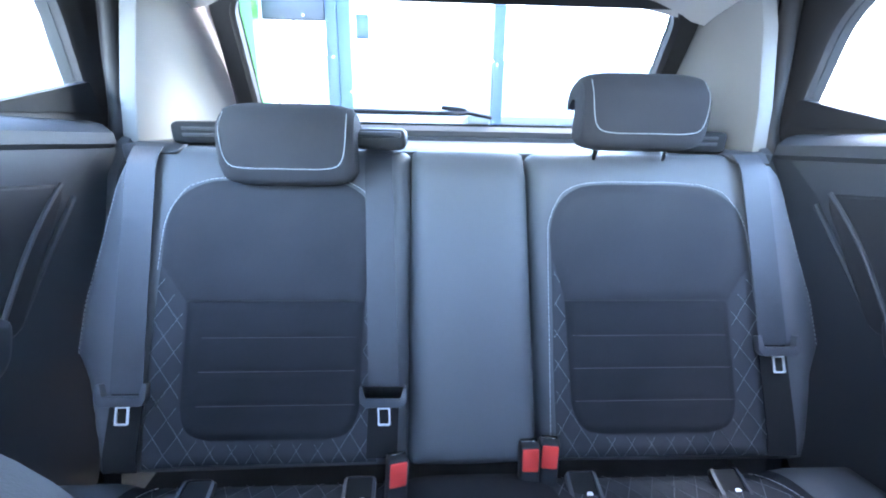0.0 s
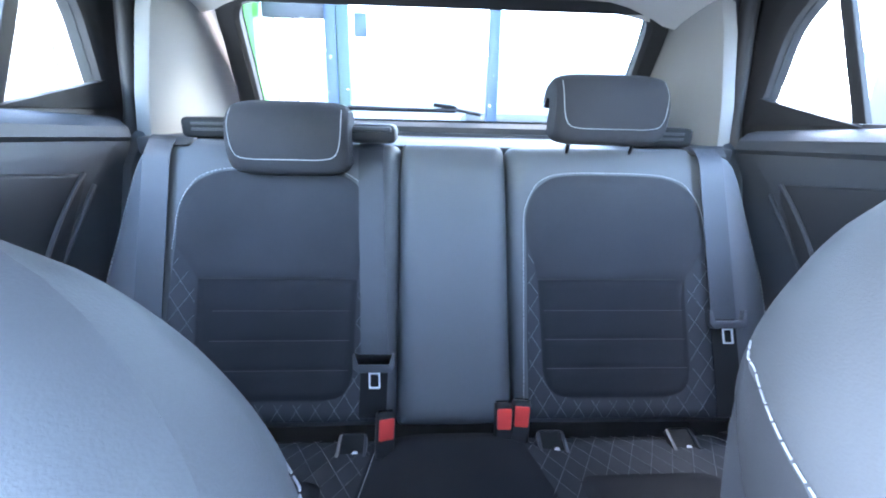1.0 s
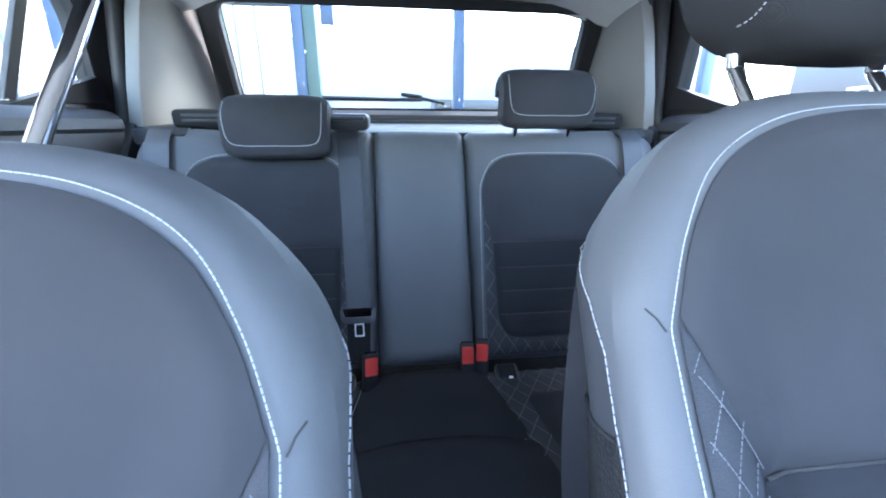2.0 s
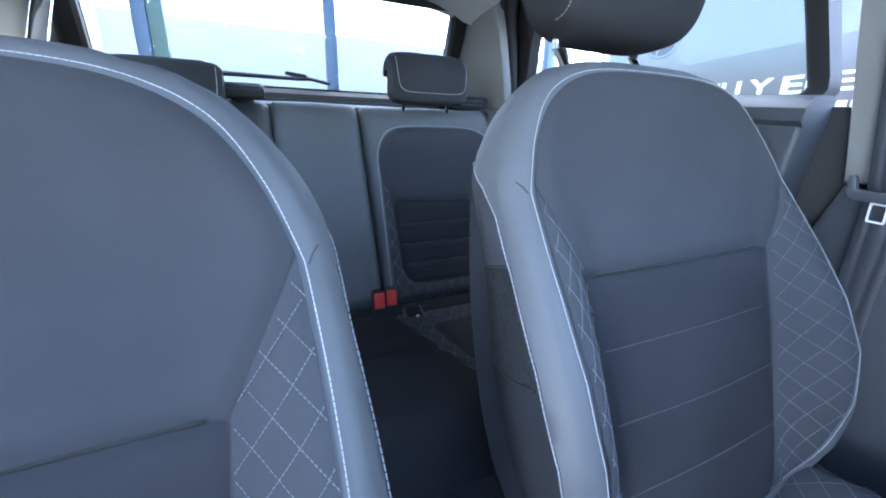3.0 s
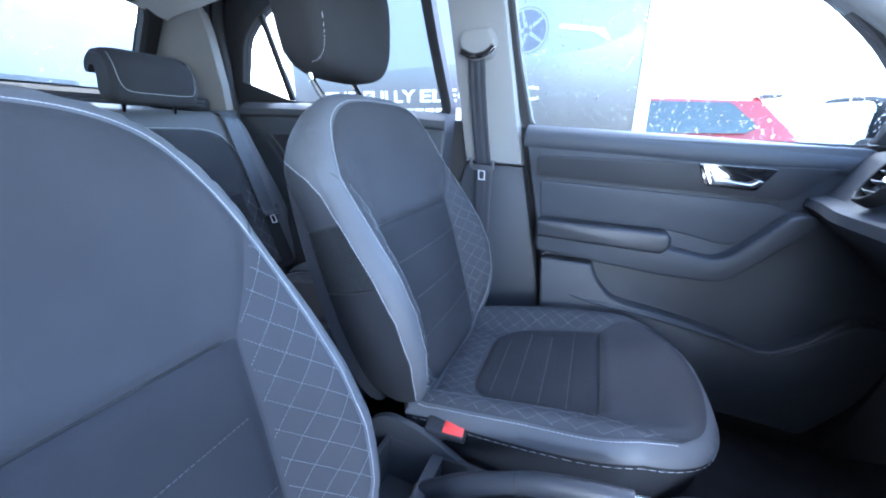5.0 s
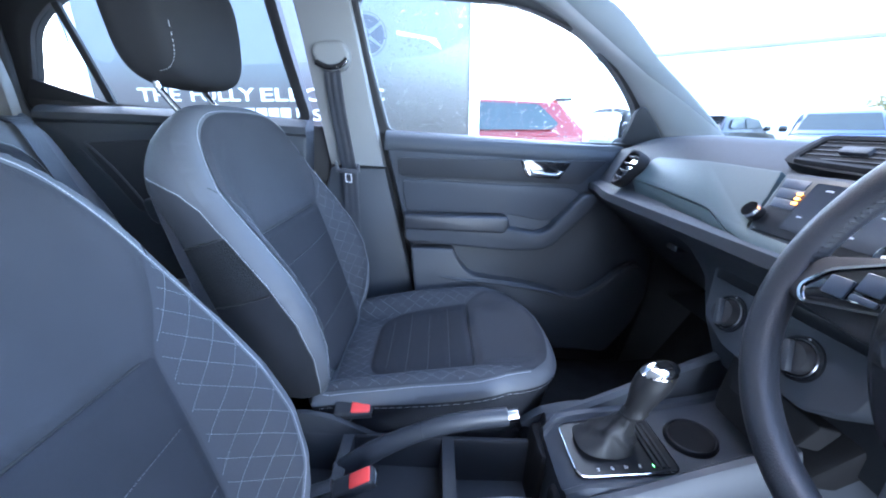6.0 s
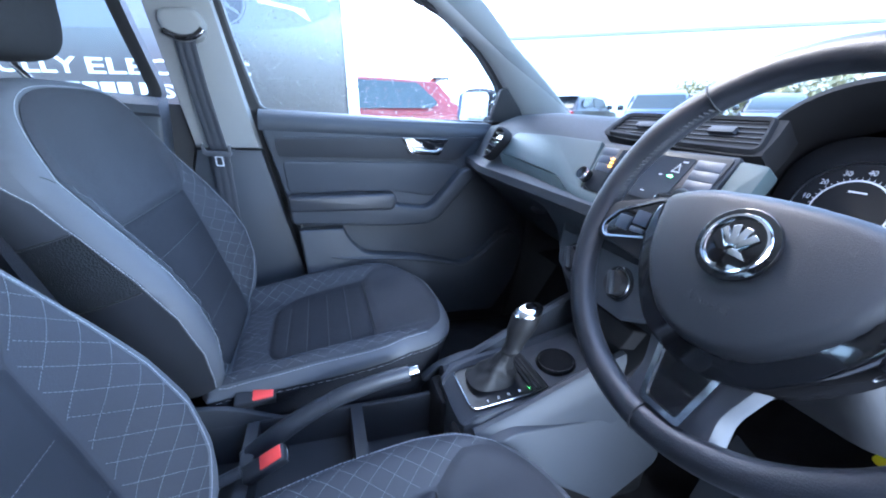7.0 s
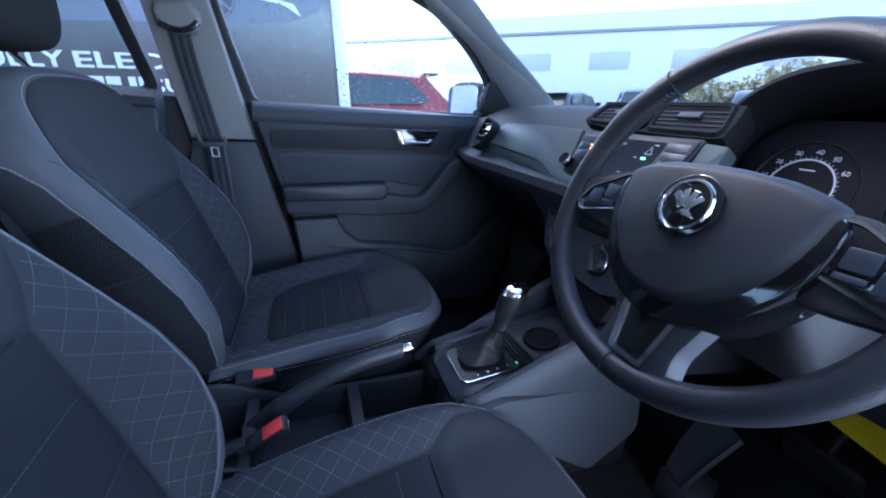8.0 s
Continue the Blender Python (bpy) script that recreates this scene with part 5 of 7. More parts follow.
facet = rounded([(0.404, 0.9945), (0.27, 0.9885), (0.109, 0.9795), (0.045, 0.9585), (-0.003, 0.9505), (0.0, 0.944), (0.07, 0.944), (0.20, 0.951), (0.30, 0.957), (0.375, 0.963)], 0.004, 2)
part("decor_facet", slab(facet, lambda a, b, c: facet_place(a, b, c - 0.03), 0.030, 0.002), DECOR, dash, "grey-green lower facet of the decor")
small = rounded([(-0.224, 1.052), (-0.262, 1.050), (-0.262, 1.012), (-0.226, 0.990)], 0.006)
part("decor_panel", slab(small, dash_face(-0.012), 0.024, 0.004), DECOR, dash, "satin grey-green decor panel")


def vent(outline, place, slats, name_label, knob=True):
    """An air vent: frame, dark back and slats."""
    v = part("air_vent", slab(outline, lambda a, b, c: place(a, b, c - 0.002), 0.004), PIANO, dash, name_label)
    o = grown(outline, 0.007)
    rings = [[place(a, b, c) for a, b in L] for L, c in ((outline, 0.0), (outline, 0.012), (outline * 0.4 + o * 0.6, 0.014), (o, 0.010), (o, -0.01))]
    part("vent_frame", ring_loft(rings, False), DULL, v)
    lo, hi = outline.min(0), outline.max(0)
    for k in range(slats):
        b = lo[1] + (hi[1] - lo[1]) * (k + 0.7) / (slats + 0.4)
        inner = [p for p in outline if True]
        cross = []
        for (x1, y1), (x2, y2) in zip(outline, np.roll(outline, -1, 0)):
            if (y1 > b) != (y2 > b):
                cross.append(x1 + (x2 - x1) * (b - y1) / (y2 - y1))
        if len(cross) < 2:
            continue
        a0, a1 = min(cross) + 0.002, max(cross) - 0.002
        r = [[place(a, b + db, c) for db, c in ((-0.0012, 0.003), (0.0016, 0.0105), (0.0032, 0.0100), (0.0008, 0.003))] for a in np.linspace(a0, a1, 6)]
        part("slat", ring_loft(r, True), PLASTIC, v)
    if knob:
        m = (lo + hi) / 2
        kb = rounded([(m[0] - 0.020, m[1] - 0.003), (m[0] + 0.020, m[1] - 0.003), (m[0] + 0.020, m[1] + 0.006), (m[0] - 0.020, m[1] + 0.006)], 0.003, 2)
        part("vent_tab", slab(kb, lambda a, b, c: place(a, b, c + 0.008), 0.008, 0.002), SOFT, v)
    return v


top_place = lambda a, b, c: Vector((a, -0.9220 - (b - 1.095) * 0.85, b)) + Vector((0, 0.762, 0.648)) * c
part("vent_surround", slab(smoothed([(0.072, 1.083), (0.058, 1.110), (0.036, 1.117), (-0.10, 1.1155), (-0.215, 1.112), (-0.232, 1.106), (-0.236, 1.072), (-0.226, 1.064), (-0.13, 1.064), (-0.016, 1.068), (0.050, 1.073), (0.064, 1.076)], 0.012, True), lambda a, b, c: top_place(a, b, c - 0.04), 0.0407, 0.0006), DULL, dash, "black vent surround sweeping along the dashboard")
vent(rounded([(0.050, 1.081), (0.036, 1.109), (-0.082, 1.108), (-0.090, 1.075)], 0.006), lambda a, b, c: top_place(a, b, c - 0.008), 5, "dark centre air vent")
vent(rounded([(-0.106, 1.074), (-0.098, 1.108), (-0.214, 1.107), (-0.226, 1.073)], 0.006), lambda a, b, c: top_place(a, b, c - 0.008), 5, "dark centre air vent")
ev = rounded([(0.378, 1.046), (0.412, 0.992), (0.435, 0.984), (0.475, 0.990), (0.492, 1.015), (0.475, 1.046), (0.43, 1.062)], 0.02)
ev_place = lambda a, b, c: Vector((a, -0.851 - (b - 1.03) * 0.45 - max(0, a - 0.44) * 0.40, b)) + Vector((0.2, 0.88, 0.38)) * c
vent(ev, lambda a, b, c: ev_place(a, b, c), 4, "dark air vent at the dashboard's end", False)

# radio with screen, keys and knobs
FASCIA = material("satin_black", (0.009, 0.010, 0.012), 0.35, var=0.1, bump=0.0, spec=0.2)
radio = thing("car_radio", "black touch-screen radio with silver-rimmed knobs", "radio", (-0.1, -0.86, 1.02))
frame_r = rounded([(0.030, 1.054), (-0.226, 1.056), (-0.218, 0.985), (-0.195, 0.966), (-0.010, 0.966), (0.010, 0.970)], 0.008)
part("radio_frame", slab(frame_r, dash_face(-0.01), 0.024, 0.003), DASHP, radio, "dark radio frame")
FR = dash_face(0.0145)
part("fascia", slab(rounded([(0.025, 1.049), (-0.221, 1.051), (-0.213, 0.989), (-0.190, 0.971), (-0.010, 0.971), (0.006, 0.975)], 0.006), FR, 0.002, 0.001), FASCIA, radio, "black radio fascia")
DIMPRINT = material("dim_print", (0.30, 0.31, 0.32), 0.6, var=0.05, bump=0.0)
SCREEN = material("screen_glass", (0.020, 0.022, 0.026), 0.12, var=0.05, bump=0.0)
part("screen", slab(rounded([(-0.030, 1.043), (-0.172, 1.044), (-0.164, 0.980), (-0.036, 0.980)], 0.003), dash_face(0.0168), 0.001), SCREEN, radio, "dark screen")
KEY = material("radio_key", (0.026, 0.036, 0.054), 0.35, var=0.1, bump=0.0)
for x0, lean in ((0.019, 0.0045), (-0.174, 0.0015)):
    for k in range(3 if x0 > 0 else 4):
        z0, x1 = 1.044 - 0.0135 * k, x0 - lean * k
        part("key", slab(rounded([(x1, z0), (x1 - 0.040, z0), (x1 - 0.041, z0 - 0.0125), (x1 - lean, z0 - 0.0125)], 0.001, 2), dash_face(0.0166), 0.0008, 0.0003), KEY, radio, "blue-grey radio key")
for x0 in (0.012, -0.196):
    c = FR(x0, 0.990, 0.002)
    kb = tube([c, c + Vector((0, 0.86, 0.51)) * 0.016], [0.0125, 0.0115], 24)
    k = part("knob", kb, PIANO, radio, "black knob with a bright rim")
    part("knob_rim", tube([c + Vector((0, 0.86, 0.51)) * 0.012, c + Vector((0, 0.86, 0.51)) * 0.0165], [0.0130, 0.0120], 24, False), CHROME, k)
GREEN, AMBER = glowing("green_lamp", (0.1, 0.9, 0.2), 0.7), glowing("amber_lamp", (1.0, 0.30, 0.03), 0.45)
for x0, z0, m in ((-0.019, 1.027, AMBER), (-0.021, 1.021, AMBER), (-0.023, 1.015, AMBER), (-0.146, 1.018, GREEN)):
    part("pilot_lamp", slab(rounded([(x0, z0), (x0 - 0.008, z0), (x0 - 0.008, z0 - 0.0028), (x0, z0 - 0.0028)], 0.001, 2), dash_face(0.0185), 0.0006), m, radio)
for x0, z0, w in ((-0.050, 1.036, 0.014), (-0.090, 1.036, 0.012), (-0.045, 1.000, 0.010), (-0.130, 1.018, 0.008), (-0.155, 1.039, 0.012), (-0.118, 0.992, 0.010)):
    part("screen_print", slab([(x0, z0), (x0 - w * 0.7, z0), (x0 - w * 0.7, z0 - 0.0018), (x0, z0 - 0.0018)], dash_face(0.0180), 0.0003), DIMPRINT, radio)
tri_o = np.array([(-0.146, 1.023), (-0.160, 1.023), (-0.153, 1.036)])
tri_i = tri_o.mean(0) + (tri_o - tri_o.mean(0)) * 0.72
hz = ring_loft([[dash_face(0.0180)(a, b, c) for a, b in L] for L, c in ((tri_i, 0), (tri_o, 0), (tri_o, 0.0006), (tri_i, 0.0006), (tri_i, 0))], False)
part("warning_mark", hz, DIMPRINT, radio)

# heating controls
hv = thing("heater_panel", "dark heater control panel with two rotary knobs", "heater controls", (-0.05, -0.85, 0.84))
HP = lambda a, b, c: Vector((a, -0.873 + (0.90 - b) * 0.22, b)) + Vector((0, 0.976, 0.21)) * c
part("panel", slab(rounded([(0.082, 0.905), (0.050, 0.815), (-0.010, 0.790), (-0.150, 0.785), (-0.195, 0.815), (-0.205, 0.905)], 0.012), lambda a, b, c: HP(a, b, c - 0.03), 0.044, 0.006), SOFT, hv, "dark grained control panel")
part("switch_strip", slab(rounded([(0.066, 0.897), (-0.195, 0.897), (-0.19, 0.878), (0.060, 0.878)], 0.004), lambda a, b, c: HP(a, b, c + 0.014), 0.003, 0.001), FASCIA, hv, "black switch strip")
for x0 in (0.004, -0.118):
    c = HP(x0, 0.838, 0.013)
    d = Vector((0, 0.976, 0.21))
    ring = part("dial", tube([c, c + d * 0.004], [0.030, 0.029], 32), FASCIA, hv, "black rotary dial")
    part("dial_rim", tube([c + d * 0.0035, c + d * 0.006], [0.0245, 0.0235], 32, False), STEEL, ring)
    part("knob", tube([c + d * 0.003, c + d * 0.016], [0.022, 0.019], 28), PLASTIC, ring)
    gp = box(-0.005, 0, -0.020, 0.005, 0.010, 0.020, 0.003)
    gp.transform(Matrix.Translation(c + d * 0.014) @ pose(0, 0, 0, 12, 25, 0))
    part("knob_grip", gp, SOFT, ring)
    for a in range(0, 360, 45):
        tick = box(-0.0012, 0, 0.0262, 0.0012, 0.0006, 0.0285, 0)
        tick.transform(Matrix.Translation(c + d * 0.004) @ pose(0, 0, 0, 12, a, 0))
        part("dial_mark", tick, PRINT, ring)
part("socket_panel", slab(rounded([(-0.02, 0.775), (-0.16, 0.775), (-0.15, 0.735), (-0.03, 0.735)], 0.006), lambda a, b, c: HP(a, b, c - 0.045), 0.03, 0.003), DULL, hv, "black socket panel")
# black sheet in place of the open, shaded space below the controls
part("gap_shade_sheet", slab(rounded([(0.060, 0.800), (-0.18, 0.795), (-0.13, 0.66), (0.04, 0.66)], 0.02), lambda a, b, c: HP(a, b, c - 0.13), 0.05, 0.01), DULL, hv)
# glove box
gb = thing("glove_box", "closed dark glove box below the dashboard", "glove box", (0.35, -0.87, 0.80))
part("lid", slab(rounded([(0.60, 0.900), (0.205, 0.900), (0.210, 0.80), (0.215, 0.71), (0.58, 0.71)], 0.025), lambda a, b, c: Vector((a, -0.893 - (0.92 - b) * 1.25 - max(0, a - 0.45) * 0.2 + c, b)), 0.022, 0.006), PLASTIC, gb, "dark grained lid")
part("latch", box(0.30, -0.962, 0.852, 0.34, -0.936, 0.866, 0.004), PLASTIC, gb)

# instrument hood and dials
CX, CH, CD = -0.395, -0.375, -0.377
hood = thing("instrument_cluster", "black hooded instrument cluster with round white-marked dials", "instruments", (CH, -0.95, 1.03))
half_arc = [(0.170, 0.960), (0.176, 1.02), (0.176, 1.064), (0.167, 1.105), (0.139, 1.133), (0.096, 1.152), (0.028, 1.160)]
arc = smoothed(half_arc + [(-a, b) for a, b in half_arc[::-1]], 0.012)
rings = []
for y, k, dz in ((-1.22, 0.86, -0.085), (-1.10, 0.97, -0.030), (-1.00, 1.01, -0.004), (-0.945, 1.015, 0.003), (-0.934, 1.005, 0.003), (-0.930, 0.985, 0.0), (-0.936, 0.965, -0.004), (-0.985, 0.93, -0.018), (-1.012, 0.90, -0.028)):
    rings.append([(CH + a * k, y + 0.25 * (b - 1.05) * -0.3, 1.0 + (b - 1.0) * k + dz) for a, b in arc])
part("hood", ring_loft(rings, False, False), DULL, hood, "dull black hood")
CL = lambda a, b, c: Vector((CD + a, -0.975 - (b - 1.005) * 0.30, b)) + Vector((0, 0.957, 0.29)) * c
part("dial_plate", slab(rounded([(0.160, 0.935), (0.160, 1.060), (0.12, 1.098), (-0.12, 1.098), (-0.160, 1.060), (-0.160, 0.935)], 0.03), CL, 0.004, 0.001), DULL, hood, "dull black dial plate")
for sx in (1, -1):
    ca, cb = 0.075 * sx, 1.010
    ringp = [[CL(ca + r * math.cos(w), cb + r * math.sin(w), c) for w in np.linspace(0, 2 * math.pi, 48, endpoint=False)] for r, c in ((0.0585, 0.004), (0.0592, 0.0065), (0.0602, 0.004))]
    dl = part("dial_ring", ring_loft(ringp, False), STEEL, hood, "thin bright dial rim")
    arcw = [[CL(ca + r * math.cos(w), cb + r * math.sin(w), 0.0045) for w in np.linspace(radians(-35), radians(215), 48)] for r in (0.0365, 0.0385)]
    part("dial_arc", ring_loft(arcw, False, False), PRINT, hood, "white scale arc")
    names = ["10", "20", "30", "40", "50", "60"] if sx > 0 else ["20", "60", "100", "140", "180", "220"]
    for k, nm in enumerate(names):
        w = radians(13 + 27 * k)
        p = CL(ca + 0.0475 * math.cos(w), cb + 0.0475 * math.sin(w), 0.0046)
        mm = Matrix.Translation(p) @ Matrix(((-1, 0, 0), (0, -0.29, 0.957), (0, 0.957, 0.29))).to_4x4()
        writing(nm, 0.0088, mm, PRINT, "numeral", hood, 0.0001)
    for k in range(26):
        w = radians(-10 + 200 * k / 25)
        q = [CL(ca + r * math.cos(w + e), cb + r * math.sin(w + e), 0.0046) for r, e in ((0.0385, -0.008), (0.0385, 0.008), (0.0415, 0.007), (0.0415, -0.007))]
        tk = bmesh.new()
        tk.faces.new([tk.verts.new(c) for c in q])
        part("dial_mark", tk, PRINT, hood)
    part("dial_print", slab(rounded([(ca - 0.009, cb + 0.0232), (ca + 0.009, cb + 0.0232), (ca + 0.009, cb + 0.0248), (ca - 0.009, cb + 0.0248)], 0.0004, 2), lambda a, b, c: CL(a, b, c + 0.0044), 0.0004), PRINT, hood)
FOOT = thing("steering_column", "black steering column shroud behind the wheel", "steering column", (CX, -0.85, 0.90))
column = []
for y, z, k, low in ((-0.765, 0.945, 0.72, 0.0), (-0.785, 0.94, 0.95, 0.02), (-0.84, 0.925, 1.05, 0.055), (-0.91, 0.905, 1.10, 0.065), (-0.99, 0.88, 1.10, 0.05), (-1.04, 0.87, 1.0, 0.03)):
    column.append([Vector((CX + a * k * (1.0 if b > 0 else 0.92), y, z + b * k - (low if b < 0 else 0.0))) for a, b in rounded([(-0.072, -0.045), (0.072, -0.045), (0.072, 0.045), (-0.072, 0.045)], 0.03, 5)])
part("shroud", ring_loft(column, True), PLASTIC, FOOT, "dark grained column shroud")
part("shroud_seam", tube([(CX - 0.079, -0.84, 0.918), (CX - 0.0825, -0.91, 0.898), (CX - 0.0825, -0.99, 0.874)], 0.0012, 6), RUBBER, FOOT)
part("stalk", tube([(CX - 0.055, -0.805, 0.955), (CX - 0.12, -0.80, 0.962), (CX - 0.175, -0.79, 0.968)], [0.008, 0.009, 0.011], 12, flat=0.7), PLASTIC, FOOT, "black column stalk")
left_stalk = part("stalk", tube([(CX + 0.055, -0.815, 0.955), (CX + 0.11, -0.81, 0.968), (CX + 0.15, -0.805, 0.985)], [0.009, 0.010, 0.013], 12, flat=0.8), PLASTIC, FOOT, "black column stalk with white symbols")
SP = lambda a, b, c: Vector((-0.216 + a, -0.800 - 0.25 * b, 0.994 + b + 0.12 * -a)) + Vector((0, 0.97, 0.24)) * c
part("stalk_paddle", slab(rounded([(-0.040, -0.017), (0.036, -0.017), (0.032, 0.018), (-0.036, 0.018)], 0.009), lambda a, b, c: SP(a, b, c - 0.008), 0.012, 0.003), PIANO, left_stalk)
for a0, b0, w in ((0.020, 0.006, 0.010), (0.004, 0.006, 0.012), (-0.014, 0.006, 0.012), (0.018, -0.006, 0.014), (-0.008, -0.006, 0.016)):
    part("stalk_symbol", slab(rounded([(a0 - w / 2, b0 - 0.0016), (a0 + w / 2, b0 - 0.0016), (a0 + w / 2, b0 + 0.0016), (a0 - w / 2, b0 + 0.0016)], 0.0008, 2), lambda a, b, c: SP(a, b, c + 0.004), 0.0004), PRINT, left_stalk)
key = thing("ignition_key", "black car key with a metal shank in its lock", "key", (CX - 0.075, -0.86, 0.86))
part("lock", tube([(CX - 0.060, -0.865, 0.868), (CX - 0.092, -0.855, 0.862)], 0.017, 20), PLASTIC, key)
part("shank", tube([(CX - 0.092, -0.855, 0.862), (CX - 0.112, -0.848, 0.858)], 0.006, 10), STEEL, key)
part("bow", box(CX - 0.158, -0.862, 0.838, CX - 0.110, -0.842, 0.876, 0.008, 3), PIANO, key)
part("key_ring", tube([(CX - 0.14 + 0.014 * math.cos(w), -0.842, 0.832 + 0.014 * math.sin(w)) for w in np.linspace(0, 6.283, 24)], 0.0015, 6), STEEL, key)

# steering wheel
SATIN = material("satin_grey_plastic", (0.036, 0.040, 0.048), 0.55, var=0.1, scale=6, grain=1200, bump=0.2, depth=0.0004)
W20 = radians(20)
WO, WV, WN = Vector((CX + 0.014, -0.694, 0.994)), Vector((0, -math.sin(W20), math.cos(W20))), Vector((0, math.cos(W20), math.sin(W20)))
WP = lambda a, b, c: WO + Vector((1, 0, 0)) * (a * 0.945) + WV * (b * 0.945) + WN * c
wheel = thing("steering_wheel", "black leather three-spoke steering wheel with chrome trims", "steering wheel", WO)
rim_pts = []
for w in np.linspace(0, 2 * math.pi, 96, endpoint=False):
    r, s = 0.1745, math.sin(w)
    rim_pts.append((r * math.cos(w), r * s * (0.975 if s < 0 else 1.0)))
rings = []
for i, (a, b) in enumerate(rim_pts):
    d = math.hypot(a, b)
    w = math.atan2(b, a)
    grip = 0.0148 + 0.0018 * math.exp(-((w - radians(35)) / 0.2) ** 2) + 0.0018 * math.exp(-((w - radians(145)) / 0.2) ** 2)
    rings.append([WP(a * (1 + grip * math.cos(q) / d), b * (1 + grip * math.cos(q) / d), grip * 0.92 * math.sin(q)) for q in np.linspace(0, 2 * math.pi, 16, endpoint=False)])
part("rim", ring_loft(rings + [rings[0]], False), LEATHER, wheel, "black leather rim")
for w in (53, 127, 270):
    a, b = 0.1745 * math.cos(radians(w)), 0.1745 * math.sin(radians(w))
    b = b if b > 0 else -0.170
    d = math.hypot(a, b)
    loop = [WP(a * (1 + 0.0178 * math.cos(q) / d), b * (1 + 0.0155 * math.cos(q) / d), 0.0143 * math.sin(q)) for q in np.linspace(0, 2 * math.pi, 20)]
    part("rim_seam", tube(loop, 0.0009, 6), PLASTIC, wheel)
sew = []
for i in range(0, 96):
    w = 2 * math.pi * i / 96
    if radians(-4) < w < radians(52) or radians(128) < w < radians(184):
        for k in (0.2, 0.7):
            ww = w + k * 2 * math.pi / 96
            sew.append(tube([WP(0.1595 * math.cos(ww), 0.1595 * math.sin(ww), 0.0065), WP(0.159 * math.cos(ww + 0.015), 0.159 * math.sin(ww + 0.015), 0.0015)], 0.0008, 5))
part("stitching", merged(*sew), PLASTIC, wheel)
# the hub sits a little below the rim's middle
HO = WO + Vector((-0.013, 0, 0)) - WV * 0.010
WP = lambda a, b, c: HO + Vector((1, 0, 0)) * (a * 0.945) + WV * (b * 0.945) + WN * c
half = [(0.0, 0.060), (0.05, 0.058), (0.084, 0.050), (0.096, 0.042), (0.095, 0.026), (0.084, -0.012), (0.062, -0.046), (0.035, -0.068), (0.0, -0.075)]
pad_line = smoothed(half + [(-a, b) for a, b in half[::-1]][1:-1], 0.005, True)
dome = lambda a, b, c: WP(a, b, c - 0.006 + 0.016 * (1 - (a / 0.12) ** 2 - (b / 0.11) ** 2))
pad_bm = cut_grid(pad_line, 0.0035)
Pp = np.array([(v.co.x, v.co.y) for v in pad_bm.verts])
dd = distance(Pp, pad_line)
for v, (a, b), d in zip(pad_bm.verts, Pp, dd):
    t = min(1, d / 0.010)
    v.co = dome(a, b, 0.022 - 0.016 * (1 - math.sqrt(max(0.0, 1 - (1 - t) ** 2))))
AIRBAG = material("airbag_cover", (0.023, 0.026, 0.031), 0.5, var=0.12, scale=5, grain=1300, bump=0.4, depth=0.0005)
pad_ob = part("airbag_cover", pad_bm, AIRBAG, wheel, "dark grey airbag cover")
hub_half = [(0.0, 0.052), (0.05, 0.050), (0.080, 0.044), (0.100, 0.034), (0.104, 0.016), (0.098, -0.018), (0.074, -0.058), (0.044, -0.084), (0.0, -0.094)]
part("hub", slab(smoothed(hub_half + [(-a, b) for a, b in hub_half[::-1]][1:-1], 0.006, True), lambda a, b, c: WP(a, b, c - 0.035), 0.050, 0.005), PIANO, wheel, "gloss black hub trim")
# emblem: a plain ringed disc with a simple bright figure
for r0, m, c0, th in ((0.0300, PIANO, 0.0240, 0.004), ):
    circ = np.array([(r0 * math.cos(w), 0.014 + r0 * math.sin(w)) for w in np.linspace(0, 2 * math.pi, 48, endpoint=False)])
    part("emblem_disc", slab(circ, lambda a, b, c: dome(a, b, c + c0), th, 0.001), m, pad_ob, "black emblem disc")
rr = [[dome(r * math.cos(w), 0.014 + r * math.sin(w), c) for w in np.linspace(0, 2 * math.pi, 48, endpoint=False)] for r, c in ((0.0212, 0.0275), (0.0224, 0.0300), (0.0240, 0.0298), (0.0252, 0.0275))]
part("emblem_ring", ring_loft(rr, False), CHROME, pad_ob, "chrome emblem ring")
figures = [rounded([(0.004, 0.001), (-0.014, -0.001), (-0.010, 0.004), (-0.002, 0.006)], 0.001, 2)]
for k in range(4):
    w = radians(50 + 30 * k)
    d, n = np.array((math.cos(w), math.sin(w))), np.array((-math.sin(w), math.cos(w)))
    figures.append(rounded([np.array((0.0, 0.004)) + d * 0.003 - n * 0.003, np.array((0.0, 0.006)) + d * 0.018 - n * 0.004, np.array((0.0, 0.006)) + d * 0.0195 + n * 0.002, np.array((0.0, 0.004)) + d * 0.004 + n * 0.003], 0.001, 2))
for fig in figures:
    part("emblem_figure", slab(fig + (0.0, 0.004), lambda a, b, c: dome(a, b, c + 0.0278), 0.0016, 0.0005), CHROME, pad_ob, "plain chrome figure")
facing = Matrix((Vector((-1, 0, 0)), WV, WN)).transposed().to_4x4()
writing("AIRBAG", 0.0105, Matrix.Translation(dome(0.0, -0.036, 0.0216)) @ facing, AIRBAG, "lettering", pad_ob, 0.0006)
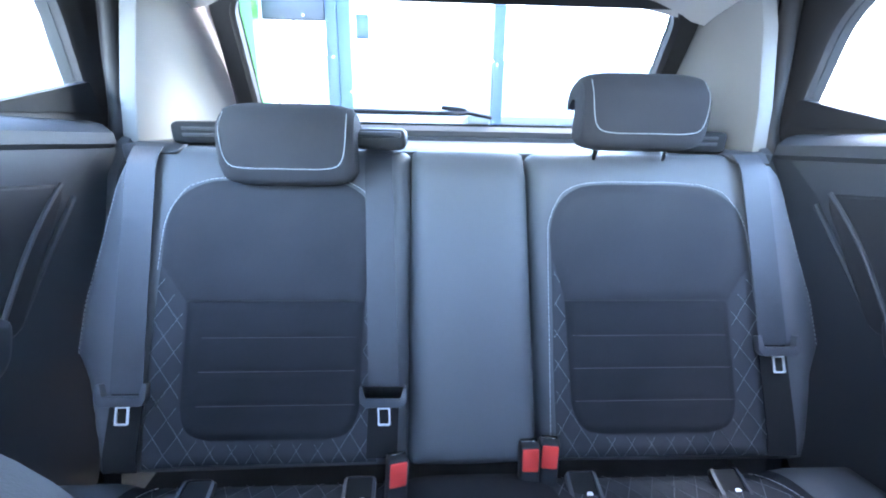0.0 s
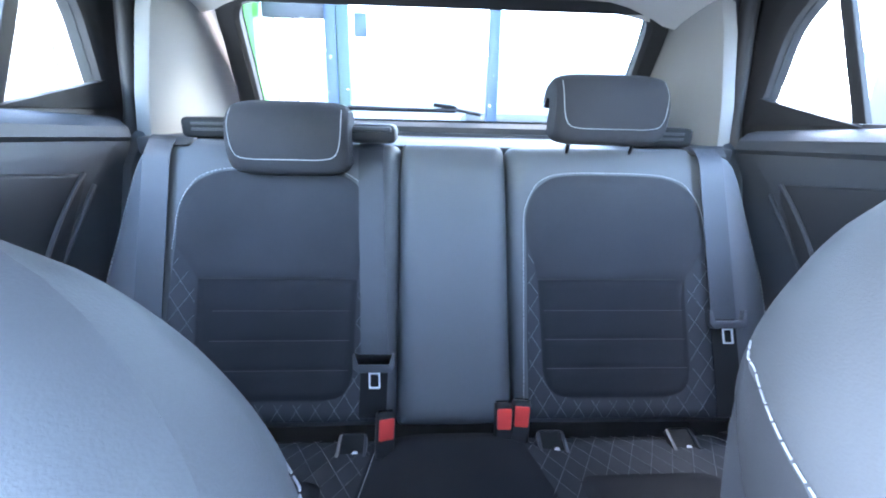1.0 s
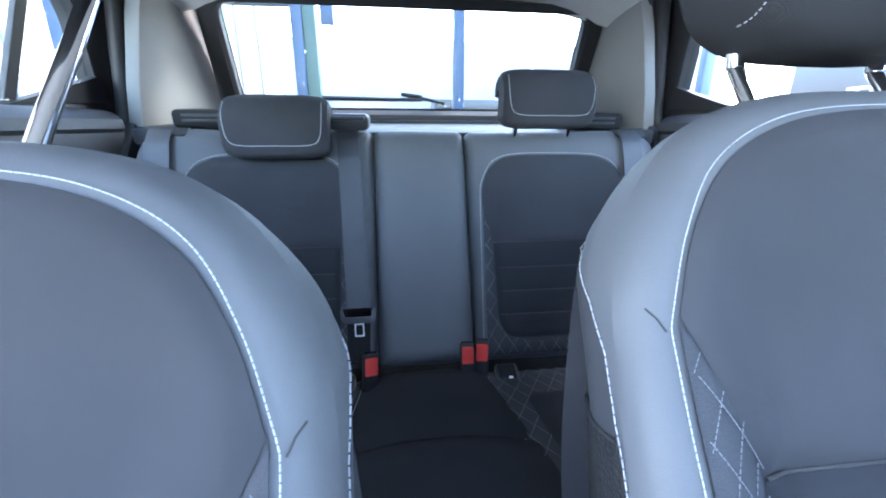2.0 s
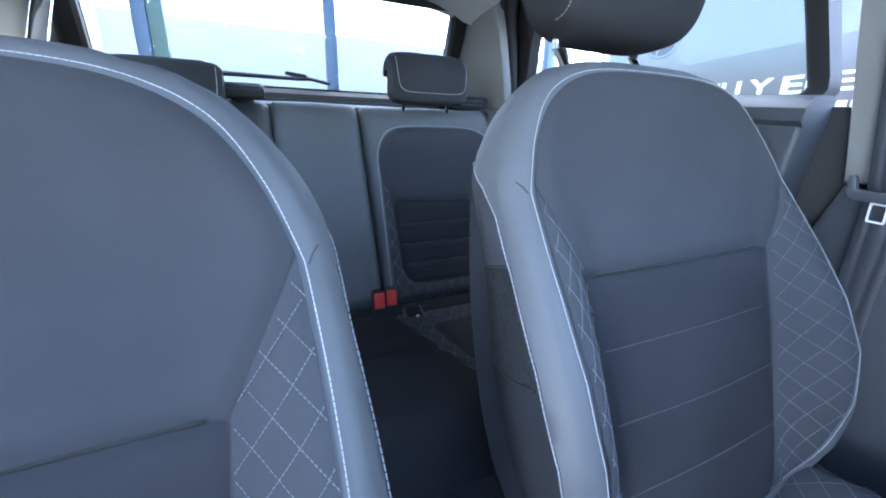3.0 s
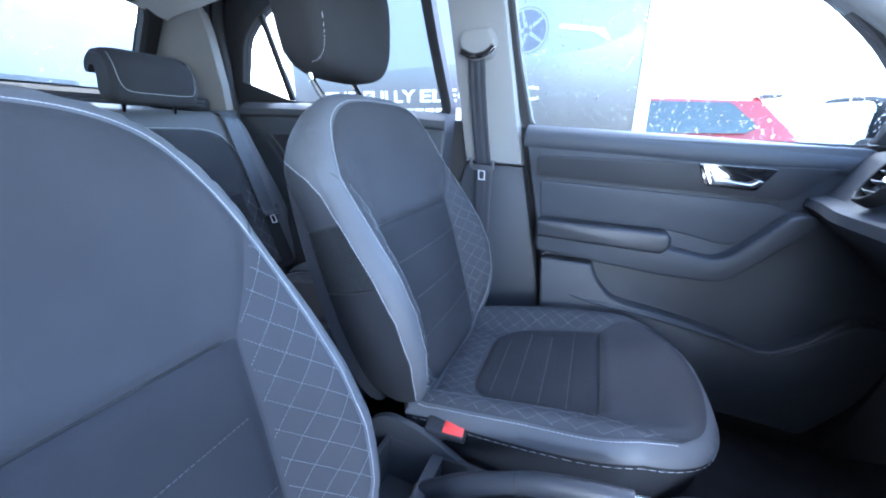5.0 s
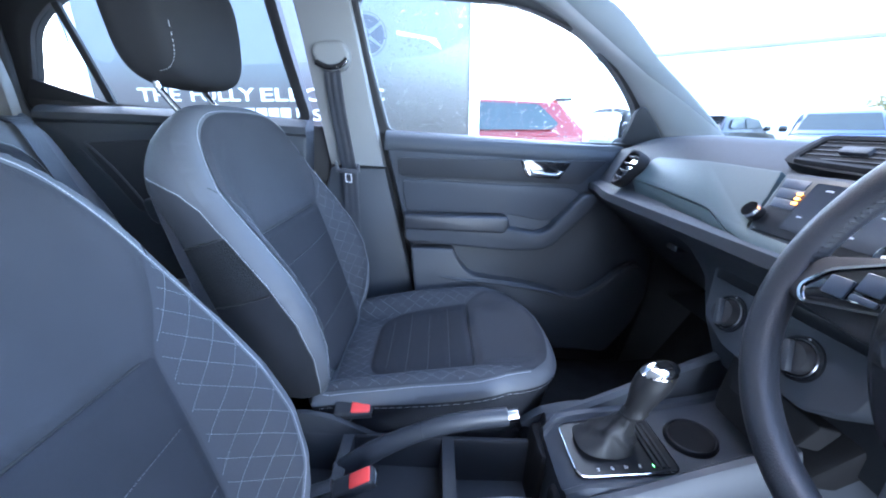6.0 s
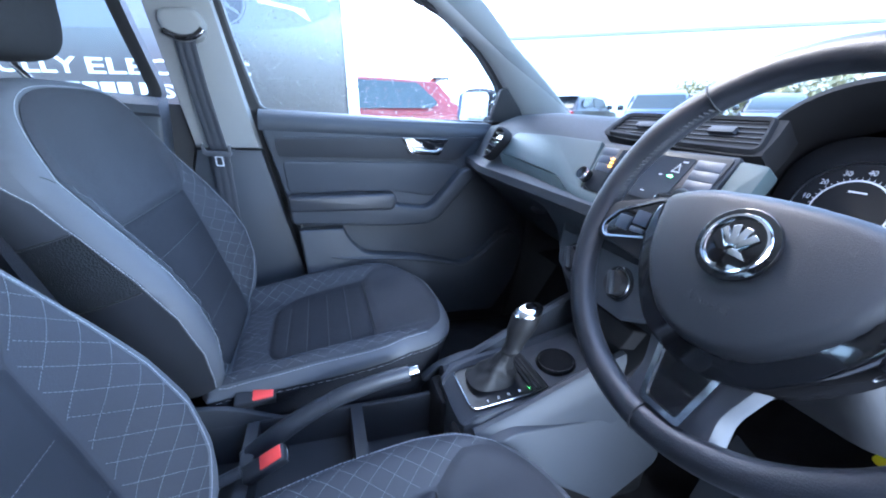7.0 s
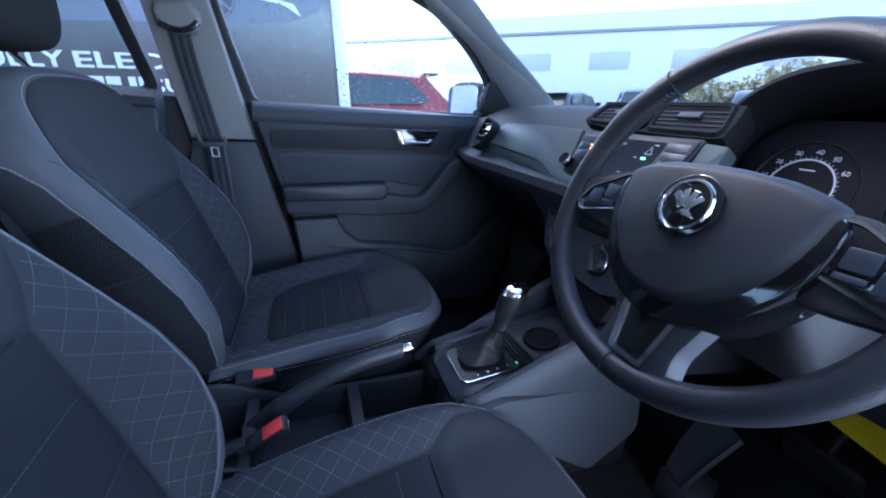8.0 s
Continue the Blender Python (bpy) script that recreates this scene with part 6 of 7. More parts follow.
for sx in (1, -1):
    horn = rounded([(sx * 0.052, 0.036), (sx * 0.062, 0.036), (sx * 0.062, 0.029), (sx * 0.056, 0.031)], 0.002, 2)
    part("horn_mark", slab(horn, lambda a, b, c: dome(a, b, c + 0.0216), 0.0006), AIRBAG, pad_ob)
    sp = rounded([(sx * a, b) for a, b in ((0.180, -0.020), (0.172, 0.022), (0.104, 0.044), (0.084, 0.044), (0.078, -0.022), (0.100, -0.030))], 0.010)
    part("spoke", slab(sp, lambda a, b, c: WP(a, b, c - 0.016), 0.022, 0.005), PLASTIC, wheel, "black side spoke")
    key_o = rounded([(sx * a, b) for a, b in ((0.163, -0.008), (0.150, 0.012), (0.104, 0.036), (0.091, 0.036), (0.090, -0.002), (0.155, -0.019))], 0.006)
    cl = grown(key_o, 0.0022)
    rings = [[WP(a, b, c) for a, b in L] for L, c in ((key_o, 0.008), (key_o, 0.0115), (cl, 0.0115), (cl, 0.006))]
    part("spoke_trim", ring_loft(rings, False), CHROME, wheel, "thin chrome outline")
    kp = part("key_pad", slab(key_o, lambda a, b, c: WP(a, b, c + 0.006), 0.004, 0.001), PIANO, wheel, "gloss black key pad")
    for a0, a1, b0, b1 in ((0.128, 0.146, -0.006, 0.010), (0.106, 0.125, 0.004, 0.020), (0.106, 0.125, -0.004, 0.001), (0.093, 0.103, 0.006, 0.030), (0.093, 0.103, -0.002, 0.003)):
        k = part("key", slab(rounded([(sx * a0, b0), (sx * a1, b0), (sx * a1, b1), (sx * a0, b1)], 0.0015, 2), lambda a, b, c: WP(a, b, c + 0.0102), 0.0022, 0.0007), KEY, kp)
low = rounded([(-0.056, -0.060), (0.056, -0.060), (0.040, -0.115), (0.046, -0.156), (-0.046, -0.156), (-0.040, -0.115)], 0.010)
part("spoke", slab(low, lambda a, b, c: WP(a, b, c - 0.022), 0.025, 0.007), SATIN, wheel, "dark lower spoke")
vo = rounded([(-0.032, -0.078), (0.032, -0.078), (0.021, -0.142), (-0.021, -0.142)], 0.005)
vi = rounded([(-0.027, -0.076), (0.027, -0.076), (0.0165, -0.1365), (-0.0165, -0.1365)], 0.004)
rings = [[WP(a, b, c) for a, b in L] for L, c in ((vi, 0.005), (vi, 0.0095), (vo, 0.0095), (vo, 0.005))]
part("spoke_trim", ring_loft(rings, False), CHROME, wheel, "chrome outline of the lower spoke")
part("spoke_plate", slab(vi, lambda a, b, c: WP(a, b, c + 0.004), 0.003), PIANO, wheel, "gloss black spoke plate")


# ---- console, levers, footwell ----
con = thing("centre_console", "black plastic centre console with an open tray", "console", (0, -0.5, 0.30))


def trough(y0, y1, z0, z1, half, depth, wall, mat, name, label=""):
    """A tray with walls and a floor."""
    o = lambda z, h: [(-h, y0, z0 + z), (h, y0, z0 + z), (h, y1, z1 + z), (-h, y1, z1 + z)]
    i = lambda z, h: [(-h, y0 - wall, z0 + z), (h, y0 - wall, z0 + z), (h, y1 + wall, z1 + z), (-h, y1 + wall, z1 + z)]
    rings = [i(-depth, half - wall * 1.3), i(-0.004, half - wall), i(0, half - wall * 0.8), o(0, half - wall * 0.2), o(-0.004, half)]
    base = [(x * 1.02, y, 0.30) for x, y, z in o(0, half)]
    bm = ring_loft(rings + [base], False)
    bm.faces.new([v for v in bm.verts[:4]])
    bmesh.ops.recalc_face_normals(bm, faces=bm.faces[:])
    bmesh.ops.bevel(bm, geom=[e for e in bm.edges if e.calc_length() < 0.01], offset=0.0008, segments=1, affect="EDGES")
    return part(name, bm, mat, con, label)


trough(-0.130, -0.235, 0.478, 0.478, 0.100, 0.09, 0.010, PLASTIC, "rear_tray", "open rear tray")
trough(-0.235, -0.435, 0.480, 0.482, 0.100, 0.07, 0.012, PLASTIC, "brake_well", "recess under the handbrake")
trough(-0.435, -0.630, 0.482, 0.488, 0.100, 0.10, 0.012, PLASTIC, "front_tray", "open storage tray")
# selector housing, rising to the dashboard
sec = [(-0.615, 0.535, 0.072), (-0.640, 0.562, 0.082), (-0.70, 0.574, 0.086), (-0.80, 0.592, 0.088), (-0.92, 0.622, 0.090), (-1.02, 0.66, 0.095)]
rings = []
for y, z, h in sec:
    rings.append([(-h - 0.004, y, 0.30), (-h - 0.012, y, z - 0.075), (-h - 0.012, y, z - 0.010), (-h, y, z + 0.006), (-h + 0.010, y, z + 0.004), (-h + 0.016, y, z - 0.004), (h - 0.016, y, z - 0.004), (h - 0.010, y, z + 0.004), (h, y, z + 0.006), (h + 0.012, y, z - 0.010), (h + 0.012, y, z - 0.075), (h + 0.004, y, 0.30)])
part("selector_housing", ring_loft(rings, True), SOFT, con, "dark selector housing")
for sx in (1, -1):
    rail = [(sx * 0.098, -0.625, 0.545), (sx * 0.100, -0.70, 0.578), (sx * 0.104, -0.80, 0.630), (sx * 0.110, -0.90, 0.680), (sx * 0.118, -1.02, 0.735)]
    rings = []
    for x, y, z in smoothed(rail, 0.03):
        rings.append([(x - sx * 0.016, y, z - 0.06), (x - sx * 0.014, y, z + 0.002), (x - sx * 0.006, y, z + 0.009), (x + sx * 0.004, y, z + 0.008), (x + sx * 0.012, y, z - 0.002), (x + sx * 0.022, y, z - 0.05), (x + sx * 0.024, y, z - 0.13), (x - sx * 0.01, y, z - 0.13)])
    part("side_rail", ring_loft(rings, True), SOFT, con, "sloping side rail")
    flank = rounded([(-0.585, 0.500), (-0.62, 0.540), (-0.69, 0.566), (-0.82, 0.562), (-1.03, 0.562), (-1.03, 0.440), (-0.96, 0.400), (-0.905, 0.372), (-0.88, 0.384), (-0.79, 0.438), (-0.64, 0.492)], [0.01, 0.02, 0.02, 0.02, 0.01, 0.02, 0.03, 0.012, 0.02, 0.03, 0.02], 4)
    part("side_flank", slab(flank, lambda a, b, c: Vector((sx * (0.108 + 0.022 * (0.57 - b) / 0.13 + c), a, b)), 0.022, 0.006, 3), SOFT, con, "grey grained console flank")
    part("tunnel_carpet", box(min(sx * 0.02, sx * 0.122), -1.06, 0.30, max(sx * 0.02, sx * 0.122), -0.60, 0.52, 0.02), CARPET, con, "black carpeted tunnel side")
plate_z = lambda y: 0.574 + (-0.70 - y) * 0.19
GP = lambda a, b, c: Vector((a, b, plate_z(b) + c))
gate = rounded([(-0.060, -0.635), (0.060, -0.635), (0.066, -0.795), (-0.066, -0.795)], [0.02, 0.02, 0.012, 0.012])
gi = grown(gate, -0.0018)
part("gate_rim", ring_loft([[GP(a, b, c) for a, b in L] for L, c in ((gi, -0.004), (gi, 0.0022), (gate, 0.0018), (gate, 0.0008))], False), CHROME, con, "thin chrome rim of the selector gate")
part("gate_plate", slab(gi, lambda a, b, c: GP(a, b, c - 0.004), 0.004), FASCIA, con, "black selector plate")
for k in range(3):
    part("gate_slat", box(-0.056, -0.784 + 0.010 * k, plate_z(-0.78) - 0.002, 0.040, -0.779 + 0.010 * k, plate_z(-0.78) + 0.003, 0.001), PLASTIC, con)
for k, tx in enumerate(("P", "R", "N", "D", "S")):
    mm = Matrix.Translation(GP(-0.047, -0.760 + 0.022 * k, 0.0012)) @ pose(0, 0, 0, -10, 0, 90)
    writing(tx, 0.0075, mm, PRINT if tx != "P" else GREEN, "gate_letter", con, 0.0002)
CUP = lambda r, w, c: GP(r * math.cos(w), -0.848 + 0.95 * r * math.sin(w), 0.0025 + c)
cup_r = [[CUP(r, w, c) for w in np.linspace(0, 2 * math.pi, 36, endpoint=False)] for r, c in ((0.036, 0.0), (0.037, 0.003), (0.039, 0.004), (0.041, 0.003), (0.043, -0.004))]
cup = part("cup_holder", ring_loft(cup_r, False), FASCIA, con, "round black cup holder")
# no real hole: a flat black disc puts in the shade of the cup's depth
part("cup_shade_disc", slab(np.array([(0.0362 * math.cos(w), 0.0362 * math.sin(w)) for w in np.linspace(0, 2 * math.pi, 36, endpoint=False)]), lambda a, b, c: GP(a, -0.848 + 0.95 * b, 0.0025 + c), 0.001), CARPET, cup, "black disc standing for the cup's shaded depth")

sel = thing("gear_selector", "black leather automatic gear selector with a chrome top", "gear lever", (0, -0.70, 0.575))
bt = []
for k, t in enumerate(np.linspace(0, 1, 14)):
    half_x, half_y = 0.028 * (1 - t) ** 1.7 + 0.013, 0.038 * (1 - t) ** 1.7 + 0.014
    y, z = -0.703 - 0.030 * t, 0.576 + 0.074 * t
    ring = []
    for w in np.linspace(0, 2 * math.pi, 40, endpoint=False):
        ca, sa = math.cos(w), math.sin(w)
        q = (abs(ca) ** 3.2 + abs(sa) ** 3.2) ** (-1 / 3.2) if t < 0.6 else 1.0
        crease = 1 + (0.07 * math.sin(7 * w + 9 * t) + 0.10 * math.sin(19 * t + 2 * math.sin(2 * w))) * math.sin(math.pi * t)
        ring.append((0.010 * (1 - t) + half_x * ca * q * crease, y + half_y * sa * q * crease, z + 0.003 * math.sin(3 * w) * math.sin(math.pi * t)))
    bt.append(ring)
part("boot", ring_loft(bt, True), BLACKL, sel, "creased leather boot")
kn = [(-0.733, 0.640, 0.0150), (-0.737, 0.650, 0.0195), (-0.740, 0.658, 0.0175), (-0.746, 0.676, 0.0210), (-0.752, 0.700, 0.0262), (-0.756, 0.718, 0.0268), (-0.760, 0.732, 0.0240)]
rings = [[(1.0 * r * math.cos(w), y + 1.15 * r * math.sin(w), z - 0.25 * r * math.sin(w)) for w in np.linspace(0, 2 * math.pi, 28, endpoint=False)] for y, z, r in kn]
part("knob", ring_loft(rings, True), BLACKL, sel, "black leather knob")
rings = [[(r * math.cos(w), y + 1.15 * r * math.sin(w), z - 0.25 * r * math.sin(w)) for w in np.linspace(0, 2 * math.pi, 28, endpoint=False)] for y, z, r in ((-0.7595, 0.7302, 0.0248), (-0.762, 0.737, 0.0228), (-0.764, 0.742, 0.0175))]
cap = part("knob_cap", ring_loft(rings, True), CHROME, sel, "chrome cap")
part("cap_insert", slab(rounded([(-0.010, -0.010), (0.010, -0.010), (0.008, 0.012), (-0.008, 0.012)], 0.004), lambda a, b, c: Vector((a, -0.764 + b, 0.7425 - 0.25 * b + c)), 0.001), PIANO, cap)

hb = thing("handbrake", "black handbrake lever with a chrome button", "handbrake", (0.024, -0.25, 0.45))
path = smoothed([(0.024, -0.235, 0.455), (0.024, -0.300, 0.512), (0.024, -0.380, 0.560), (0.024, -0.450, 0.586), (0.024, -0.530, 0.603)], 0.012)
rad = np.interp(np.linspace(0, 1, len(path)), [0, 0.15, 0.5, 0.62, 1.0], [0.022, 0.021, 0.0165, 0.0175, 0.0165])
part("lever", tube(path, rad, 18, flat=0.85), LEATHER, hb, "black grained lever")
part("grip_seam", tube([path[int(len(path) * 0.55)] + (0, 0, 0), path[int(len(path) * 0.55)] + (0, -0.002, 0.0006)], 0.0178, 18, flat=0.86), PLASTIC, hb)
part("button", tube([(0.024, -0.528, 0.6026), (0.024, -0.548, 0.607)], [0.0110, 0.0105], 16), CHROME, hb, "chrome release button")

# footwell: bulkhead, pedals, mat
solid("bulkhead", ring_loft([[(x, -1.05, 0.300), (x, -1.22, 0.33), (x, -1.33, 0.55), (x, -1.36, 0.95), (x, -1.45, 0.95), (x, -1.45, 0.27), (x, -1.05, 0.27)] for x in np.linspace(-0.72, 0.72, 12)], True), CARPET, "black carpeted front bulkhead and toe board", "bulkhead", kind="structure")
for nm, x, y, z, w, h, lab in (("brake_pedal", -0.372, -1.200, 0.530, 0.058, 0.034, "black ribbed rubber brake pedal"), ("accelerator_pedal", -0.485, -1.19, 0.47, 0.028, 0.070, "black plastic accelerator pedal")):
    pd = thing(nm, lab, "pedal", (x, y, z))
    M = pose(x, y, z, 62)
    pl = slab(rounded([(-w, -h), (w, -h), (w, h), (-w, h)], 0.008), lambda a, b, c: M @ Vector((a, b, c)), 0.012, 0.003)
    part("pad", pl, RUBBER, pd, "ribbed rubber pad")
    for k in range(-4, 5):
        for a0, b0, a1, b1 in ((k * w / 4.5, -h * 0.9, k * w / 4.5, h * 0.9), (-w * 0.9, k * h / 4.5, w * 0.9, k * h / 4.5)):
            part("rib", tube([M @ Vector((a0, b0, 0.0125)), M @ Vector((a1, b1, 0.0125))], 0.0012, 6), RUBBER, pd)
    part("arm", tube([(x, y - 0.01, z), (x, y - 0.07, z + 0.12), (x, y - 0.06, z + 0.28)], 0.010, 8, flat=0.5), PLASTIC, pd)
fr = thing("foot_rest", "dark plastic foot rest beside the console", "foot rest", (-0.25, -1.12, 0.30))
part("plate", ring_loft([[(x0 + sx, y, z) for sx in (-0.002, 0.002)] + [(x1 + 0.002, y - 0.02, z + dz), (x1 - 0.002, y - 0.02, z + dz)] for x0, x1, y, z, dz in ((-0.262, -0.205, -1.06, 0.375, 0.01), (-0.270, -0.200, -1.085, 0.425, 0.01), (-0.298, -0.212, -1.115, 0.530, 0.012))], True), SOFT, fr, "dark plastic blade")
# satin metal strip down the blade's edge
part("edge", tube([(-0.258, -1.062, 0.378), (-0.268, -1.084, 0.430), (-0.296, -1.114, 0.530)], 0.004, 8), STEEL, fr, "bright metal edge")
part("foot", box(-0.275, -1.16, 0.30, -0.20, -1.06, 0.38, 0.012), PLASTIC, fr)
solid("yellow_card", slab(rounded([(0.055, -0.020), (0.030, 0.040), (-0.10, 0.075), (-0.15, 0.02), (-0.12, -0.060), (-0.02, -0.035)], 0.012), lambda a, b, c: pose(-0.398, -1.225, 0.622, 78, 0, 0) @ Vector((a, b, c)), 0.003, 0.001), YELLOW, "bright yellow card standing above the brake pedal", "card")
solid("floor_mat", slab(rounded([(0.16, -1.04), (0.62, -1.04), (0.62, -0.55), (0.16, -0.55)], 0.04), lambda a, b, c: Vector((a, b, 0.3005 + c)), 0.008, 0.003), CARPET, "black carpet floor mat in the passenger footwell", "floor mat")


# ---- wiper and rain ----
# rear wiper outside the rear window
wp = thing("rear_wiper", "black wiper blade across the rear window's foot", "wiper", (0.0, 1.24, 1.06))
part("blade", tube([GL(-0.28, 1.062, 0.035), GL(0.05, 1.060, 0.035)], [0.008, 0.006], 8), PLASTIC, wp)
part("wiper_arm", tube([GL(0.05, 1.064, 0.045), GL(-0.02, 1.068, 0.05), GL(0.13, 1.045, 0.045)], 0.006, 8), PLASTIC, wp)

# rain on the side windows
DROP = bpy.data.materials.new("rain_drop")
DROP.use_nodes = True
db = DROP.node_tree.nodes["Principled BSDF"]
db.inputs["Roughness"].default_value, db.inputs["Transmission Weight"].default_value, db.inputs["IOR"].default_value = 0.02, 1.0, 1.33


def rain(name, line, place, count, seed, label):
    rng = random.Random(seed)
    lo, hi = line.min(0), line.max(0)
    V, F = [], []
    while count:
        a, b = rng.uniform(lo[0], hi[0]), rng.uniform(lo[1], hi[1])
        if not inside((a, b), line):
            continue
        count -= 1
        r = 0.0010 + 0.0022 * rng.random() ** 3
        base = len(V)
        for k, (rr, hh) in enumerate(((1.0, 0.0), (0.75, 0.45), (0.35, 0.65))):
            for j in range(7):
                w = 2 * math.pi * j / 7
                V.append(place(a + r * rr * math.cos(w), b + 1.2 * r * rr * math.sin(w), -r * hh))
        for k in range(2):
            for j in range(7):
                F.append((base + 7 * k + j, base + 7 * k + (j + 1) % 7, base + 7 * k + 7 + (j + 1) % 7, base + 7 * k + 7 + j))
        F.append(tuple(base + 14 + j for j in range(7)))
    ob = solid(name, from_arrays(V, F), DROP, label, "rain", kind="stuff")
    ob.visible_shadow = False


rain("rain_drops", front_win + (-0.012, -0.026), side_place(0.7455, LEAN_IN), 2000, 1, "raindrops on the front passenger window")
rain("rain_drops", rear_win, side_place(-0.7455, LEAN_IN), 500, 2, "raindrops on the rear side window")
rain("rain_drops", hole, lambda a, b, c: GL(a, b, 0.0225 - c), 160, 3, "raindrops on the rear window")

# ---- the car as it stands: all above was laid out in its own frame, which leans nose-down on the car park ----
CAR = Matrix.Translation((0, -0.3, 0.3)) @ pose(0, 0, 0, 4.8) @ Matrix.Translation((0, 0.3, -0.3))
for ob in scene.collection.objects:
    if ob.parent is None and ob.type in {"MESH", "EMPTY"}:
        ob.matrix_basis = CAR @ ob.matrix_basis


# ---- outside ----
ASPHALT = material("asphalt", (0.09, 0.09, 0.092), 0.9, var=0.25, scale=0.8, grain=60, bump=0.6, depth=0.01)
def ground_at(x, y):
    """An even car park, a little higher beyond the board."""
    return 0.0


edges = [-600, -200, -80, -40] + list(range(-30, 31, 2)) + [40, 80, 200, 600]
gm = from_arrays([(x, y, ground_at(x, y)) for x in edges for y in edges], [(i * len(edges) + j, (i + 1) * len(edges) + j, (i + 1) * len(edges) + j + 1, i * len(edges) + j + 1) for i in range(len(edges) - 1) for j in range(len(edges) - 1)])
bmesh.ops.recalc_face_normals(gm, faces=gm.faces[:])
solid("ground", gm, ASPHALT, "grey asphalt car park", "ground", kind="structure")
WALL = material("white_cladding", (0.78, 0.79, 0.80), 0.5, var=0.05, scale=0.6, grain=40, bump=0.05)
BLUE = material("blue_post_paint", (0.030, 0.060, 0.115), 0.4, var=0.1, scale=2, grain=80, bump=0.05)
GREENP = material("green_post_paint", (0.045, 0.20, 0.030), 0.4, var=0.1, scale=2, grain=80, bump=0.05)
TEAL = material("teal_panel", (0.030, 0.070, 0.060), 0.4, var=0.15, scale=2, grain=80, bump=0.05)
GREYW = material("grey_wall", (0.30, 0.31, 0.33), 0.7, var=0.12, scale=1.0, grain=30, bump=0.1)
DULLWALL = material("grey_cladding", (0.15, 0.155, 0.162), 0.7, var=0.08, scale=0.8, grain=40, bump=0.1)
DARKWIN = material("dark_window", (0.055, 0.060, 0.066), 0.3, var=0.15, scale=1.0, grain=30, bump=0.0)
PALEWIN = material("pale_window", (0.55, 0.57, 0.60), 0.4, var=0.1, scale=1.0, grain=30, bump=0.0)
HEDGE = material("hedge_leaf", (0.26, 0.24, 0.13), 0.7, var=0.3, scale=3, grain=30, bump=0.3)


def board_print():
    """The board's picture: dusk sky, a pale cloud bank and dark ground, in bands up the board."""
    m = material("board_print", (0.05, 0.075, 0.15), 0.35, var=0.12, scale=0.8, grain=30, bump=0.0)
    nt = m.node_tree
    b = nt.nodes["Principled BSDF"]
    co, sep, no, add, ramp = (nt.nodes.new("ShaderNode" + n) for n in ("TexCoord", "SeparateXYZ", "TexNoise", "Math", "ValToRGB"))
    nt.links.new(co.outputs["Object"], sep.inputs[0])
    no.inputs["Scale"].default_value, no.inputs["Detail"].default_value = 1.6, 6
    nt.links.new(co.outputs["Object"], no.inputs["Vector"])
    add.operation = "MULTIPLY_ADD"
    nt.links.new(no.outputs["Fac"], add.inputs[0])
    add.inputs[1].default_value = 0.22
    nt.links.new(sep.outputs["Z"], add.inputs[2])
    e = ramp.color_ramp.elements
    e[0].position, e[0].color = 0.0, (0.078, 0.060, 0.052, 1)
    e[1].position, e[1].color = 1.0, (0.08, 0.09, 0.105, 1)
    for p, c in ((0.30, (0.10, 0.085, 0.080, 1)), (0.42, (0.12, 0.112, 0.115, 1)), (0.50, (0.15, 0.165, 0.175, 1)), (0.555, (0.20, 0.22, 0.225, 1)), (0.60, (0.115, 0.13, 0.145, 1)), (0.80, (0.085, 0.10, 0.125, 1))):
        k = e.new(p)
        k.color = c
    sc = nt.nodes.new("ShaderNodeMapRange")
    sc.inputs["From Min"].default_value, sc.inputs["From Max"].default_value = 0.6, 2.6
    nt.links.new(add.outputs[0], sc.inputs["Value"])
    nt.links.new(sc.outputs["Result"], ramp.inputs["Fac"])
    nt.links.new(ramp.outputs["Color"], b.inputs["Base Color"])
    return m


BX = 2.30
board = thing("billboard", "large dusk-blue printed board with white lettering on posts", "billboard", (BX, 1.5, 0.0))
part("board_sheet", box(BX, -0.65, 0.42, BX + 0.10, 1.93, 4.2, 0.01), board_print(), board, "dusk-blue printed sheet")
part("board_edge", box(BX - 0.012, -0.72, 0.42, BX + 0.11, -0.647, 4.2, 0.004), WALL, board, "white edge profile")
part("board_edge", box(BX - 0.012, 1.927, 0.42, BX + 0.11, 1.99, 4.2, 0.004), WALL, board, "white edge profile")
for y in (-0.3, 0.6, 1.6):
    part("board_post", box(BX + 0.11, y - 0.05, 0.0, BX + 0.21, y + 0.05, 4.1, 0.008), STEEL, board, "steel post")


def board_word(text, y_left, y_right, z_foot, cap):
    """White capitals on the board, from edge to edge of their word."""
    ob = writing(text, 1.0, Matrix.Identity(4), PRINT, "lettering", board, 0.001, "LEFT", 0.018)
    me = ob.data
    P = np.array([v.co for v in me.vertices]) + np.array(ORIGIN[board])
    lo, hi = P.min(0), P.max(0)
    for v, p in zip(me.vertices, P):
        a, b = (p[0] - lo[0]) / (hi[0] - lo[0]), (p[1] - lo[1]) / (hi[1] - lo[1])
        v.co = Vector((BX - 0.004 + 0.003 * (p[2] < 0), y_left + (y_right - y_left) * a, z_foot + cap * b)) - ORIGIN[board]


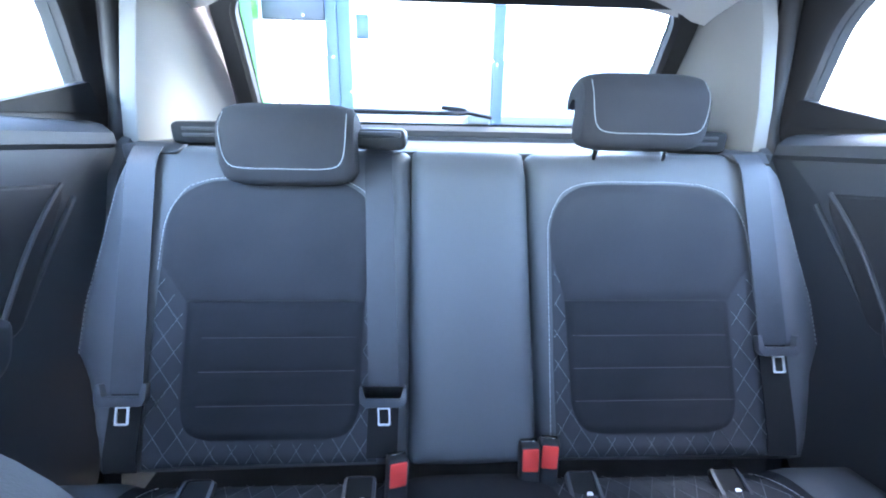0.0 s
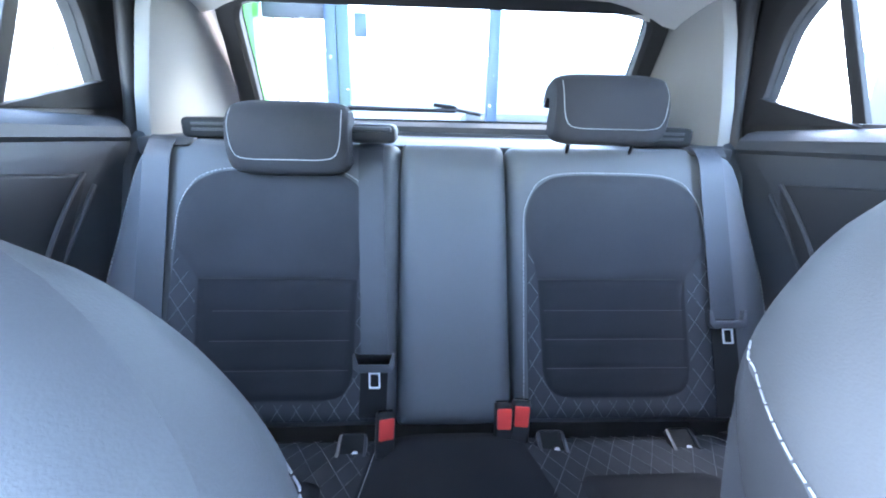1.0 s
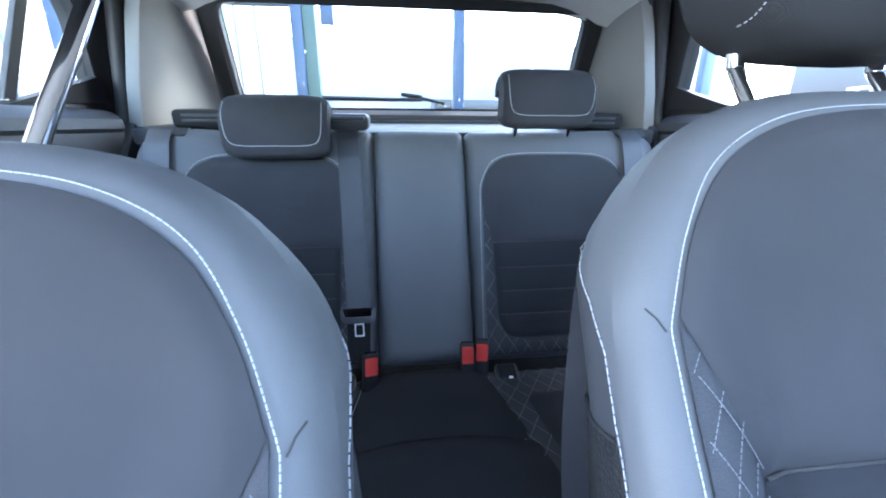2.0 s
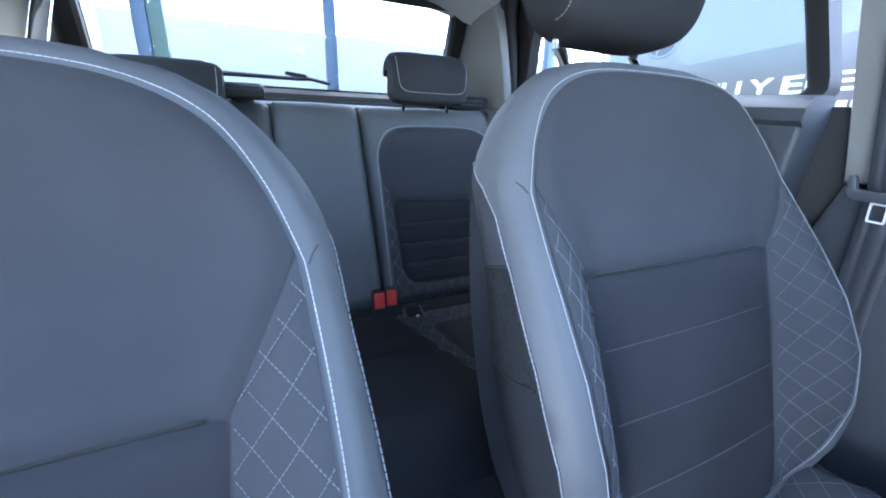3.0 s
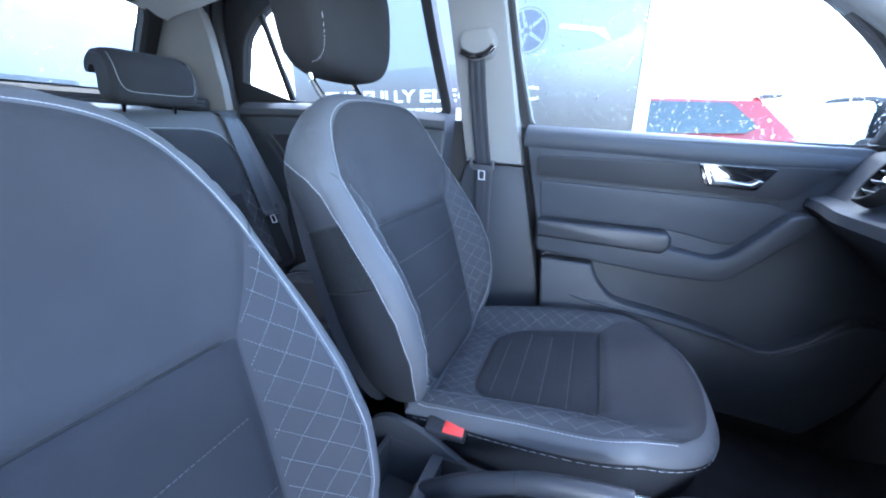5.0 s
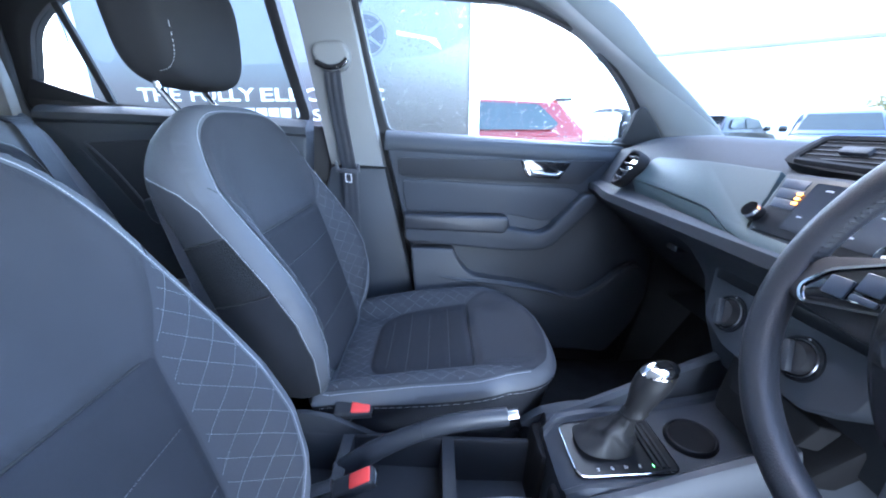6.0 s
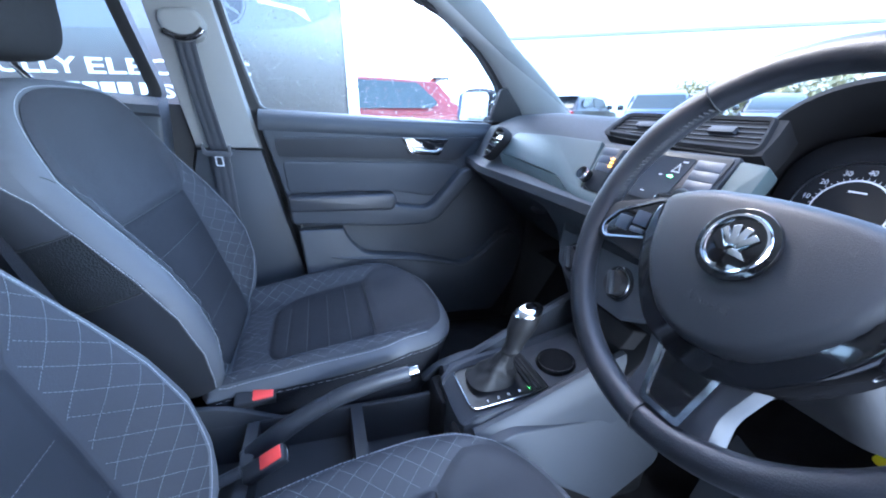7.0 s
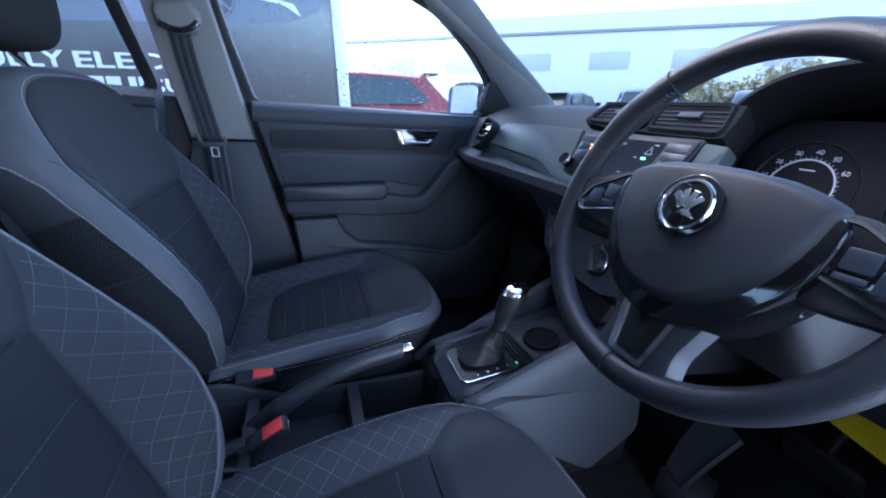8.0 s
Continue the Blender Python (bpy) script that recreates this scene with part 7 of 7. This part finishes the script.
for word, y_left, y_right in (("THE", 1.62, 1.335), ("FULLY", 1.265, 0.828), ("ELECTRIC", 0.787, -0.06)):
    board_word(word, y_left, y_right, 1.248, 0.086)
board_word("SUV", 0.445, 0.170, 1.120, 0.078)
for y_left, y_right, count in ((1.55, 1.06, 5), (0.995, 0.595, 5), (0.555, 0.470, 2)):
    w = (y_left - y_right + 0.014) / count
    for k in range(count):
        part("name_bar", box(BX - 0.004, y_left - w * (k + 1) + 0.014, 1.125, BX + 0.002, y_left - w * k, 1.205, 0.0), PRINT, board, "plain white bar")
# the vehicle printed on the board: wheel, body side and light strip
TYREP = material("printed_tyre", (0.07, 0.08, 0.10), 0.35, var=0.15, scale=3, grain=30, bump=0.0)
CARP = material("printed_car", (0.17, 0.19, 0.23), 0.35, var=0.15, scale=1.5, grain=30, bump=0.0)
body_p = rounded([(-0.60, 1.62), (-0.40, 1.54), (0.02, 1.50), (0.04, 1.66), (0.16, 1.76), (0.30, 1.66), (0.34, 1.50), (1.35, 1.46), (1.40, 1.62), (1.55, 1.72), (1.70, 1.62), (1.74, 1.48), (2.0, 1.55), (2.05, 1.85), (1.7, 2.1), (1.2, 2.4), (0.4, 2.4), (0.0, 2.1), (-0.42, 1.95)], 0.05)
part("printed_body", slab(body_p, lambda a, b, c: Vector((BX - 0.0005 - c, a, b)), 0.0015), CARP, board, "printed grey-blue car body")
for yc in (0.04, 1.50):
    for r0, r1, m in ((0.0, 0.135, TYREP), (0.118, 0.130, CARP)):
        o = [(yc + r1 * math.cos(w), 1.66 + r1 * math.sin(w)) for w in np.linspace(0, 2 * math.pi, 36, endpoint=False)]
        if r0:
            i = [(yc + r0 * math.cos(w), 1.66 + r0 * math.sin(w)) for w in np.linspace(0, 2 * math.pi, 36, endpoint=False)]
            part("printed_rim", ring_loft([[(BX - 0.0045, a, b) for a, b in L] for L in (i, o)], False), m, board)
        else:
            part("printed_wheel", slab(o, lambda a, b, c: Vector((BX - 0.0025 - c, a, b)), 0.001), m, board)
    for k in range(5):
        w = 2 * math.pi * k / 5
        d, n = np.array((math.cos(w), math.sin(w))), np.array((-math.sin(w), math.cos(w)))
        q = [(yc, 1.66) + d * 0.02 + n * 0.012, (yc, 1.66) + d * 0.118 + n * 0.007, (yc, 1.66) + d * 0.118 - n * 0.007, (yc, 1.66) + d * 0.02 - n * 0.012]
        part("printed_spoke", slab(q, lambda a, b, c: Vector((BX - 0.0045 - c, a, b)), 0.0008), CARP, board)
part("printed_light", slab(rounded([(-0.46, 1.57), (-0.36, 1.63), (-0.16, 1.66), (-0.16, 1.685), (-0.42, 1.64)], 0.01), lambda a, b, c: Vector((BX - 0.0045 - c, a, b)), 0.0008), PRINT, board, "printed white lamp")


def parked_car(name, at, heading, paint, label, tall=1.48, length=4.1, estate=False):
    """A parked hatchback: lofted body, glasshouse, panes, wheels and lamps."""
    car = thing(name, label, "car", at, "parked cars")
    M = Matrix.Translation(at) @ pose(0, 0, 0, 0, 0, heading)
    h = length / 2
    secs = [(-h, 0.42, 0.70, 0.60), (-h + 0.12, 0.30, 0.80, 0.78), (-h + 0.5, 0.22, 0.90, 0.86), (-0.6, 0.20, 0.97, 0.88), (0.3, 0.20, 0.98, 0.88), (h - 0.7, 0.22, 1.0, 0.87), (h - 0.15, 0.28, 0.98, 0.82), (h, 0.40, 0.88, 0.70)]
    rings = []
    for x, z0, z1, w in secs:
        rings.append([M @ Vector((x, a * w, z0 + (z1 - z0) * b)) for a, b in ((-0.90, 0.0), (-1.0, 0.25), (-1.0, 0.62), (-0.94, 0.95), (-0.80, 1.0), (0.80, 1.0), (0.94, 0.95), (1.0, 0.62), (1.0, 0.25), (0.90, 0.0))])
    b = ring_loft(rings, True)
    part("body", b, paint, car)
    back = h - (0.12 if estate else 0.35)
    gh = [(-h + 0.95, 0.95, 0.80, 0.02), (-0.45, tall - 0.10, 0.66, 1.0), (-0.1, tall, 0.62, 1.0), (0.8, tall - 0.02, 0.62, 1.0), (back - 0.42, tall - 0.06, 0.62, 1.0), (back, 0.97, 0.74, 0.02)]
    rings = [[M @ Vector((x, a, z)) for a, z in ((-0.80, 0.93), (-w, zt - 0.05), (-w + 0.10, zt), (w - 0.10, zt), (w, zt - 0.05), (0.80, 0.93))] for x, zt, w, k in gh]
    part("roof", ring_loft(rings, True), paint, car)
    for sy in (-1, 1):
        side = [(-h + 1.25, 1.05), (-0.55, tall - 0.13), (0.25, tall - 0.09), (0.25, 1.05)]
        side2 = [(0.33, 1.05), (0.33, tall - 0.09), (back - 0.72, tall - 0.12), (back - 0.45, 1.12), (back - 0.55, 1.05)]
        for s in (side, side2):
            f = lambda a, c, d: M @ Vector((a, sy * (0.815 - 0.30 * max(0, (c - 0.93)) + 0.004 + d), c))
            part("window", slab(rounded(s, 0.04), f, 0.006), DARKGL, car, "dark wet side window")
    ws = lambda x0, z0, x1, z1, w0, w1: ring_loft([[M @ Vector((x0 - 0.01, -w0, z0)), M @ Vector((x0 - 0.01, w0, z0)), M @ Vector((x0 + 0.02, w0, z0)), M @ Vector((x0 + 0.02, -w0, z0))], [M @ Vector((x1 - 0.01, -w1, z1)), M @ Vector((x1 - 0.01, w1, z1)), M @ Vector((x1 + 0.02, w1, z1)), M @ Vector((x1 + 0.02, -w1, z1))]], True)
    part("windscreen", ws(-h + 1.03, 1.00, -0.52, tall - 0.12, 0.70, 0.58), DARKGL, car, "dark windscreen")
    part("rear_window", ws(back - 0.04, 1.02, back - 0.40, tall - 0.12, 0.62, 0.54), DARKGL, car, "dark rear window")
    part("spoiler", turned(box(back - 0.46, -0.58, tall - 0.07, back - 0.22, 0.58, tall - 0.03, 0.015), M), PIANO, car, "black roof spoiler")
    for sx in (-h + 0.78, h - 0.75):
        for sy in (-1, 1):
            t = []
            for r, y in ((0.20, 0.70), (0.30, 0.70), (0.315, 0.74), (0.315, 0.84), (0.30, 0.875), (0.22, 0.88), (0.21, 0.86)):
                t.append([M @ Vector((sx + r * math.cos(w), sy * y, 0.315 + r * math.sin(w))) for w in np.linspace(0, 2 * math.pi, 28, endpoint=False)])
            wh = part("wheel", ring_loft(t, True), RUBBER, car, "black tyre")
            t = [[M @ Vector((sx + r * math.cos(w), sy * y, 0.315 + r * math.sin(w))) for w in np.linspace(0, 2 * math.pi, 20, endpoint=False)] for r, y in ((0.205, 0.865), (0.19, 0.872), (0.05, 0.885))]
            part("rim", ring_loft(t, True), STEEL, wh, "silver rim")
    for sy in (-1, 1):
        part("tail_lamp", turned(box(h - 0.16, sy * 0.66 - 0.13, 0.80, h - 0.01, sy * 0.66 + 0.13, 0.93, 0.02), M), LAMP, car, "red tail lamp")
        part("headlight", turned(box(-h + 0.02, sy * 0.58 - 0.15, 0.62, -h + 0.25, sy * 0.58 + 0.15, 0.74, 0.03), M), GLASSW, car, "clear headlight")
        part("side_mirror", turned(box(-0.70, sy * 0.95 - 0.08, 0.98, -0.55, sy * 0.95 + 0.08, 1.12, 0.03), M), PIANO, car)
    part("plate_bar", turned(box(h - 0.02, -0.26, 0.58, h + 0.012, 0.26, 0.69, 0.004), M), PRINT, car, "plain pale bar")
    return car


DARKGL = material("dark_car_glass", (0.02, 0.03, 0.03), 0.08, var=0.2, scale=8, bump=0.0)
LAMP = material("red_lamp", (0.45, 0.01, 0.01), 0.15, var=0.1, bump=0.0)
GLASSW = material("lamp_glass", (0.6, 0.62, 0.65), 0.1, var=0.1, bump=0.0)
REDP = material("red_car_paint", (0.16, 0.003, 0.004), 0.45, var=0.05, bump=0.0, coat=0.1)
BLUEP = material("blue_car_paint", (0.030, 0.055, 0.150), 0.3, var=0.05, bump=0.0, coat=0.3)
GREYP = material("grey_car_paint", (0.035, 0.036, 0.04), 0.3, var=0.05, bump=0.0, coat=0.3)
WHITEP = material("white_car_paint", (0.78, 0.78, 0.78), 0.3, var=0.03, bump=0.0, coat=0.6)
for (x, y), turn, paint, label, tall, long, estate in (
    ((5.40, -0.45), -86, REDP, "bright red estate car parked beyond the board", 1.49, 4.2, True),
    ((8.7, -9.8), -45, BLUEP, "blue hatchback parked across the car park", 1.50, 4.0, False),
    ((12.6, -9.9), 118, GREYP, "dark grey hatchback parked across the car park", 1.46, 4.0, False),
    ((8.2, -13.7), -52, GREYP, "grey hatchback parked beside the blue car", 1.46, 4.0, False),
    ((-1.2, 11.5), 100, WHITEP, "white car parked behind the glass front", 1.5, 4.2, False),
    ((2.9, 10.0), 95, WHITEP, "white car parked behind the glass front", 1.6, 4.2, True),
):
    parked_car("parked_car", (x, y, ground_at(x, y) + 0.005), turn, paint, label, tall, long, estate)

# the dealer's building behind: pale wall, blue posts, green corner post, fascia
CARPD = material("dark_fascia", (0.05, 0.055, 0.065), 0.5, var=0.15, scale=2, grain=50, bump=0.05)
shop = thing("showroom", "pale showroom front with blue posts and a dark fascia", "building", (0, 5.5, 0))
part("wall", box(-8, 14.0, 0.0, 12, 14.3, 4.2, 0.02), GREYW, shop, "pale grey wall")
part("lintel", box(-4, 3.20, 3.4, 5, 3.30, 3.5, 0.01), BLUE, shop)
for x0, x1, m, lab in ((0.46, 0.55, BLUE, "blue steel post"), (-0.83, -0.74, BLUE, "blue steel post"), (-0.74, -0.64, TEAL, "teal steel post"), (2.75, 2.85, BLUE, "blue steel post"), (-2.55, -2.45, BLUE, "blue steel post")):
    part("post", box(x0, 3.20, 0.0, x1, 3.29, 3.5, 0.008), m, shop, lab)
part("post", box(-1.50, 3.10, 0.0, -1.32, 3.28, 3.5, 0.01), GREENP, shop, "bright green corner post")
part("sign", box(-0.60, 3.20, 1.93, -0.50, 3.215, 2.10, 0.004), BLUE, shop, "small blue notice")
part("fascia", box(-1.31, 3.24, 2.06, -0.84, 3.27, 2.4, 0.008), CARPD, shop, "dark fascia")
part("canopy", box(1.2, 12.0, 1.9, 6.0, 13.8, 2.2, 0.02), DARKWIN, shop, "grey canopy")
part("window", box(1.4, 13.93, 0.4, 3.0, 13.99, 1.7, 0.02), DARKWIN, shop, "grey window")
part("window", box(3.4, 13.93, 0.4, 5.0, 13.99, 1.7, 0.02), DARKWIN, shop, "grey window")
# a long pale building across the car park and a hedge
far = thing("far_building", "long pale building with a grey eaves line", "building", (22, -9, 0))
FM = Matrix.Translation((24.0, -17.6, 0.0)) @ pose(0, 0, 0, 0, 0, 55)
part("wall", turned(box(-40, -0.4, 0.0, 60, 0.0, 6.6, 0.05), FM), WALL, far, "pale wall")
part("eaves", turned(box(-40, -0.05, 5.42, 60, 0.12, 5.62, 0.03), FM), GREYW, far, "grey eaves")
for k in range(12):
    part("window", turned(box(-24 + 5 * k, -0.02, 3.2, -21.5 + 5 * k, 0.04, 4.3, 0.02), FM), PALEWIN, far, "pale grey window")
# nearness and height are made up, to block skylight from the left
left_b = thing("clad_wall", "grey ribbed clad wall beside the car", "building", (-3.3, 4, 0))
part("wall", box(-3.4, -1.2, 0, -3.2, 12, 6.0, 0.02), DULLWALL, left_b, "grey ribbed wall")
for k in range(8):
    part("rib", box(-3.2, 1.0 + 1.3 * k, 0.0, -3.15, 1.06 + 1.3 * k, 5.9, 0.004), GREYW, left_b)
rng = random.Random(4)
verts, faces = [], []
for k in range(15000):
    x = rng.uniform(2, 13.2)
    y = -13.6 + (x - 13.2) * 0.62 + rng.uniform(-0.8, 0.8)
    top = 1.95 + 0.25 * math.sin(x * 0.9) + 0.25 * math.sin(x * 2.3)
    z = ground_at(x, y) + rng.uniform(0.0, top)
    s = rng.uniform(0.06, 0.16)
    d = [Vector((rng.uniform(-1, 1), rng.uniform(-1, 1), rng.uniform(-1, 1))) * s for _ in range(3)]
    base = len(verts)
    verts += [Vector((x, y, z)) + e for e in d]
    faces.append((base, base + 1, base + 2))
solid("hedge", from_arrays(verts, faces), HEDGE, "uneven olive hedge behind the parked cars", "hedge", kind="stuff", smooth=False)
